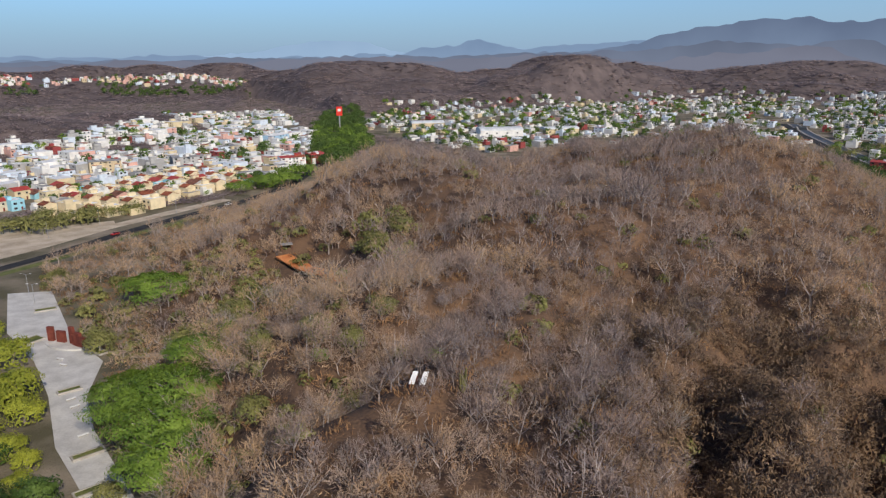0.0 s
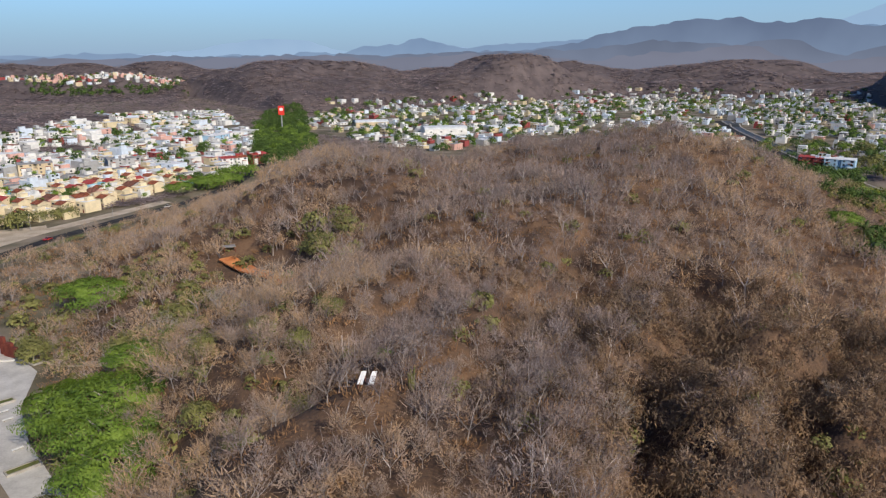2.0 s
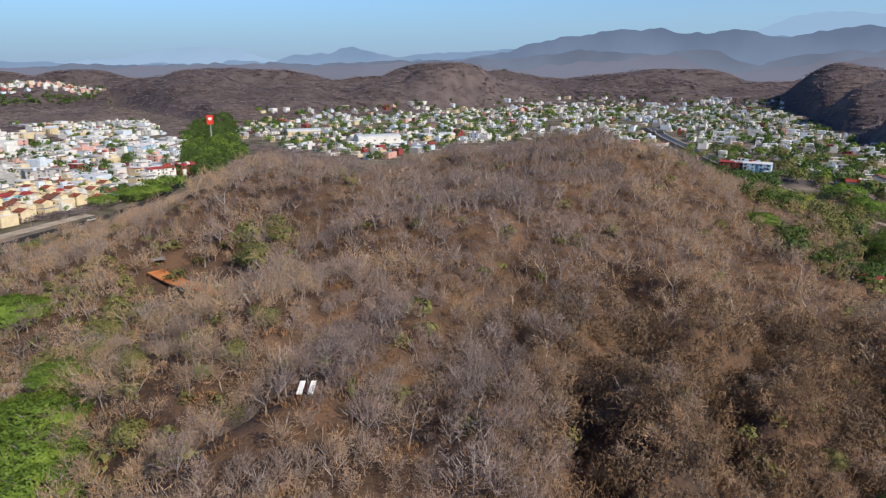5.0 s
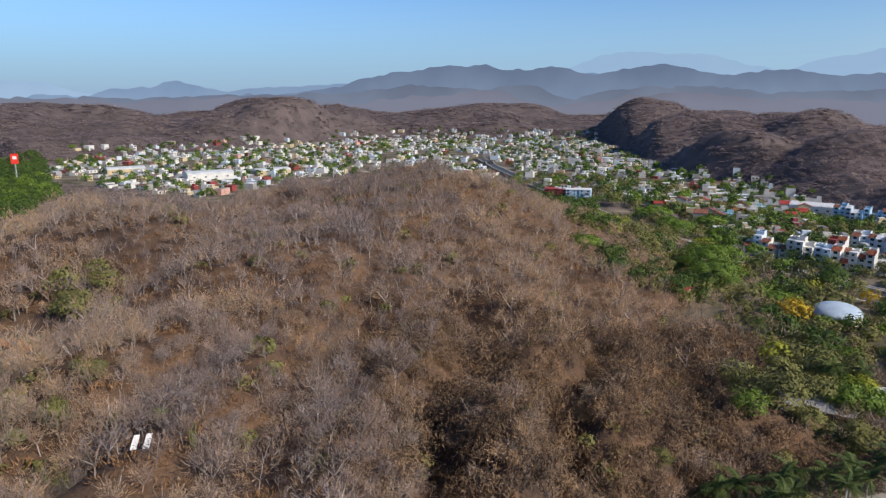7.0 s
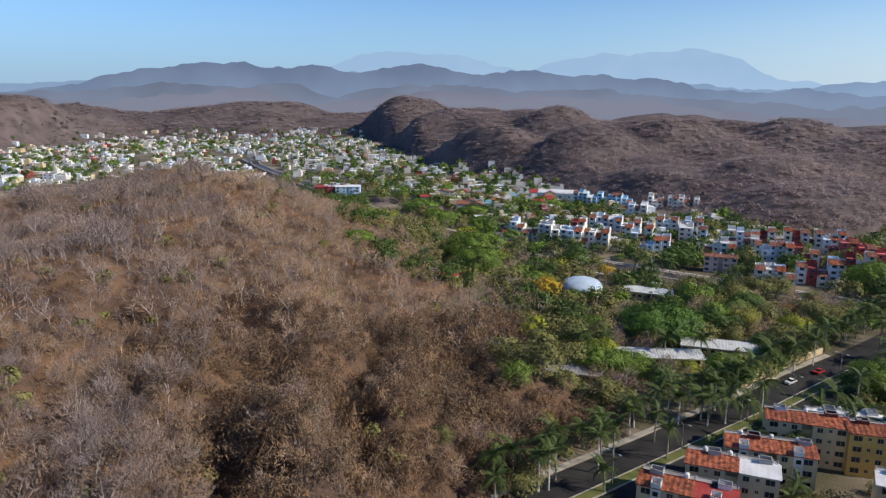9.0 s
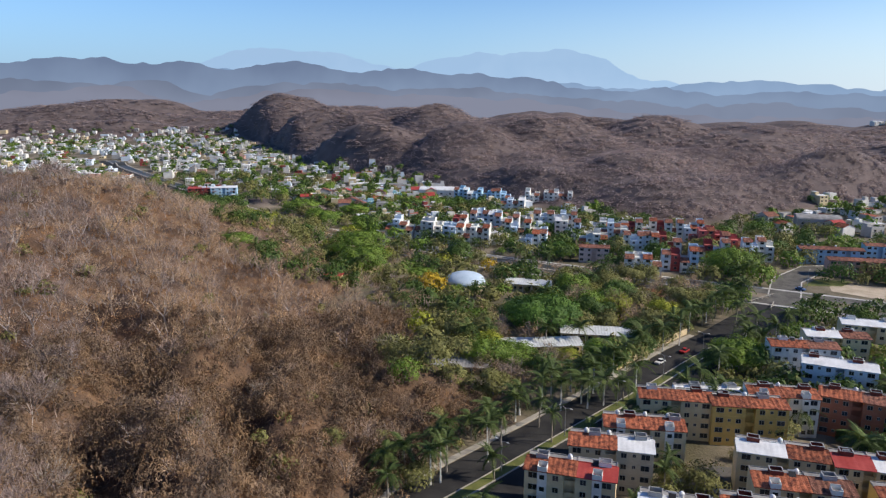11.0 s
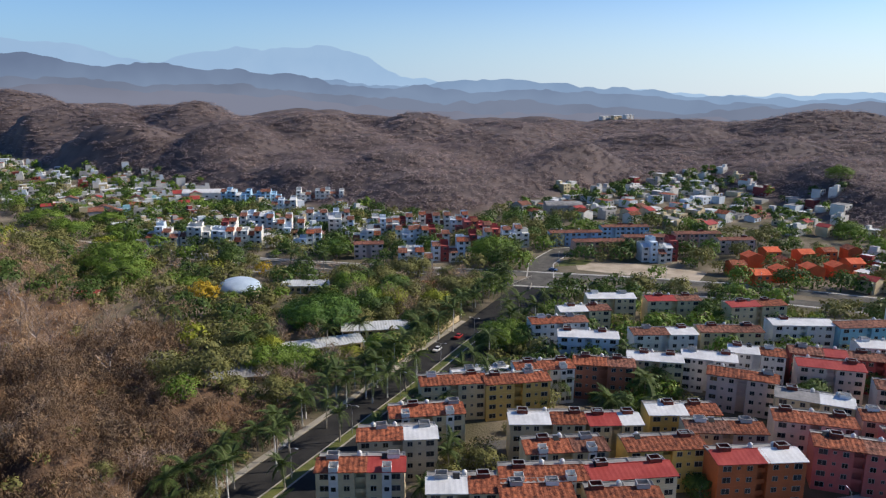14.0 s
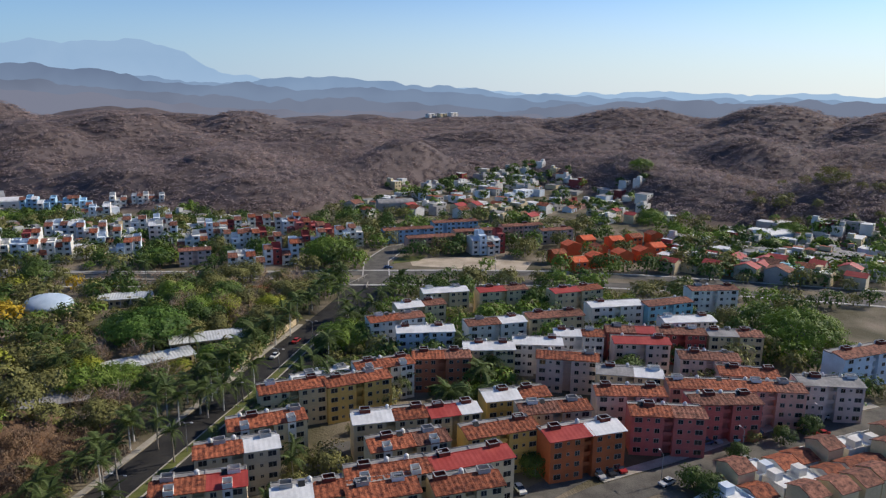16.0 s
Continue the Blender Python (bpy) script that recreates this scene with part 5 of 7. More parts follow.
ribbon("verge", "pale dusty verge beside the road", "verge", [(-280, 190), (-220, 262), (-200, 296), (-188, 320), (-175, 355), (-156, 390), (-134, 430)], 9, M["dust"], 0.05)
ribbon("verge", "pale dusty verge beside the road", "verge", [(-252, 168), (-198, 243), (-178, 279), (-166, 304), (-154, 340), (-137, 378)], 5, M["grass"], 0.05)
slab("dusty_lot", "pale sandy lot between the town and the bypass", "lot", [(-300, 240), (-216, 262), (-196, 296), (-184, 322), (-171, 358), (-178, 372), (-215, 352), (-262, 352), (-330, 330)], M["dust"], 0.06, 0.1)
slab("plaza", "pale paved plaza beside the hill", "plaza", PLAZA, M["paving"], 0.12)
slab("bare_lot", "bare brown lot beside the boulevard", "lot", [(338, 52), (352, 56), (362, 30), (356, -8), (335, -4)], M["dust"], 0.05, 0.1)
slab("lawn", "green lawn beside the crossing", "lawn", [(340, 64), (356, 62), (362, 48), (350, 50)], M["grass"], 0.1, 0.14)
slab("sports_court", "pale concrete sports court by the canal", "court", [(268, -82), (282, -80), (290, -112), (274, -116)], M["concrete"], 0.06, 0.1)

# ---- apartment blocks ----
def window_mesh(w, h):
    """A framed window of two panes, one connected shell."""
    bm, t = bmesh.new(), 0.06
    xs, zs = (-w / 2 - t, -w / 2, -0.035, 0.035, w / 2, w / 2 + t), (-t, 0, h, h + t)
    v = [[bm.verts.new((x, -0.07, z)) for z in zs] for x in xs]
    for i in range(5):
        for j in range(3):
            bm.faces.new((v[i][j], v[i + 1][j], v[i + 1][j + 1], v[i][j + 1])).material_index = 0 if j == 1 and i in (1, 3) else 1
    c = [v[0][0], v[5][0], v[5][3], v[0][3]]
    k = [bm.verts.new((q.co.x, 0.03, q.co.z)) for q in c]
    for i in range(4):
        bm.faces.new((c[i], k[i], k[(i + 1) % 4], c[(i + 1) % 4])).material_index = 1
    return mesh_of("window", bm, M["glass"], M["alu"])


WIN = {"wide": window_mesh(1.7, 1.15), "mid": window_mesh(1.1, 1.05), "small": window_mesh(0.6, 0.6)}


def roof_mesh(w, d, rise, m):
    """A tiled front slope to a ridge, with a flat service deck and parapet behind."""
    bm = bmesh.new()
    yr, o, t = d * 0.60, 0.35, 0.14
    n = max(4, int(w / 0.5))
    top, low = [], []
    for k in range(n + 1):
        x = -o + (w + 2 * o) * k / n
        b = (0.09 if m and m.startswith("tile") else 0.025) * (k % 2)
        top.append([bm.verts.new((x, -o, 0.02 + b)), bm.verts.new((x, yr, rise + b))])
        low.append([bm.verts.new((x, -o, 0.02 - t)), bm.verts.new((x, yr, rise - t - 0.1))])
    for k in range(n):
        bm.faces.new((top[k][0], top[k + 1][0], top[k + 1][1], top[k][1]))
        bm.faces.new((low[k][0], low[k][1], low[k + 1][1], low[k + 1][0]))
        bm.faces.new((low[k][0], low[k + 1][0], top[k + 1][0], top[k][0]))
        bm.faces.new((low[k][1], top[k][1], top[k + 1][1], low[k + 1][1]))
    for k in (0, n):
        bm.faces.new((low[k][0], top[k][0], top[k][1], low[k][1]))
    # gable walls and deck
    for x in (0.0, w):
        vs = [bm.verts.new(p) for p in ((x, 0, -0.05), (x, yr, -0.05), (x, yr, rise - 0.1))]
        bm.faces.new(vs).material_index = 1
    add_box(bm, 0, yr - 0.12, -0.02, w, yr + 0.06, rise + 0.12, 0)
    add_box(bm, 0, yr + 0.06, -0.02, w, d, 0.12, 2)
    for b in ((0, yr + 0.06, 0.12, 0.14, d, 0.32), (w - 0.14, yr + 0.06, 0.12, w, d, 0.32), (0.14, d - 0.14, 0.12, w - 0.14, d, 0.32)):
        add_box(bm, *b, 2)
    bmesh.ops.recalc_face_normals(bm, faces=bm.faces)
    return bm


_cache = {}


def cached(key, make):
    if key not in _cache:
        _cache[key] = make()
    return _cache[key]


def ring(bm, x0, y0, x1, y1, profile, slots):
    """A closed rectangular frame in one shell: profile is a loop of inset and height."""
    loops = [[bm.verts.new(p) for p in ((x0 + i, y0 + i, z), (x1 - i, y0 + i, z), (x1 - i, y1 - i, z), (x0 + i, y1 - i, z))] for i, z in profile]
    for k in range(len(loops)):
        a, b = loops[k], loops[(k + 1) % len(loops)]
        for c in range(4):
            bm.faces.new((a[c], a[(c + 1) % 4], b[(c + 1) % 4], b[c])).material_index = slots[k]
    bmesh.ops.recalc_face_normals(bm, faces=bm.faces)


def cage_mesh(m):
    """An open-topped drying yard on the roof: four low walls."""
    bm = bmesh.new()
    h = 1.15
    ring(bm, 0, 0, 2.5, 1.9, [(0, 0), (0, h), (-0.05, h), (-0.05, h + 0.1), (0.15, h + 0.1), (0.15, h), (0.1, h), (0.1, 0)], (0, 1, 1, 1, 1, 1, 0, 0))
    return mesh_of("drying_yard", bm, m, M["alu"])


def tank_mesh(m):
    bm = bmesh.new()
    tube(bm, [(0, 0, 0), (0, 0, 0.9), (0, 0, 1.1), (0, 0, 1.25)], [0.52, 0.52, 0.35, 0.16], 10)
    return mesh_of("water_tank", bm, m)


def heater_mesh():
    """A tilted solar water heater: a dark panel under its drum."""
    bm = bmesh.new()
    p = [(0, 0, 0.1), (1.3, 0, 0.1), (1.3, 1.25, 0.75), (0, 1.25, 0.75)]
    lo, hi = [bm.verts.new(v) for v in p], [bm.verts.new((v[0], v[1] - 0.04, v[2] + 0.09)) for v in p]
    bm.faces.new(lo[::-1])
    bm.faces.new(hi)
    for i in range(4):
        bm.faces.new((lo[i], lo[(i + 1) % 4], hi[(i + 1) % 4], hi[i]))
    tube(bm, [(-0.1, 1.3, 0.8), (1.4, 1.3, 0.8)], [0.22, 0.22], 8, 1)
    bmesh.ops.recalc_face_normals(bm, faces=bm.faces)
    return mesh_of("solar_heater", bm, M["black"], M["steel"])


def tower_mesh():
    """A narrow white bay that rises through the roof, with windows and an open top."""
    bm = bmesh.new()
    add_box(bm, -0.95, -0.6, -0.3, 0.95, 1.2, 10.6)
    for b in ((-0.95, -0.6, 10.6, 0.95, -0.5, 11.5), (-0.95, 1.1, 10.6, 0.95, 1.2, 11.9), (-0.95, -0.5, 10.6, -0.85, 1.1, 11.6), (0.85, -0.5, 10.6, 0.95, 1.1, 11.6)):
        add_box(bm, *b)
    for k in range(4):
        add_box(bm, -0.5, -0.64, k * 2.6 + 0.95, 0.5, -0.6, k * 2.6 + 1.9, 1)
    return mesh_of("stair_tower", bm, M["white"], M["glass"])


def block(x, y, turn, wide, wall, roof_l="tile", roof_r=None, floors=4, deep=7.6, label="", group="apartment blocks of the estate", bays=True, seed=0, z=None, dormer=False, plain=False):
    """A walk-up apartment block: two wings, a recessed stair, tiled roofs, windows, and clutter on the roof. x, y: the front's first corner."""
    r2 = random.Random(seed)
    roof_r = roof_r or roof_l
    hgt, gap = floors * 2.6, 2.3
    w = (wide - gap) / 2
    t_ = thing("apartment_block", label, "apartment block", pose(x, y, height(x, y) if z is None else z, 0, 0, turn), group)

    def body():
        bm = bmesh.new()
        add_box(bm, 0, 0, -0.6, w, deep, hgt)
        for k in range(1, floors):
            add_box(bm, -0.04, -0.04, k * 2.6 - 0.08, w + 0.04, 0.0, k * 2.6 + 0.06)
        return mesh_of("wall", bm, M[wall])

    def core():
        bm = bmesh.new()
        add_box(bm, 0, 1.9, -0.6, gap, deep - 1.9, hgt - 0.25)
        for k in range(1, floors):
            add_box(bm, 0, 0.9, k * 2.6 - 0.12, gap, 1.9, k * 2.6)
            add_box(bm, 0, 0.9, k * 2.6, gap, 1.0, k * 2.6 + 0.9)
        return mesh_of("stair_core", bm, M[wall])

    me_w = cached(("wall", wall, round(w, 1), floors, deep), body)
    part("wall", me_w, t_)
    part("wall", me_w, t_, pose(w + gap, 0, 0))
    part("stair_core", cached(("core", wall, floors, deep), core), t_, pose(w, 0, 0))
    deck = M["grey_roof"]
    for k, (rf, x0) in enumerate(((roof_l, 0), (roof_r, w + gap))):
        span = w + (gap if k == 0 else 0)
        part("roof", cached(("roof", rf, wall, round(span, 1), deep), lambda: mesh_of("roof", roof_mesh(span, deep, 0.85, rf), M[rf], M[wall], deck)), t_, pose(x0, 0, hgt + 0.004))
    ww = ("wide", "small", "mid") if w > 6 else ("wide", "mid")
    cols = [w * q for q in ((0.22, 0.52, 0.8) if w > 6 else (0.28, 0.75))]
    for f_ in range(floors):
        zz = f_ * 2.6 + 0.95
        for x0, flip in ((0, False), (w + gap, True)):
            for kind_, c in zip(ww, cols):
                if not bays and kind_ == "small":
                    continue
                cx = x0 + (w - c if flip else c)
                part("window", WIN[kind_], t_, pose(cx, -0.02, zz + (0.35 if kind_ == "small" else 0)))
        if bays:
            part("window", WIN["mid"], t_, pose(wide + 0.02, deep * 0.5, zz, 0, 0, 90))
    for x0 in (w * r2.uniform(0.3, 0.75), w + gap + w * r2.uniform(0.3, 0.75)):
        if r2.random() < (0.9 if bays else 0.25):
            tone_ = r2.choice(("rust", "rust", "grey", "frame"))
            part("drying_yard", cached(("cage", tone_), lambda: cage_mesh(M[tone_])), t_, pose(x0 - 1.1, deep * 0.5, hgt + 0.5, 0, 0, r2.uniform(-4, 4)))
    for x0 in (w * 0.5, w + gap * 0.5, w + gap + w * 0.55):
        if r2.random() < (0.7 if bays else 0.35):
            part("water_tank", cached(("tank", k % 2), lambda: tank_mesh(M["black" if r2.random() < 0.5 else "frame"])), t_, pose(x0 + r2.uniform(-0.6, 0.6), deep * 0.82, hgt + 0.12))
    for x0 in (w * 0.3, w * 0.8, w + gap + w * 0.4):
        if r2.random() < 0.22:
            part("solar_heater", cached("heater", heater_mesh), t_, pose(x0 + r2.uniform(-0.8, 0.8), deep * 0.5, hgt + 0.62))
    if not bays and not plain:
        for q in (0.08, 0.28, 0.48, 0.68, 0.88):
            if r2.random() < 0.8:
                key_, tall_ = r2.choice(("white", "white", "red_paint", "darkred", "bluewhite")), r2.choice((1.3, 2.4))
                part("roof_room", cached(("room", key_, tall_), lambda: box_mesh("roof_room", (2.6, 2.8, tall_), M[key_])), t_, pose(wide * q, deep * r2.choice((0.2, 0.5, 0.8)), hgt + 0.1))
        for q in (0.15, 0.85):
            part("porch_roof", cached(("porch", roof_l), lambda: box_mesh("porch_roof", (3.0, 1.8, 0.3), M["tile"])), t_, pose(wide * q, -0.9, hgt - 2.7))
            part("porch_wall", cached(("porchw", wall), lambda: box_mesh("porch_wall", (2.9, 1.5, hgt - 2.4), M["white"])), t_, pose(wide * q, -0.76, -0.3))
    if dormer:
        for q in (0.2, 0.8):
            part("stair_tower", cached(("dormer",), lambda: tower_mesh()), t_, pose(wide * q, 0.3, 0))
    return t_


TONE = {"cream": "cream", "greycream": "grey-cream", "yellow": "ochre-yellow", "white": "white", "bluewhite": "pale bluish-white", "terracotta": "terracotta", "orange": "burnt-orange", "lilac": "pale lilac", "pink": "pale pink",
        "pinkred": "faded red-pink", "darkred": "dark red", "cyan": "turquoise", "sky": "sky-blue", "sand": "sand-coloured", "grey": "grey"}
COVER = {"tile": "clay-tiled roof", "tile_old": "weathered tile roof", "red_paint": "red-painted roof", "white_roof": "white-coated roof", "grey_roof": "grey roof"}
for k_, (x_, y_, a_, w_, wall_, rl_, rr_) in enumerate(BLOCKS):
    cover_ = COVER[rl_] if rl_ == rr_ else COVER[rl_] + " and " + COVER[rr_]
    block(x_, y_, a_, w_, wall_, rl_, rr_, label=f"four-storey {TONE[wall_]} apartment block with {cover_}", seed=k_, z=0, dormer=k_ in (1, 2, 5, 10, 12), floors=3 if wall_ in ("bluewhite",) and y_ > 50 else 4)

def balcony_mesh(w, tone):
    """A balcony tray with a solid front."""
    bm = bmesh.new()
    prof = [(0, 0), (-1.2, 0), (-1.2, 1.0), (-1.08, 1.0), (-1.08, 0.14), (0, 0.14)]
    l, r = [bm.verts.new((0.2, y, z)) for y, z in prof], [bm.verts.new((w - 0.2, y, z)) for y, z in prof]
    for k in range(6):
        bm.faces.new((l[k], r[k], r[(k + 1) % 6], l[(k + 1) % 6]))
    for q in (l, r):
        bm.faces.new((q[0], q[1], q[4], q[5]))
        bm.faces.new((q[1], q[2], q[3], q[4]))
    bmesh.ops.recalc_face_normals(bm, faces=bm.faces)
    return mesh_of("balcony", bm, M[tone])


def bay_wall(w, deep, h, tone):
    bm = bmesh.new()
    add_box(bm, 0, 0, -0.5, w, deep, h)
    return mesh_of("wall", bm, M[tone])


def parapet_mesh(w, deep, tone, high):
    bm = bmesh.new()
    ring(bm, 0.02, deep * 0.42, w - 0.02, deep - 0.02, [(0, 0), (0, high), (0.18, high), (0.18, 0)], (0, 0, 0, 0))
    return mesh_of("parapet", bm, M[tone])


def bay_roof(w, deep, key):
    """A steep lean-to of tiles over the front of a bay, with closed cheeks."""
    bm = bmesh.new()
    n, d = max(3, int(w / 0.6)), deep * 0.42
    lo, hi = [], []
    for k in range(n + 1):
        x, b = -0.15 + (w + 0.3) * k / n, 0.08 * (k % 2)
        lo.append(bm.verts.new((x, -0.5, b - 0.25)))
        hi.append(bm.verts.new((x, d, 1.35 + b)))
    foot = [bm.verts.new((x, y, z)) for x, y, z in ((-0.15, -0.5, -0.4), (w + 0.15, -0.5, -0.4), (w + 0.15, d, 0.0), (-0.15, d, 0.0))]
    for k in range(n):
        bm.faces.new((lo[k], lo[k + 1], hi[k + 1], hi[k]))
    bm.faces.new([foot[0], foot[1]] + lo[::-1])
    bm.faces.new((foot[0], lo[0], hi[0], foot[3]))
    bm.faces.new((foot[1], foot[2], hi[-1], lo[-1]))
    bmesh.ops.recalc_face_normals(bm, faces=bm.faces)
    return mesh_of("roof", bm, M[key])


def stepped_block(x, y, wide, wall, roof, label, seed):
    """A staggered row of tall narrow bays with tiled lean-to roofs, terraces and stair bays in a darker paint."""
    r2 = random.Random(seed)
    t_ = thing("apartment_block", label, "apartment block", pose(x, y, 0, 0, 0, -64), "apartment blocks across the canal")
    n = max(3, int(round(wide / 3.8)))
    plain = wall not in ("white", "bluewhite", "darkred")
    w = round(wide / n, 1)
    for k in range(n):
        stair = k % 3 == 1
        floors = r2.choice((2, 3, 4, 4)) if not stair else r2.choice((3, 4))
        h, back = floors * 2.7, (0.0, 2.2, 0.8, -1.4)[(k + seed) % 4]
        tone = wall if plain and r2.random() < 0.85 else r2.choice(("white", "white", "white", "bluewhite")) if not stair else r2.choice(("bluewhite", "darkred", "white"))
        part("wall", cached(("bay", w, floors, tone), lambda: bay_wall(w, 9.0, h, tone)), t_, pose(k * w, back, 0))
        high = r2.choice((0.7, 1.3, 1.9))
        part("parapet", cached(("parapet", w, high, tone), lambda: parapet_mesh(w, 9.0, tone, high)), t_, pose(k * w, back, h + 0.004))
        if stair:
            for f_ in range(1, floors):
                part("balcony", cached(("balcony", w, tone), lambda: balcony_mesh(w, tone)), t_, pose(k * w, back - 0.003, f_ * 2.7 - 0.1))
        elif r2.random() < 0.85:
            key = r2.choice((roof, "tile_old", "tile_old"))
            part("roof", cached(("bayroof", w, key), lambda: bay_roof(w, 9.0, key)), t_, pose(k * w, back, h + 0.02))
        for f_ in range(floors):
            part("window", WIN["wide" if w > 3.5 and not stair else "mid"], t_, pose((k + 0.5) * w, back - 0.02, f_ * 2.7 + 0.95))
        if r2.random() < 0.35:
            part("water_tank", cached(("tank", 1), lambda: tank_mesh(M["frame"])), t_, pose((k + 0.5) * w, back + 6.5, h))
    return t_


for k_, (x_, y_, w_, wall_, rf_) in enumerate(MID):
    if wall_ in ("sky", "pink", "lilac") and x_ < 430:
        rl_ = "tile_old"
        block(x_, y_, -64, w_, wall_, rl_, rl_, label=f"{TONE[wall_]} apartment block with {COVER[rl_]} across the canal", group="apartment blocks across the canal", seed=200 + k_, z=0, bays=False, plain=True, floors=3)
    else:
        stepped_block(x_, y_, w_, wall_, rf_, f"stepped {TONE[wall_]} apartment block with {COVER[rf_]} across the canal", 200 + k_)

# ---- small houses ----
def house_meshes(w, d, h, wall, roof, seed):
    """Body with parapet or tiled gable, windows and a door."""
    r2 = random.Random(seed)
    bm = bmesh.new()
    add_box(bm, -w / 2, -d / 2, -0.8, w / 2, d / 2, h)
    if roof in ("white_roof", "grey_roof"):
        t = 0.15
        for b in ((-w / 2, -d / 2, h, w / 2, -d / 2 + t, h + 0.6), (-w / 2, d / 2 - t, h, w / 2, d / 2, h + 0.6), (-w / 2, -d / 2 + t, h, -w / 2 + t, d / 2 - t, h + 0.6), (w / 2 - t, -d / 2 + t, h, w / 2, d / 2 - t, h + 0.6)):
            add_box(bm, *b)
        add_box(bm, -w / 2 + 0.6, 0.2, h, -w / 2 + 3.0, d / 2 - 0.4, h + 2.1)
    body = mesh_of("wall", bm, M[wall])
    bm = bmesh.new()
    if roof in ("white_roof", "grey_roof"):
        add_box(bm, -w / 2 + 0.15, -d / 2 + 0.15, h + 0.004, w / 2 - 0.15, d / 2 - 0.15, h + 0.12)
    else:
        o, rise = 0.35, d * 0.2
        for s in (-1, 1):
            vs = [bm.verts.new(p) for p in ((-w / 2 - o, s * (d / 2 + o), h - 0.05), (w / 2 + o, s * (d / 2 + o), h - 0.05), (w / 2 + o, 0, h + rise), (-w / 2 - o, 0, h + rise), (-w / 2 - o, s * (d / 2 + o), h + 0.1), (w / 2 + o, s * (d / 2 + o), h + 0.1), (w / 2 + o, 0, h + rise + 0.15), (-w / 2 - o, 0, h + rise + 0.15))]
            for q in ((0, 1, 2, 3), (4, 5, 6, 7), (0, 1, 5, 4), (1, 2, 6, 5), (0, 3, 7, 4)):
                bm.faces.new([vs[i] for i in q])
        for x in (-w / 2, w / 2):
            bm.faces.new([bm.verts.new(p) for p in ((x, -d / 2, h - 0.05), (x, d / 2, h - 0.05), (x, 0, h + rise))]).material_index = 1
        bmesh.ops.recalc_face_normals(bm, faces=bm.faces)
    return body, mesh_of("roof", bm, M[roof], M[wall]), (w, d, h)


_r = random.Random(3)
HOUSES = []
for k_ in range(22):
    wall_ = _r.choices(["white", "cream", "bluewhite", "sand", "grey", "pink", "greycream", "darkred", "cyan", "yellow"], [8, 4, 3, 2, 3, 1, 3, 0.6, 0.6, 0.6])[0]
    roof_ = _r.choices(["white_roof", "grey_roof", "tile", "tile_old", "red_paint"], [5, 4, 2, 2, 1])[0]
    HOUSES.append((house_meshes(_r.uniform(6.5, 10), _r.uniform(7, 11), _r.choice((3.0, 3.2, 5.8, 6.0, 5.8)), wall_, roof_, k_), wall_, roof_))
DOOR = box_mesh("door", (0.95, 0.08, 2.05), M["rust"])


def place_house(k, x, y, turn, group, z=None, name="house", label=""):
    (body, roof, (w, d, h)), wall, rf = HOUSES[k] if isinstance(k, int) else k
    storeys = "two-storey" if h > 4 else "single-storey"
    t_ = thing(name, label or f"{storeys} {TONE.get(wall, wall)} house with {COVER[rf]}", "house", pose(x, y, height(x, y) if z is None else z, 0, 0, turn), group)
    part("wall", body, t_)
    part("roof", roof, t_)
    for f_ in range(2 if h > 4 else 1):
        part("window", WIN["wide"], t_, pose(-w * 0.22, -d / 2 - 0.02, 0.95 + 2.8 * f_))
        if h > 4 and f_:
            part("window", WIN["mid"], t_, pose(w * 0.25, -d / 2 - 0.02, 3.75))
    part("door", DOOR, t_, pose(w * 0.25, -d / 2 - 0.03, 0.02))
    return t_


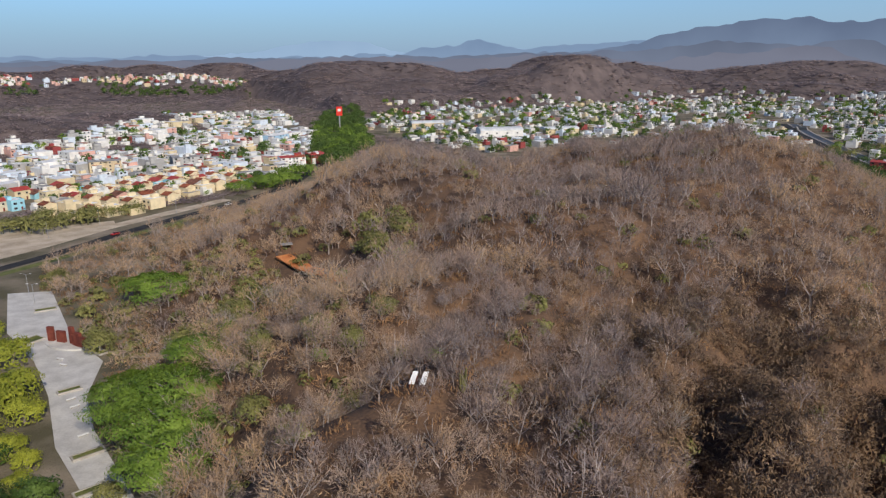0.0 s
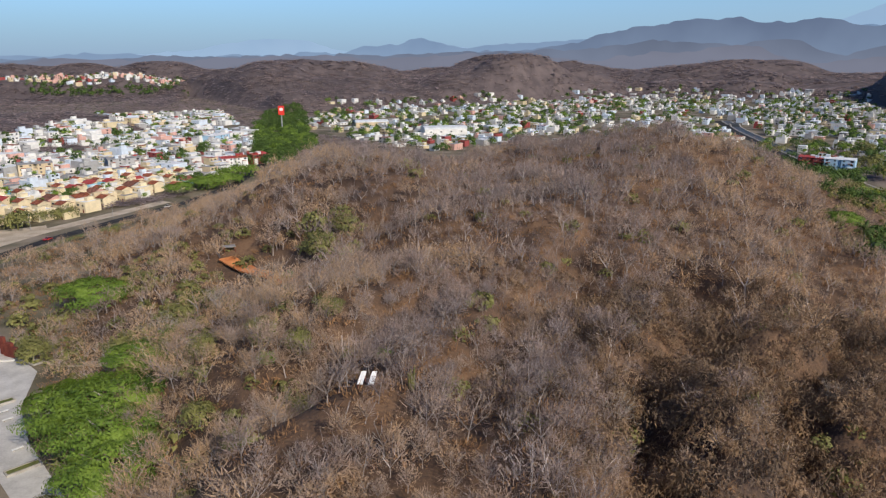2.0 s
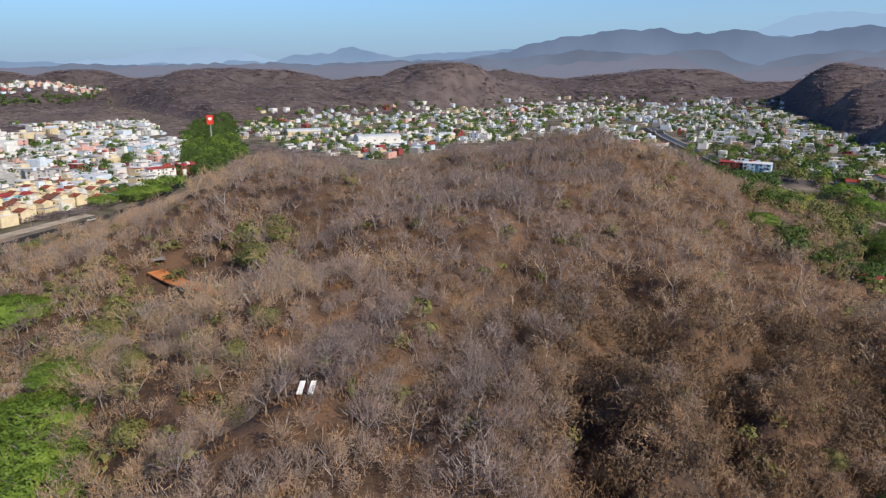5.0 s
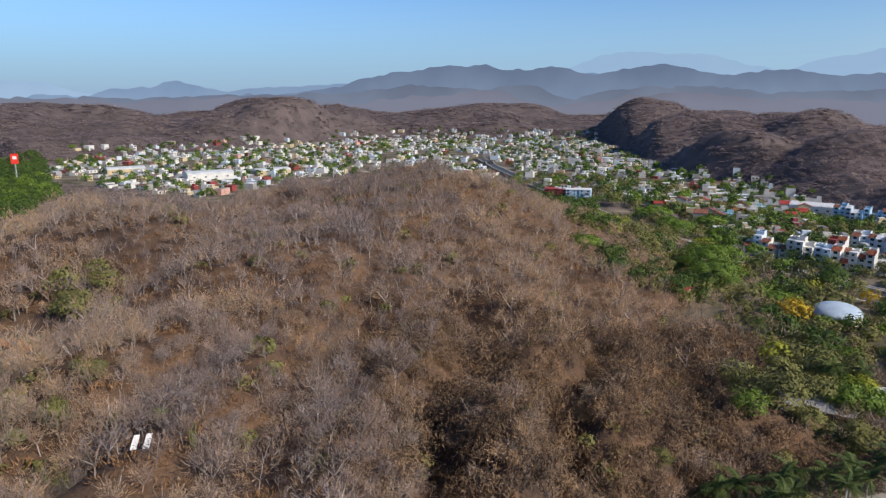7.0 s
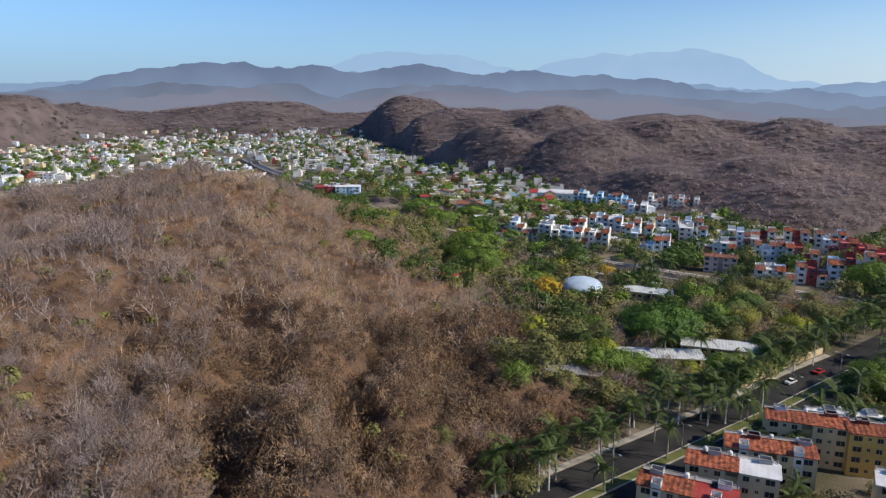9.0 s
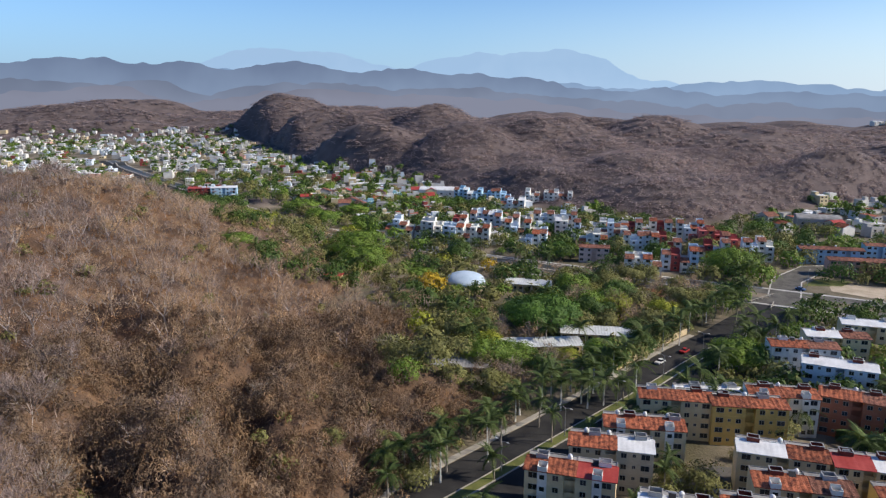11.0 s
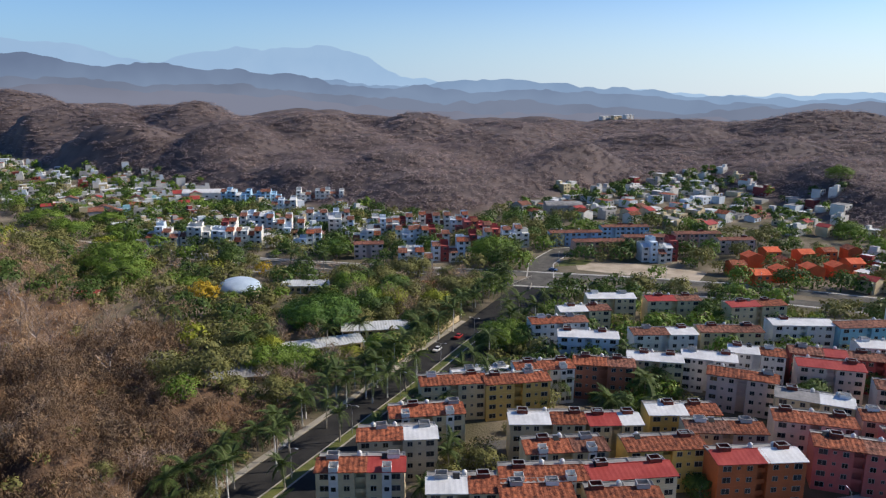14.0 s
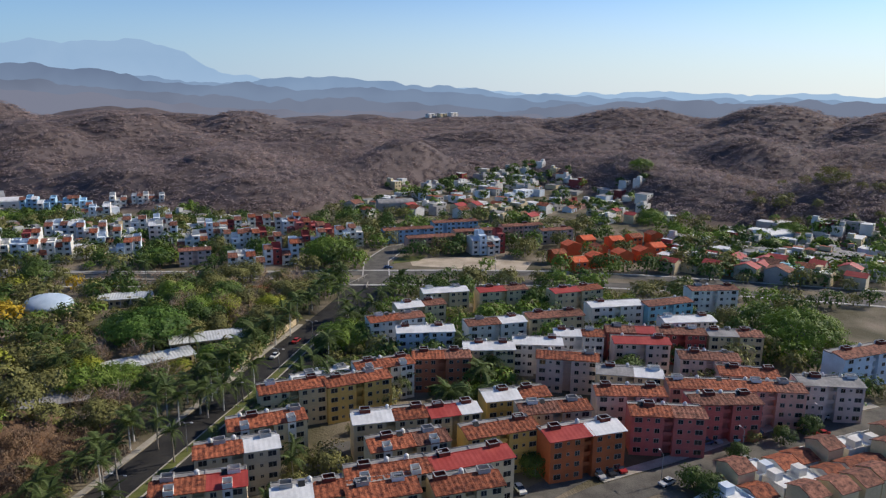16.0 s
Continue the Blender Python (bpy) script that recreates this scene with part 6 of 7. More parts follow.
def joined_houses(name, label, xs, ys, turns, st):
    """Many far houses in one mesh with their windows."""
    keys = ["white", "cream", "bluewhite", "grey", "sand", "pink", "darkred", "white_roof", "grey_roof", "tile", "glass"]
    V, F, S, n = [], [], [], 0
    q = np.array([[0, 1, 5, 4], [1, 2, 6, 5], [2, 3, 7, 6], [3, 0, 4, 7], [4, 5, 6, 7]])

    def put(lo, hi, c, s, x, y, z, slots):
        nonlocal n
        p = np.array([[a, b, e] for e in (lo[2], hi[2]) for a, b in ((lo[0], lo[1]), (hi[0], lo[1]), (hi[0], hi[1]), (lo[0], hi[1]))])
        V.append(np.stack([p[:, 0] * c - p[:, 1] * s + x, p[:, 0] * s + p[:, 1] * c + y, p[:, 2] + z], 1))
        F.append(q + n)
        S.extend(slots)
        n += 8

    zs = land(xs, ys)
    for x, y, z, a in zip(xs, ys, zs, turns):
        c, s = math.cos(a), math.sin(a)
        w, d, h = 6.5 + 7 * st.uniform() ** 2, 6.5 + 7 * st.uniform() ** 2, st.choice([2.9, 3.0, 3.2, 5.6, 5.8])
        wl = st.choice(7, p=[0.34, 0.08, 0.08, 0.10, 0.06, 0.30, 0.04] if y > 1400 and x < -400 else [0.46, 0.09, 0.15, 0.19, 0.03, 0.04, 0.04])
        rf = st.choice([7, 8, 9], p=[0.38, 0.46, 0.16])
        if x < -120 and y < 1200 and st.uniform() < 0.14:
            w, d, h, rf = st.uniform(13, 19), st.uniform(10, 14), st.choice([5.9, 6.3, 8.6]), 7
        put((-w / 2, -d / 2, -2), (w / 2, d / 2, h), c, s, x, y, z, [wl] * 4 + [rf])
        if st.uniform() < 0.5:
            put((-w / 2 + 0.5, 0, h), (-w / 2 + 3.4, d / 2 - 0.5, h + 2.3), c, s, x, y, z, [wl] * 4 + [rf])
        for f_ in range(int(h // 2.8)):
            for cx in (-w * 0.25, w * 0.22):
                put((cx - 0.8, -d / 2 - 0.05, f_ * 2.8 + 0.9), (cx + 0.8, -d / 2 + 0.1, f_ * 2.8 + 2.1), c, s, x, y, z, [10] * 5)
    tagged(new(name, mesh_from(name, np.concatenate(V), np.concatenate(F), [M[k] for k in keys], S)), label, "houses", kind="stuff")


def crowns(name, label, xs, ys, st, m, scale=(0.7, 1.5)):
    stuff(name, label, "trees", lay([leaf_cloud(700 + k, 3.4, 4.4, 6, 60, 0.8, 0.8, base=1.0, lump=(0.36, 0.56)) for k in range(4)], xs, ys, st, scale), M[m])


rs = np.random.RandomState(23)
for outline, turn_, step_, singles, group_ in TOWNS:
    ox, oy = np.array(outline).T
    r_ = max(np.ptp(ox), np.ptp(oy)) * 0.75
    hx, hy = jittered(ox.mean() - r_, oy.mean() - r_, ox.mean() + r_, oy.mean() + r_, step_, rs, turn_, 0.2)
    ok = inside(hx, hy, outline) & (hill(hx, hy) < 0.3) & (land(hx, hy) < (90 if outline is UPTOWN else 14)) & (rs.uniform(size=len(hx)) < 0.72 + 0.5 * vnoise(hx, hy, 55, 25))
    for line in (CANAL, offset(CANAL[:5], -11), BOULEVARD):
        for a, b in zip(line, line[1:]):
            a, b = np.array(a), np.array(b)
            u = np.clip(((hx - a[0]) * (b - a)[0] + (hy - a[1]) * (b - a)[1]) / ((b - a) @ (b - a)), 0, 1)
            ok &= np.hypot(hx - a[0] - u * (b - a)[0], hy - a[1] - u * (b - a)[1]) > 11
    hx, hy = hx[ok], hy[ok]
    free = np.array([not blocked(a, b) for a, b in zip(hx, hy)], bool) if "among" in group_ else np.ones(len(hx), bool)
    hx, hy = hx[free], hy[free]
    order = np.argsort(np.hypot(hx, hy))
    for i in order[:singles]:
        place_house(int(rs.randint(len(HOUSES))), hx[i], hy[i], math.degrees(turn_) + rs.choice([0, 90, 180, 270]) - 60, group_)
    left = order[singles:]
    if len(left):
        if outline is UPTOWN:
            ux, uy = jittered(-1000, 1240, -380, 1640, 13, rs)
            low = inside(ux, uy, [(-960, 1340), (-690, 1480), (-430, 1585), (-400, 1530), (-660, 1420), (-900, 1270)]) & (rs.uniform(size=len(ux)) < 0.45 + vnoise(ux, uy, 70, 26))
            crowns("far_trees", "dark green trees below the houses on the far rise", ux[low], uy[low], rs, "leaf_dark", (1.0, 2.1))
        joined_houses("far_houses", "white and pale houses packed along the valley", hx[left], hy[left], turn_ - 1.05 + rs.choice([0, 1.571, 3.1416], len(left)), rs)
    n_ = int(len(hx) * (0.6 if ox.mean() < -150 else 2.0 if ox.mean() > 350 and oy.mean() < 100 else 1.5))
    j_ = rs.randint(0, len(hx), n_)
    sx, sy = hx[j_] + rs.uniform(-0.55, 0.55, n_) * step_, hy[j_] + rs.uniform(-0.55, 0.55, n_) * step_
    crowns("town_trees", "dark green trees between the houses", sx[: n_ * 2 // 3], sy[: n_ * 2 // 3], rs, "leaf_dark")
    crowns("town_trees", "bright green trees between the houses", sx[n_ * 2 // 3:], sy[n_ * 2 // 3:], rs, "leaf_green")

# ---- palms ----
def frond_mesh(seed, long=2.6):
    """A drooping feather frond: a rib with leaflets on both sides."""
    r2 = np.random.RandomState(seed)
    n = 9
    u = np.linspace(0, 1, n)
    x, z = long * u * (1 - 0.12 * u), long * (0.34 * u - 0.75 * u * u)
    v, f = [], []
    for i in range(n - 1):
        b = len(v)
        v += [(x[i], -0.04, z[i]), (x[i], 0.04, z[i]), (x[i + 1], 0.03, z[i + 1]), (x[i + 1], -0.03, z[i + 1])]
        f += [(b, b + 1, b + 2), (b, b + 2, b + 3)]
    for i in range(1, n):
        w = 0.85 * math.sin(math.pi * min(1, 0.25 + 0.7 * u[i])) + 0.12
        for s in (-1, 1):
            for q in (0, 0.5):
                xx, zz = x[i] - q * (x[1] - x[0]), z[i] - q * (z[i] - z[i - 1])
                b = len(v)
                v += [(xx - 0.10, s * 0.02, zz), (xx + 0.14, s * 0.02, zz), (xx + 0.3 + r2.uniform(-0.06, 0.06), s * w, zz - 0.35 * w)]
                f.append((b, b + 1, b + 2))
    return mesh_from("frond", v, f, [M["palm"]])


FRONDS = [frond_mesh(k, 3.7 + 0.3 * k) for k in range(4)]


def palm_crown(seed):
    """A whole head of fronds in one mesh, for palms farther off."""
    r2, V, F, n = random.Random(seed), [], [], 0
    for k in range(15):
        me = FRONDS[r2.randrange(4)]
        m = pose(0, 0, -0.05, 0, r2.choice((-52, -38, -22, -4, 14, 30)) + r2.uniform(-8, 8), k * 24 + r2.uniform(-9, 9))
        V += [m @ v.co for v in me.vertices]
        F += [tuple(i + n for i in p.vertices) for p in me.polygons]
        n = len(V)
    return mesh_from("crown", V, F, [M["palm"]])


CROWNS = [palm_crown(k) for k in range(4)]


def palm(x, y, tall, white, seed, group, far=False):
    r2 = random.Random(seed)
    bend = r2.uniform(-0.5, 0.5)
    bm = bmesh.new()
    tube(bm, [(0, 0, -0.3), (bend * 0.1, 0, tall * 0.25), (bend * 0.45, 0, tall * 0.62), (bend, 0, tall)], [0.26, 0.2, 0.17, 0.14], 7)
    t_ = thing("palm_tree", ("tall palm with a whitewashed trunk beside the avenue" if white else "palm with a slender grey trunk and drooping fronds"), "palm", pose(x, y, height(x, y), 0, 0, r2.uniform(0, 360)), group)
    part("trunk", mesh_of("trunk", bm, M["palm_white" if white else "palm_trunk"]), t_)
    if far:
        part("crown", CROWNS[seed % 4], t_, Matrix.LocRotScale((bend, 0, tall), None, (1.35, 1.35, 1.3)))
        return
    for k in range(14):
        part("frond", FRONDS[r2.randrange(4)], t_, pose(bend, 0, tall - 0.05, 0, r2.choice((-52, -38, -22, -4, 14, 30)) + r2.uniform(-8, 8), k * 27.7 + r2.uniform(-9, 9)))


PALMS = [(106.6, 88.0, 8.5, 1), (108.8, 87.0, 9, 1), (113, 88.6, 8, 0), (122.6, 84.0, 9.5, 1), (126.6, 86.4, 8.5, 0), (131.4, 86.2, 8, 0), (117.2, 78.4, 6.0, 0), (96, 91, 6.5, 0), (140.3, 77.2, 8.0, 0), (145.5, 84, 8, 0), (157.8, 84.6, 8.5, 1),
         (163.5, 79.5, 8.5, 1), (165.3, 82.4, 8, 1), (168.1, 77.0, 8.0, 1), (173.5, 82.8, 8.5, 1), (174, 74.0, 7, 0), (164.9, 65.6, 6.5, 0), (182.7, 74, 8, 1), (188.7, 84, 8.5, 1), (193, 86, 8, 0), (196.2, 83.6, 9, 1), (173.1, 58.8, 7, 0), (185.7, 50.0, 7.5, 0), (188, 43.0, 7.5, 0),
         (219, 80.6, 9, 1), (228.6, 78.6, 9, 1), (231, 58.0, 9, 1), (234, 57, 8, 0), (244, 62, 8.5, 0), (252, 60, 9, 0), (198.2, 24.3, 7.5, 0), (183.5, 30.4, 7, 0), (173, 14.5, 7.5, 0), (226.6, 11.0, 7, 0), (205.1, 8.8, 7.5, 0), (210, -4.5, 7.5, 0), (140.0, 47.6, 6.5, 0), (134.0, 46.0, 7.0, 0),
         (118, 46, 6.5, 0), (121.5, 25.5, 6.5, 0), (126, 29, 6.0, 0), (196, 112, 8, 0), (204, 104, 8, 0), (186, 128, 8, 0), (330, 84, 9, 0), (345, 84, 9, 0), (352, 88, 9, 0), (262, 70, 9, 0), (270, 72, 8.5, 0), (178, 132, 8, 0),
         (179, 50.5, 8, 0), (181, 44.5, 8, 0), (159.5, 56.0, 7.5, 0), (151, 55, 7.5, 0), (172.8, 16.2, 8, 0), (212, 15.5, 8.5, 0), (189, 8, 8.5, 0), (204, 3.6, 8, 0), (192.5, 9.5, 7.5, 0), (198, 5.2, 8, 0), (177, 5.5, 8, 0)]
for k_, (x_, y_, h_, w_) in enumerate(PALMS):
    palm(x_, y_, h_, w_, 40 + k_, "palms of the avenue and the estate", math.hypot(x_, y_) > 172)
rs = np.random.RandomState(77)
for k_, d_ in enumerate(np.arange(0, 205, 4.6)):
    x_ = 98 + d_ + rs.uniform(-1.5, 1.5)
    y_ = float(np.interp(x_, [p[0] for p in AVENUE], [p[1] for p in AVENUE])) + (14.6 if k_ % 3 else -12.8) + rs.uniform(-0.8, 1.2)
    if not blocked(x_, y_ + (1.5 if k_ % 3 else -1.5)) or k_ % 3:
        palm(x_, y_, rs.uniform(6.0, 9.0), int(rs.uniform() < 0.4), 300 + k_, "palms of the avenue and the estate", True)
for k_ in range(26):
    x_, y_ = rs.uniform(165, 290), rs.uniform(96, 250)
    if inside(np.array([x_]), np.array([y_]), SCHOOL)[0] and all(math.hypot(x_ - a - 4, y_ - b - 2) > c + 4 for a, b, c in CLEAR):
        palm(x_, y_, rs.uniform(8.0, 10.5), 0, 400 + k_, "palms of the school grounds", True)

# ---- school ----
def long_hall(x0, y0, x1, y1, deep, high, roof, label):
    """A low classroom row with a sheet roof, posts and windows."""
    a, l = math.degrees(math.atan2(y1 - y0, x1 - x0)), math.hypot(x1 - x0, y1 - y0)
    t_ = thing("school_hall", label, "school building", pose(x0, y0, 0, 0, 0, a), "school halls")
    bm = bmesh.new()
    add_box(bm, 0.4, 1.6, -0.3, l - 0.4, deep - 0.4, high)
    part("wall", mesh_of("wall", bm, M["cream"]), t_)
    bm = bmesh.new()
    n = max(6, int(l / 0.5))
    rows = []
    for k in range(n + 1):
        x, b = l * k / n, 0.07 * (k % 2)
        rows.append([bm.verts.new(p) for p in ((x, -0.2, high - 0.03), (x, -0.2, high + 0.05 + b), (x, deep, high + 0.75 + b), (x, deep, high + 0.67))])
    for a_, b_ in zip(rows, rows[1:]):
        for i in range(4):
            bm.faces.new((a_[i], b_[i], b_[(i + 1) % 4], a_[(i + 1) % 4]))
    bm.faces.new(rows[0])
    bm.faces.new(rows[-1][::-1])
    bmesh.ops.recalc_face_normals(bm, faces=bm.faces)
    part("roof", mesh_of("roof", bm, M[roof]), t_)
    me = box_mesh("post", (0.22, 0.22, high), M["frame"])
    for k in range(int(l / 4) + 1):
        part("post", me, t_, pose(0.5 + k * (l - 1) / int(l / 4), 0.3, 0))
    for k in range(int(l / 3)):
        part("window", WIN["wide"], t_, pose(1.6 + k * 3, 1.58, 1.0))


long_hall(178.5, 122.0, 199.5, 99.5, 7.5, 3.3, "tin", "long school hall with a pale sheet-metal roof")
long_hall(205.5, 112.0, 220.5, 86.0, 8.0, 3.3, "tin", "long school hall with a pale sheet-metal roof")
long_hall(247.5, 164.0, 256.0, 145.0, 8.0, 3.5, "tin", "school hall with a grey sheet-metal roof")
long_hall(149.0, 136.0, 163.5, 113.0, 7.0, 3.2, "grey_roof", "low school hall with a dusty grey roof")
long_hall(166.0, 128.0, 174.0, 118.0, 6.0, 3.0, "tin", "short school hall with a sheet-metal roof")
long_hall(262.0, 117.0, 272.0, 100.0, 9.0, 3.4, "tile", "school hall with a red tiled roof")
long_hall(198.0, 246.0, 208.0, 226.0, 7.0, 3.4, "red_paint", "low building with a red roof among the trees")
long_hall(258.0, 143.0, 261.0, 135.0, 6.0, 3.6, "tin", "small school hall with a sheet-metal roof")


def dome():
    t_ = thing("dome_hall", "round hall under a smooth pale blue dome", "hall", pose(241, 180, 0))
    bm = bmesh.new()
    tube(bm, [(0, 0, -0.2), (0, 0, 3.0)], [8.9, 8.9], 28)
    part("wall", mesh_of("wall", bm, M["cream"]), t_)
    bm = bmesh.new()
    pts = [(0, 0, 3.0 + 4.4 * math.sin(q)) for q in np.linspace(0, 1.52, 9)]
    tube(bm, pts, [9.2 * math.cos(q) for q in np.linspace(0, 1.52, 9)], 28)
    me = mesh_of("dome", bm, M["dome"])
    me.polygons.foreach_set("use_smooth", [len(p.vertices) == 4 for p in me.polygons])
    part("dome", me, t_)
    for k in range(12):
        g = k * 30
        part("window", WIN["wide"], t_, pose(8.92 * math.cos(radians(g)), 8.92 * math.sin(radians(g)), 0.9, 0, 0, g + 90))


dome()

# ---- rows of small houses ----
om = house_meshes(7.5, 9, 5.6, "brightorange", "orange_roof", 91)
om2 = house_meshes(7.0, 8.0, 5.6, "brightorange", "tile", 92)
for k_, (x_, y_) in enumerate(ORANGE):
    place_house((om if k_ % 3 else om2, "brightorange", "red_paint" if k_ % 3 else "tile"), x_, y_, -64 + (k_ % 2) * 90, "bright orange houses", label="two-storey bright orange house with a red roof")
ribbon("lane", "pale concrete lane between the orange houses", "lane", [(330, -20), (345, -34), (368, -34), (386, -40), (400, -58)], 4, M["concrete"], 0.12, thick=0.12)
ys_ = [house_meshes(6.0, 7.5, 5.6, "paleyellow", "tile", 93), house_meshes(8, 10, 5.6, "paleyellow", "white_roof", 94), house_meshes(9, 9, 3.2, "cream", "grey_roof", 95)]
YELLOW = [(-226, 372), (-206, 368), (-182, 376), (-166, 400), (-154, 440), (-134, 458), (-150, 530), (-197, 528), (-222, 470), (-246, 440)]
hx, hy = jittered(-300, 330, -100, 560, 11.0, rs, 0.45, 0.1)
for k_, (x_, y_) in enumerate(zip(hx, hy)):
    if inside(np.array([x_]), np.array([y_]), YELLOW)[0] and k_ % 5:
        place_house((ys_[k_ * 7 % 3], "cream", "tile"), x_, y_, -32 + (k_ % 2) * 180, "cream houses by the bypass", label=("two-storey cream house with a terracotta tiled roof", "two-storey cream house with a flat white roof", "low cream house with a flat grey roof")[k_ * 7 % 3])
SMALL = [(138, -42), (149, -52), (162, -69.5), (180, -100), (200, -134), (176, -146), (150, -100), (138, -70)]
ss_ = [house_meshes(5.2, 6.2, 2.9, "white", "tile", 96), house_meshes(5.4, 6.0, 3.0, "white", "white_roof", 97), house_meshes(5.0, 6.4, 5.4, "cream", "tile_old", 98), house_meshes(5.2, 6.0, 2.9, "bluewhite", "white_roof", 99)]
hx, hy = jittered(100, -170, 220, -20, 7.0, rs, 0.5, 0.1)
for k_, (x_, y_) in enumerate(zip(hx, hy)):
    if inside(np.array([x_]), np.array([y_]), SMALL)[0]:
        r_ = (0, 0, 2, 1, 0, 2, 3)[rs.randint(7)]
        place_house((ss_[r_], ("white", "white", "cream", "bluewhite")[r_], ("tile", "white_roof", "tile_old", "white_roof")[r_]), x_, y_, 120 + 180 * (k_ % 2), "small terraced houses by the street")
ribbon("street_wall", "white boundary wall along the street", "wall", [(137, -40), (151, -54), (164, -71), (181, -101)], 0.25, M["white"], 2.0, thick=2.0)

# larger buildings of the town
block(-173, 717, 62, 36, "sky", "white_roof", "white_roof", floors=3, deep=16, label="long blue and white three-storey building", group="larger town buildings", seed=301, bays=False)
block(-128, 556, 28, 20, "white", "red_paint", "tile", floors=3, deep=11, label="white three-storey building with a red roof", group="larger town buildings", seed=302, bays=False)
block(-108, 575, 40, 14, "darkred", "red_paint", "red_paint", floors=3, deep=10, label="red three-storey building beside the road", group="larger town buildings", seed=303, bays=False)
block(-262, 520, 30, 22, "sand", "grey_roof", "grey_roof", floors=4, deep=14, label="tall sand-coloured block in the town", group="larger town buildings", seed=304, bays=False)
block(-215, 560, 30, 24, "grey", "grey_roof", "grey_roof", floors=3, deep=14, label="grey concrete block in the town", group="larger town buildings", seed=305, bays=False)
block(318, 492, -40, 20, "sky", "white_roof", "white_roof", floors=4, deep=12, label="pale blue apartment block beside the canal", group="larger town buildings", seed=306, bays=False)
block(306, 505, -40, 18, "darkred", "red_paint", "red_paint", floors=4, deep=12, label="red apartment block beside the canal", group="larger town buildings", seed=307, bays=False)

for k_, (r_, g_) in enumerate(((1640, 82.3), (1645, 83.2), (1650, 84.1))):
    block(r_ * math.sin(radians(g_)), r_ * math.cos(radians(g_)), -38, 22, ("white", "sand", "white")[k_], "white_roof", "white_roof", floors=3, deep=12, label="white building on a distant wooded ridge", group="larger town buildings", seed=320 + k_, bays=False, plain=True)


def warehouse(x, y, turn, w, d, h, wall, roof, label):
    t_ = thing("warehouse", label, "warehouse", pose(x, y, height(x, y), 0, 0, turn))
    bm = bmesh.new()
    add_box(bm, -w / 2, -d / 2, -0.5, w / 2, d / 2, h)
    part("wall", mesh_of("wall", bm, M[wall]), t_)
    bm = bmesh.new()
    n = 10
    rows = []
    for k in range(n + 1):
        q = math.pi * k / n
        rows.append([bm.verts.new((-w / 2 - 0.3, -math.cos(q) * (d / 2 + 0.3), h + math.sin(q) * d * 0.13)), bm.verts.new((w / 2 + 0.3, -math.cos(q) * (d / 2 + 0.3), h + math.sin(q) * d * 0.13))])
    for a, b in zip(rows, rows[1:]):
        bm.faces.new((a[0], a[1], b[1], b[0]))
    for s in (0, 1):
        bm.faces.new([r[s] for r in rows])
    bmesh.ops.recalc_face_normals(bm, faces=bm.faces)
    part("roof", mesh_of("roof", bm, M[roof]), t_)
    for k in range(4):
        part("window", WIN["wide"], t_, pose(-w * 0.36 + k * w * 0.24, -d / 2 - 0.02, h * 0.45))


warehouse(458, 372, -60, 30, 16, 6, "white", "white_roof", "hall with a curved white roof at the foot of the hills")
warehouse(505, 92, -70, 26, 16, 6, "grey", "grey_roof", "grey commercial hall below the wooded hill")
warehouse(428, -150, -60, 18, 14, 6, "bluewhite", "white_roof", "hall with a white roof among the houses")
warehouse(60, 760, 10, 46, 22, 6, "white", "tin", "wide hall with a sheet roof in the valley")
warehouse(-20, 880, 10, 40, 20, 6, "sand", "tin", "wide hall with a sheet roof in the valley")
warehouse(130, 800, 15, 40, 18, 6, "cream", "tin", "wide hall with a sheet roof in the valley")


def sign_mast(x, y):
    t_ = thing("sign_mast", "tall mast with a red sign box", "sign", pose(x, y, height(x, y), 0, 0, 10))
    bm = bmesh.new()
    tube(bm, [(0, 0, -0.5), (0, 0, 20)], [0.9, 0.7], 8)
    part("pole", mesh_of("pole", bm, M["steel"]), t_)
    bm = bmesh.new()
    add_box(bm, -3.4, -0.8, 20, 3.4, 0.8, 30)
    add_box(bm, -1.8, -0.9, 24.6, 1.8, -0.8, 27.6, 1)
    part("sign_box", mesh_of("sign_box", bm, M["sign_red"], M["frame"]), t_)


sign_mast(-118.6, 818)

# ---- on the hill ----
def shed(x, y):
    """Two pale slanting slabs on short posts over dark footings."""
    t_ = thing("ruined_shelter", "two slanting white slabs of a ruined shelter among bare trees", "shelter", pose(x, y, height(x, y), 0, 0, -8) @ Matrix.Scale(0.8, 4))
    for k in (0, 1):
        bm = bmesh.new()
        vs = [(-0.6, -1.0, 0.3), (0.6, -1.0, 0.3), (1.15, 1.0, 2.3), (0.1, 1.0, 2.3)]
        lo = [bm.verts.new(v) for v in vs]
        hi = [bm.verts.new((v[0], v[1] - 0.1, v[2] + 0.22)) for v in vs]
        bm.faces.new(lo[::-1])
        bm.faces.new(hi)
        for i in range(4):
            bm.faces.new((lo[i], lo[(i + 1) % 4], hi[(i + 1) % 4], hi[i]))
        bmesh.ops.recalc_face_normals(bm, faces=bm.faces)
        part("slab", mesh_of("slab", bm, M["white_roof"]), t_, pose(k * 2.3 - 1.1, 0, 0.3))
        for px2, py2, hh in ((-0.45, -0.85, 0.6), (0.45, -0.85, 0.6), (0.9, 0.85, 2.3), (0.25, 0.85, 2.3)):
            part("post", cached(("shed_post", hh), lambda: box_mesh("post", (0.18, 0.18, hh + 0.4), M["rust"])), t_, pose(k * 2.3 - 1.1 + px2, py2, -0.4))


shed(-4.6, 109.6)


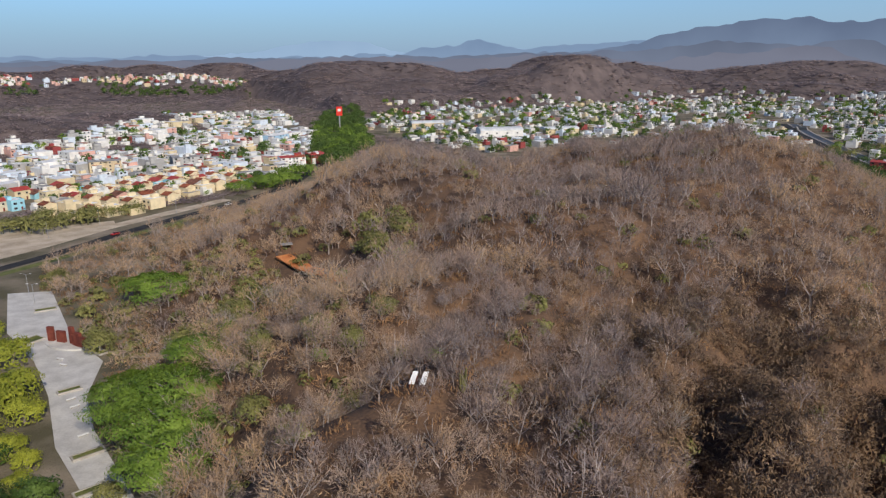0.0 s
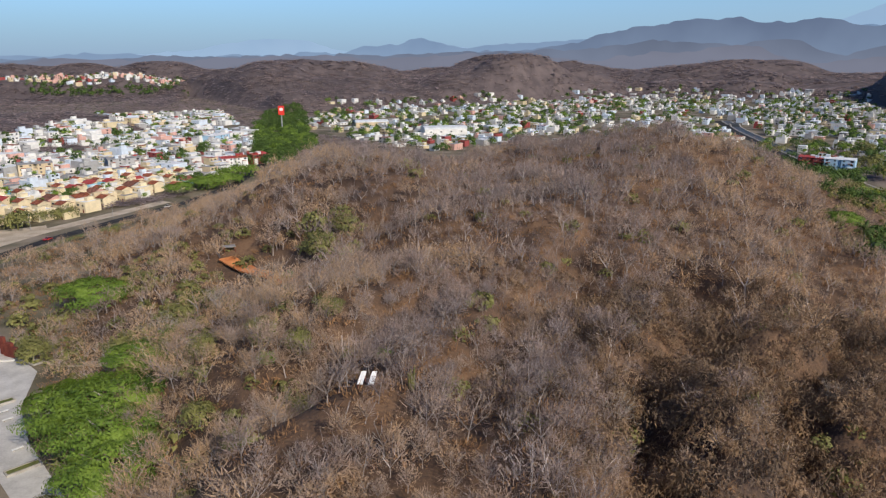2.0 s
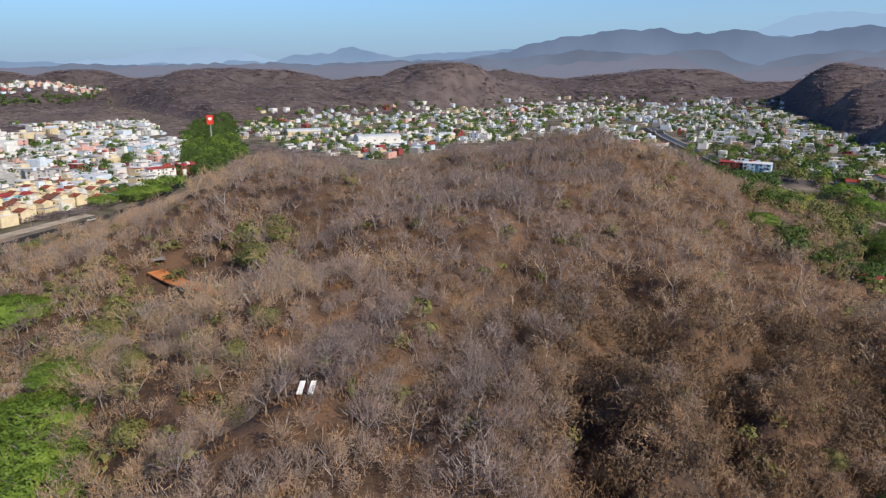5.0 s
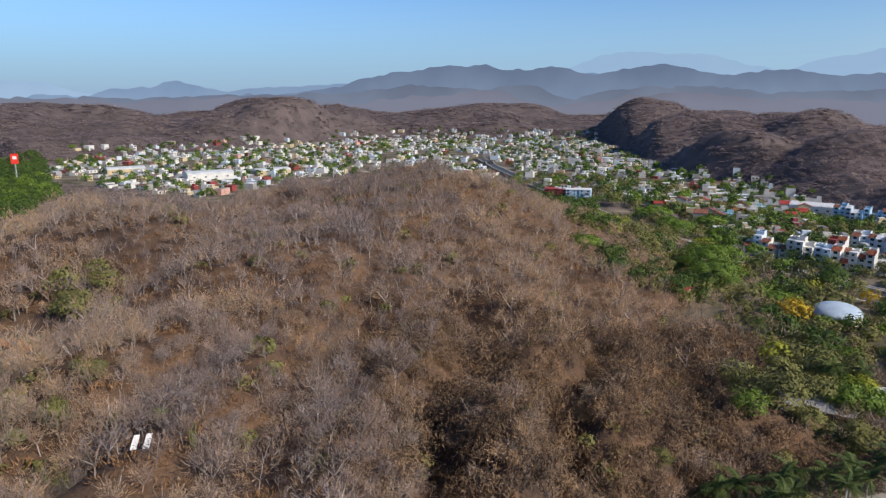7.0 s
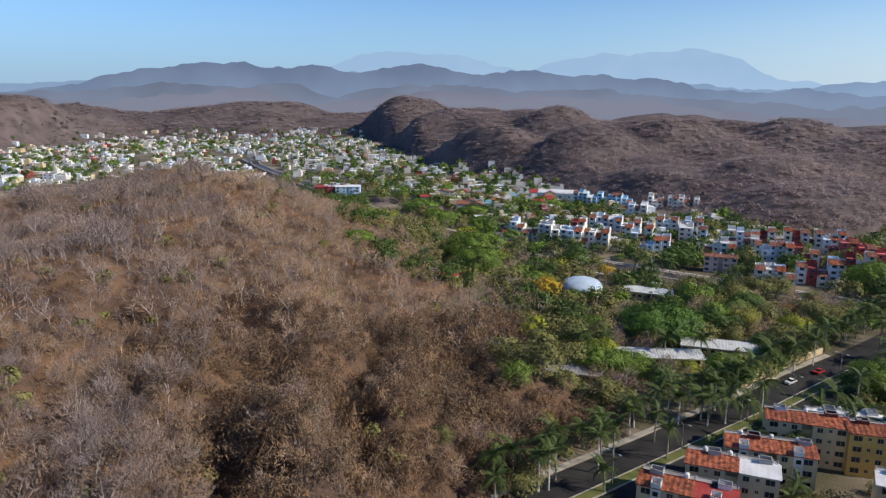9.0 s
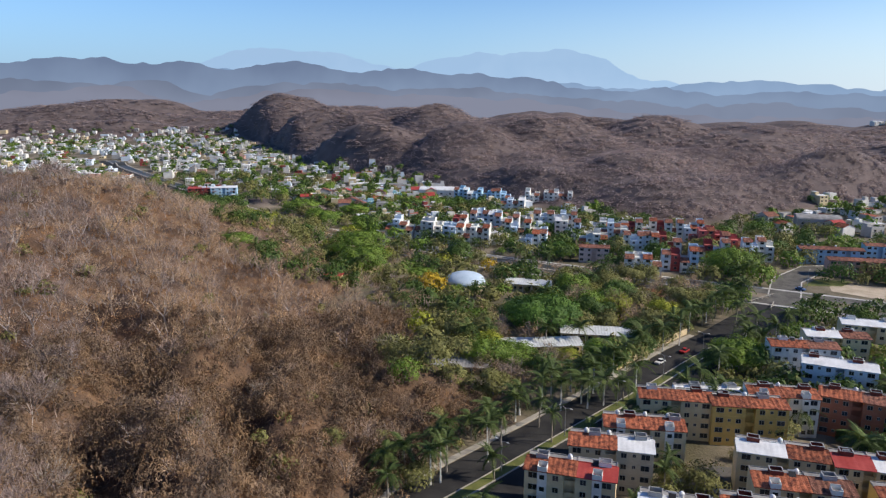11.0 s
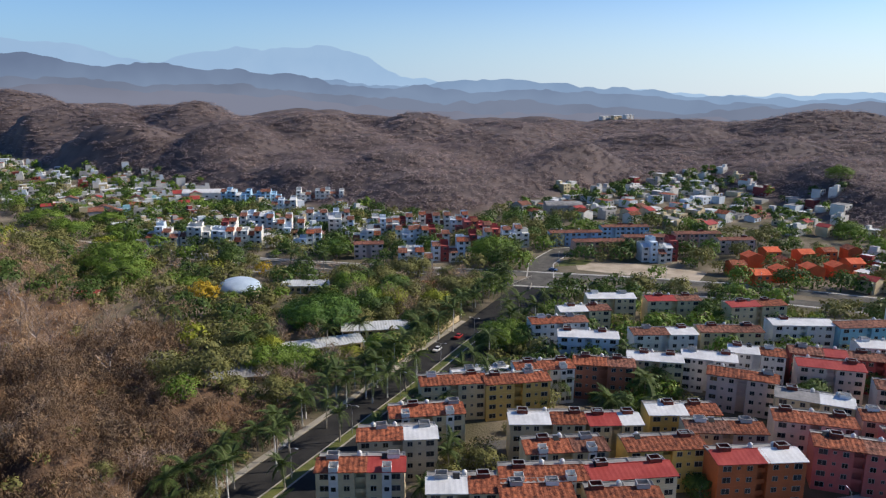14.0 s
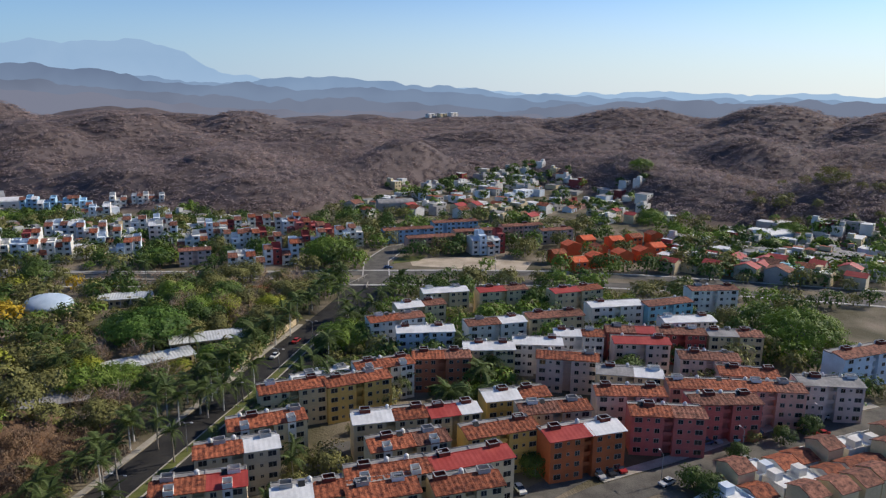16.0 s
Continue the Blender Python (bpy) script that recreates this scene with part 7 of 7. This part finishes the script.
def cactus(x, y):
    t_ = thing("organ_cactus", "tall green organ-pipe cactus among bare trees", "cactus", pose(x, y, height(x, y)))
    r2 = random.Random(8)
    for k in range(9):
        g, q, h = k * 0.7, 0.25 + 0.5 * r2.random(), 2.4 + 2.2 * r2.random()
        bm = bmesh.new()
        tube(bm, [(0, 0, -0.2), (math.cos(g) * q, math.sin(g) * q, 0.8), (math.cos(g) * q * 1.3, math.sin(g) * q * 1.3, h)], [0.14, 0.16, 0.09], 7)
        part("stem", mesh_of("stem", bm, M["leaf_olive"]), t_)


cactus(3.2, 109.4)


def lone_tree(x, y, tall, seed, label):
    (wv, wf), (tv, tf) = bare_tree(seed, tall, 7, 7, 260, 3, 0.55, 1.8, 0)
    t_ = thing("bare_tree", label, "tree", pose(x, y, height(x, y)))
    part("trunk", mesh_from("trunk", wv, wf, [M["palm_trunk"]]), t_)
    part("crown", mesh_from("crown", tv, tf, [M["palm_trunk"]]), t_)


lone_tree(40.7, 114.1, 7.5, 71, "pale leafless tree that stands out on the slope")
lone_tree(-38, 219, 8.0, 72, "white-limbed leafless tree below the red soil")
lone_tree(-45, 226, 7.0, 73, "white-limbed leafless tree below the red soil")
lone_tree(147, 138, 10.0, 74, "large pale leafless tree beside the school")
lone_tree(150, 143, 9.0, 75, "large pale leafless tree beside the school")
lone_tree(74, 150, 8.0, 76, "forked pale leafless tree on the slope")
lone_tree(92, 128, 6.5, 77, "pale leafless tree on the slope")
lone_tree(-60, 178, 9.0, 78, "pale leafless tree over olive bushes")
lone_tree(-77, 150, 13.5, 79, "wide grey leafless tree beside the plaza")
lone_tree(-50, 111, 9.0, 80, "wide grey leafless tree beside the plaza")
lone_tree(-47, 186, 9.0, 81, "pale leafless tree over olive bushes")
lone_tree(-48, 122, 7.5, 82, "pale leafless tree over olive bushes")
lone_tree(-62, 127, 13.0, 83, "wide grey leafless tree among green crowns beside the plaza")
lone_tree(-70, 171, 11.5, 84, "pale leafless tree among olive trees beside the plaza")


def patch(name, label, category, line, width, m):
    return ribbon(name, label, category, line, width, m, 0.35, thick=0.5)


patch("red_soil", "bare orange-red soil on the hillside", "soil", [(-59, 257), (-52, 249), (-44, 239), (-37, 227), (-31, 214)], 10, M["red_soil"])
patch("footpath", "pale footpath worn into the hillside", "path", [(62, 274), (70, 282), (80, 294), (88, 304)], 2.4, M["dust"])
patch("footpath", "pale footpath below the bare trees", "path", [(-100, 196), (-84, 190), (-70, 184), (-58, 180)], 3, M["dust"])


def gazebo(x, y):
    t_ = thing("gazebo", "small open shelter with a dark flat roof on red soil", "shelter", pose(x, y, height(x, y), 0, 0, 20))
    part("roof", box_mesh("roof", (4.4, 3.4, 0.22), M["grey_roof"]), t_, pose(0, 0, 2.5))
    for sx in (-1.9, 1.9):
        for sy in (-1.4, 1.4):
            part("post", cached("gpost", lambda: box_mesh("post", (0.16, 0.16, 2.8), M["rust"])), t_, pose(sx, sy, -0.3))


gazebo(-60, 260)


def sculpture(x, y):
    """A curved row of upright dark red steel panels of differing height on a low plinth."""
    t_ = thing("steel_sculpture", "row of dark red steel panels on a pale plinth", "sculpture", pose(x, y, 0.12, 0, 0, -22))
    bm = bmesh.new()
    n = 14
    rows = []
    for k in range(n + 1):
        g = math.pi * (0.1 + 0.8 * k / n)
        rows.append([bm.verts.new((math.cos(g) * r_, -math.sin(g) * r_ * 0.55 + 2, z_)) for r_ in (7.5, 8.6) for z_ in (0.0, 0.5)])
    for a, b in zip(rows, rows[1:]):
        for i, j in ((0, 1), (1, 3), (3, 2), (2, 0)):
            bm.faces.new((a[i], a[j], b[j], b[i]))
    bm.faces.new([rows[0][i] for i in (0, 1, 3, 2)])
    bm.faces.new([rows[-1][i] for i in (0, 2, 3, 1)])
    bmesh.ops.recalc_face_normals(bm, faces=bm.faces)
    part("plinth", mesh_of("plinth", bm, M["paving"]), t_)
    for px2, w2, h2, py2 in ((-7.4, 2.0, 4.6, 2), (-3.6, 3.0, 3.6, 2.4), (0.6, 1.6, 5.4, 2.8), (2.4, 1.8, 3.4, 2.2), (4.2, 2.6, 4.4, 1.8), (6.4, 2.4, 3.4, 1.4)):
        bm = bmesh.new()
        add_box(bm, -w2 / 2, -0.5, 0, w2 / 2, 0.5, h2)
        part("panel", mesh_of("panel", bm, M["rust"]), t_, pose(px2, py2, 0, 0, 0, -px2 * 2))


sculpture(-116, 200)


def planter(x, y, turn, w, d):
    """A low pale wall round a bed of grass."""
    t_ = thing("planter", "low pale planter with dry grass on the plaza", "planter", pose(x, y, 0.12, 0, 0, turn), "planters of the plaza")
    bm = bmesh.new()
    ring(bm, -w / 2, -d / 2, w / 2, d / 2, [(0, 0), (0, 0.55), (0.35, 0.55), (0.35, 0)], (0, 0, 0, 0))
    part("wall", mesh_of("wall", bm, M["concrete"]), t_)
    part("bed", box_mesh("bed", (w - 0.7, d - 0.7, 0.4), M["grass"]), t_)


for x_, y_, a_, w_, d_ in ((-139, 232, 30, 7, 3), (-104, 196, -35, 8, 3), (-99, 170, 40, 6, 2.5), (-79, 139, 42, 7, 2.5), (-72, 125, 42, 6, 2.5), (-128, 205, -30, 5, 5)):
    planter(x_, y_, a_, w_, d_)
for x_, y_, a_ in ((-112, 190, -20), (-109, 186, -20), (-96, 165, 45), (-93, 161, 45), (-84, 147, 45)):
    t_ = thing("bench", "pale concrete bench on the plaza", "bench", pose(x_, y_, 0.12, 0, 0, a_), "benches of the plaza")
    part("seat", cached("bseat", lambda: box_mesh("seat", (2.4, 0.6, 0.14), M["frame"])), t_, pose(0, 0, 0.36))
    for q_ in (-0.8, 0.8):
        part("leg", cached("bleg", lambda: box_mesh("leg", (0.3, 0.5, 0.36), M["concrete"])), t_, pose(q_, 0, 0))

# ---- street furniture and cars ----
def street_lamp(x, y, turn, arms, z=0.0):
    t_ = thing("street_lamp", "grey steel street lamp with two heads" if arms > 1 else "grey steel street lamp", "street lamp", pose(x, y, z, 0, 0, turn), "street lamps")

    def pole():
        bm = bmesh.new()
        tube(bm, [(0, 0, -0.2), (0, 0, 7.6)], [0.11, 0.07], 6)
        for s in ((1, -1) if arms > 1 else (1,)):
            tube(bm, [(0, 0, 7.5), (s * 0.7, 0, 7.85), (s * 1.5, 0, 7.9)], [0.05, 0.045, 0.04], 5)
        return mesh_of("pole", bm, M["steel"])

    part("pole", cached(("pole", arms), pole), t_)
    for s in ((1, -1) if arms > 1 else (1,)):
        part("lamp_head", cached("head", lambda: box_mesh("lamp_head", (0.7, 0.24, 0.12), M["frame"])), t_, pose(s * 1.7, 0, 7.84))


for x_, y_, a_, n_ in ((145.4, 76.4, 84, 2), (121, 79.0, 84, 2), (170, 73.8, 84, 2), (196, 71.2, 84, 2), (224, 69.0, 84, 2), (145.7, -35.5, 20, 1), (160.1, -57.0, 20, 1), (176, -80.5, 20, 1), (327, -72.8, 10, 2), (339, 62, 0, 1), (318.5, 190, 0, 2),
                       (301, 120, 0, 2), (303, 230, 0, 2), (-180, 360, 120, 1), (-150, 388, 120, 1), (-193, 334, 120, 1), (-155, 250, 0, 2), (-146, 238, 0, 2), (329, 10, 0, 2), (331, -30, 0, 2)):
    street_lamp(x_, y_, a_, n_)


def car_parts(paint):
    m = mat("car_paint", tuple(v * 0.92 for v in paint), paint, 2, 0.5, rough=0.3, spec=0.6)
    bm = bmesh.new()
    prof = [(-2.1, 0.35), (-2.1, 0.85), (-1.2, 0.95), (1.95, 0.92), (2.1, 0.6), (2.1, 0.35)]
    l, r = [bm.verts.new((x, -0.84, z)) for x, z in prof], [bm.verts.new((x, 0.84, z)) for x, z in prof]
    bm.faces.new(l)
    bm.faces.new(r[::-1])
    for i in range(6):
        bm.faces.new((l[i], r[i], r[(i + 1) % 6], l[(i + 1) % 6]))
    cab = [(-0.95, 0.94), (-0.35, 1.44), (1.0, 1.44), (1.6, 0.93)]
    l, r = [bm.verts.new((x, -0.78 + (0.14 if z > 1 else 0), z)) for x, z in cab], [bm.verts.new((x, 0.78 - (0.14 if z > 1 else 0), z)) for x, z in cab]
    for q, s in ((l, 1), (r[::-1], 1)):
        bm.faces.new(q).material_index = s
    for i in range(3):
        bm.faces.new((l[i], r[i], r[i + 1], l[i + 1])).material_index = 0 if i == 1 else 1
    bmesh.ops.recalc_face_normals(bm, faces=bm.faces)
    return mesh_of("body", bm, m, M["glass"])


_bm = bmesh.new()
tube(_bm, [(0, -0.1, 0), (0, 0.1, 0)], [0.32, 0.32], 12)
WHEEL = mesh_of("wheel", _bm, M["black"])
CARS = {k: car_parts(c) for k, c in {"white": (0.72, 0.72, 0.70), "red": (0.42, 0.03, 0.03), "silver": (0.42, 0.43, 0.44), "dark": (0.03, 0.035, 0.045), "blue": (0.06, 0.12, 0.25)}.items()}


def car(x, y, turn, tone, z=0.08):
    t_ = thing("car", f"{tone} parked car on the roadside", "car", pose(x, y, z, 0, 0, turn), "parked cars")
    part("body", CARS[tone], t_)
    for sx in (-1.3, 1.3):
        for sy in (-0.76, 0.76):
            part("wheel", WHEEL, t_, pose(sx, sy, 0.32))


for k_, (x_, y_, a_) in enumerate(((138.8, -3.9, 26), (147.3, -21.9, 26), (149.0, -24.4, 26), (150.6, -27.0, 26), (146, -36.9, -52), (166.4, -50.0, -58), (168.5, -52.8, 30), (170.2, -57.5, 30), (171.8, -61.0, 30), (173.4, -65.0, 30), (175.5, -81.4, -62), (186.5, -87.0, -62),
                                   (205.8, -104.3, -60), (159, -57.1, -55), (131.1, 37.4, -40), (143.7, 38.8, 10), (186, 79.0, -6), (222.8, 74.6, -6), (208.2, 77.0, -6), (153, 69.0, -6), (133, 71, -6), (178, 66.5, -6), (150, 23, 30), (168, 9.5, 20), (-163, 340, 62), (-128, 412, 62), (331, 63, 80), (311, 40, 82), (322, -40, 88), (308, 110, 100))):
    car(x_, y_, a_, ("white", "silver", "dark", "red", "white", "blue", "silver")[k_ % 7], 0.12 if abs(x_) > 290 or x_ < 0 else 0.08)
for x_, y_, a_, l_ in ((303, 73, -15, 24), (305, 55.5, 10, 26), (297, 66, 8, 10)):
    t_ = thing("bridge_railing", "pale concrete railing of the canal bridge", "railing", pose(x_, y_, 0.1, 0, 0, a_))
    part("rail", box_mesh("rail", (l_, 0.25, 0.2), M["concrete"]), t_, pose(0, 0, 0.8))
    for k_ in range(9):
        part("post", cached("bpost", lambda: box_mesh("post", (0.25, 0.25, 0.82), M["concrete"])), t_, pose(-l_ / 2 + 0.2 + k_ * (l_ - 0.4) / 8, 0, 0))
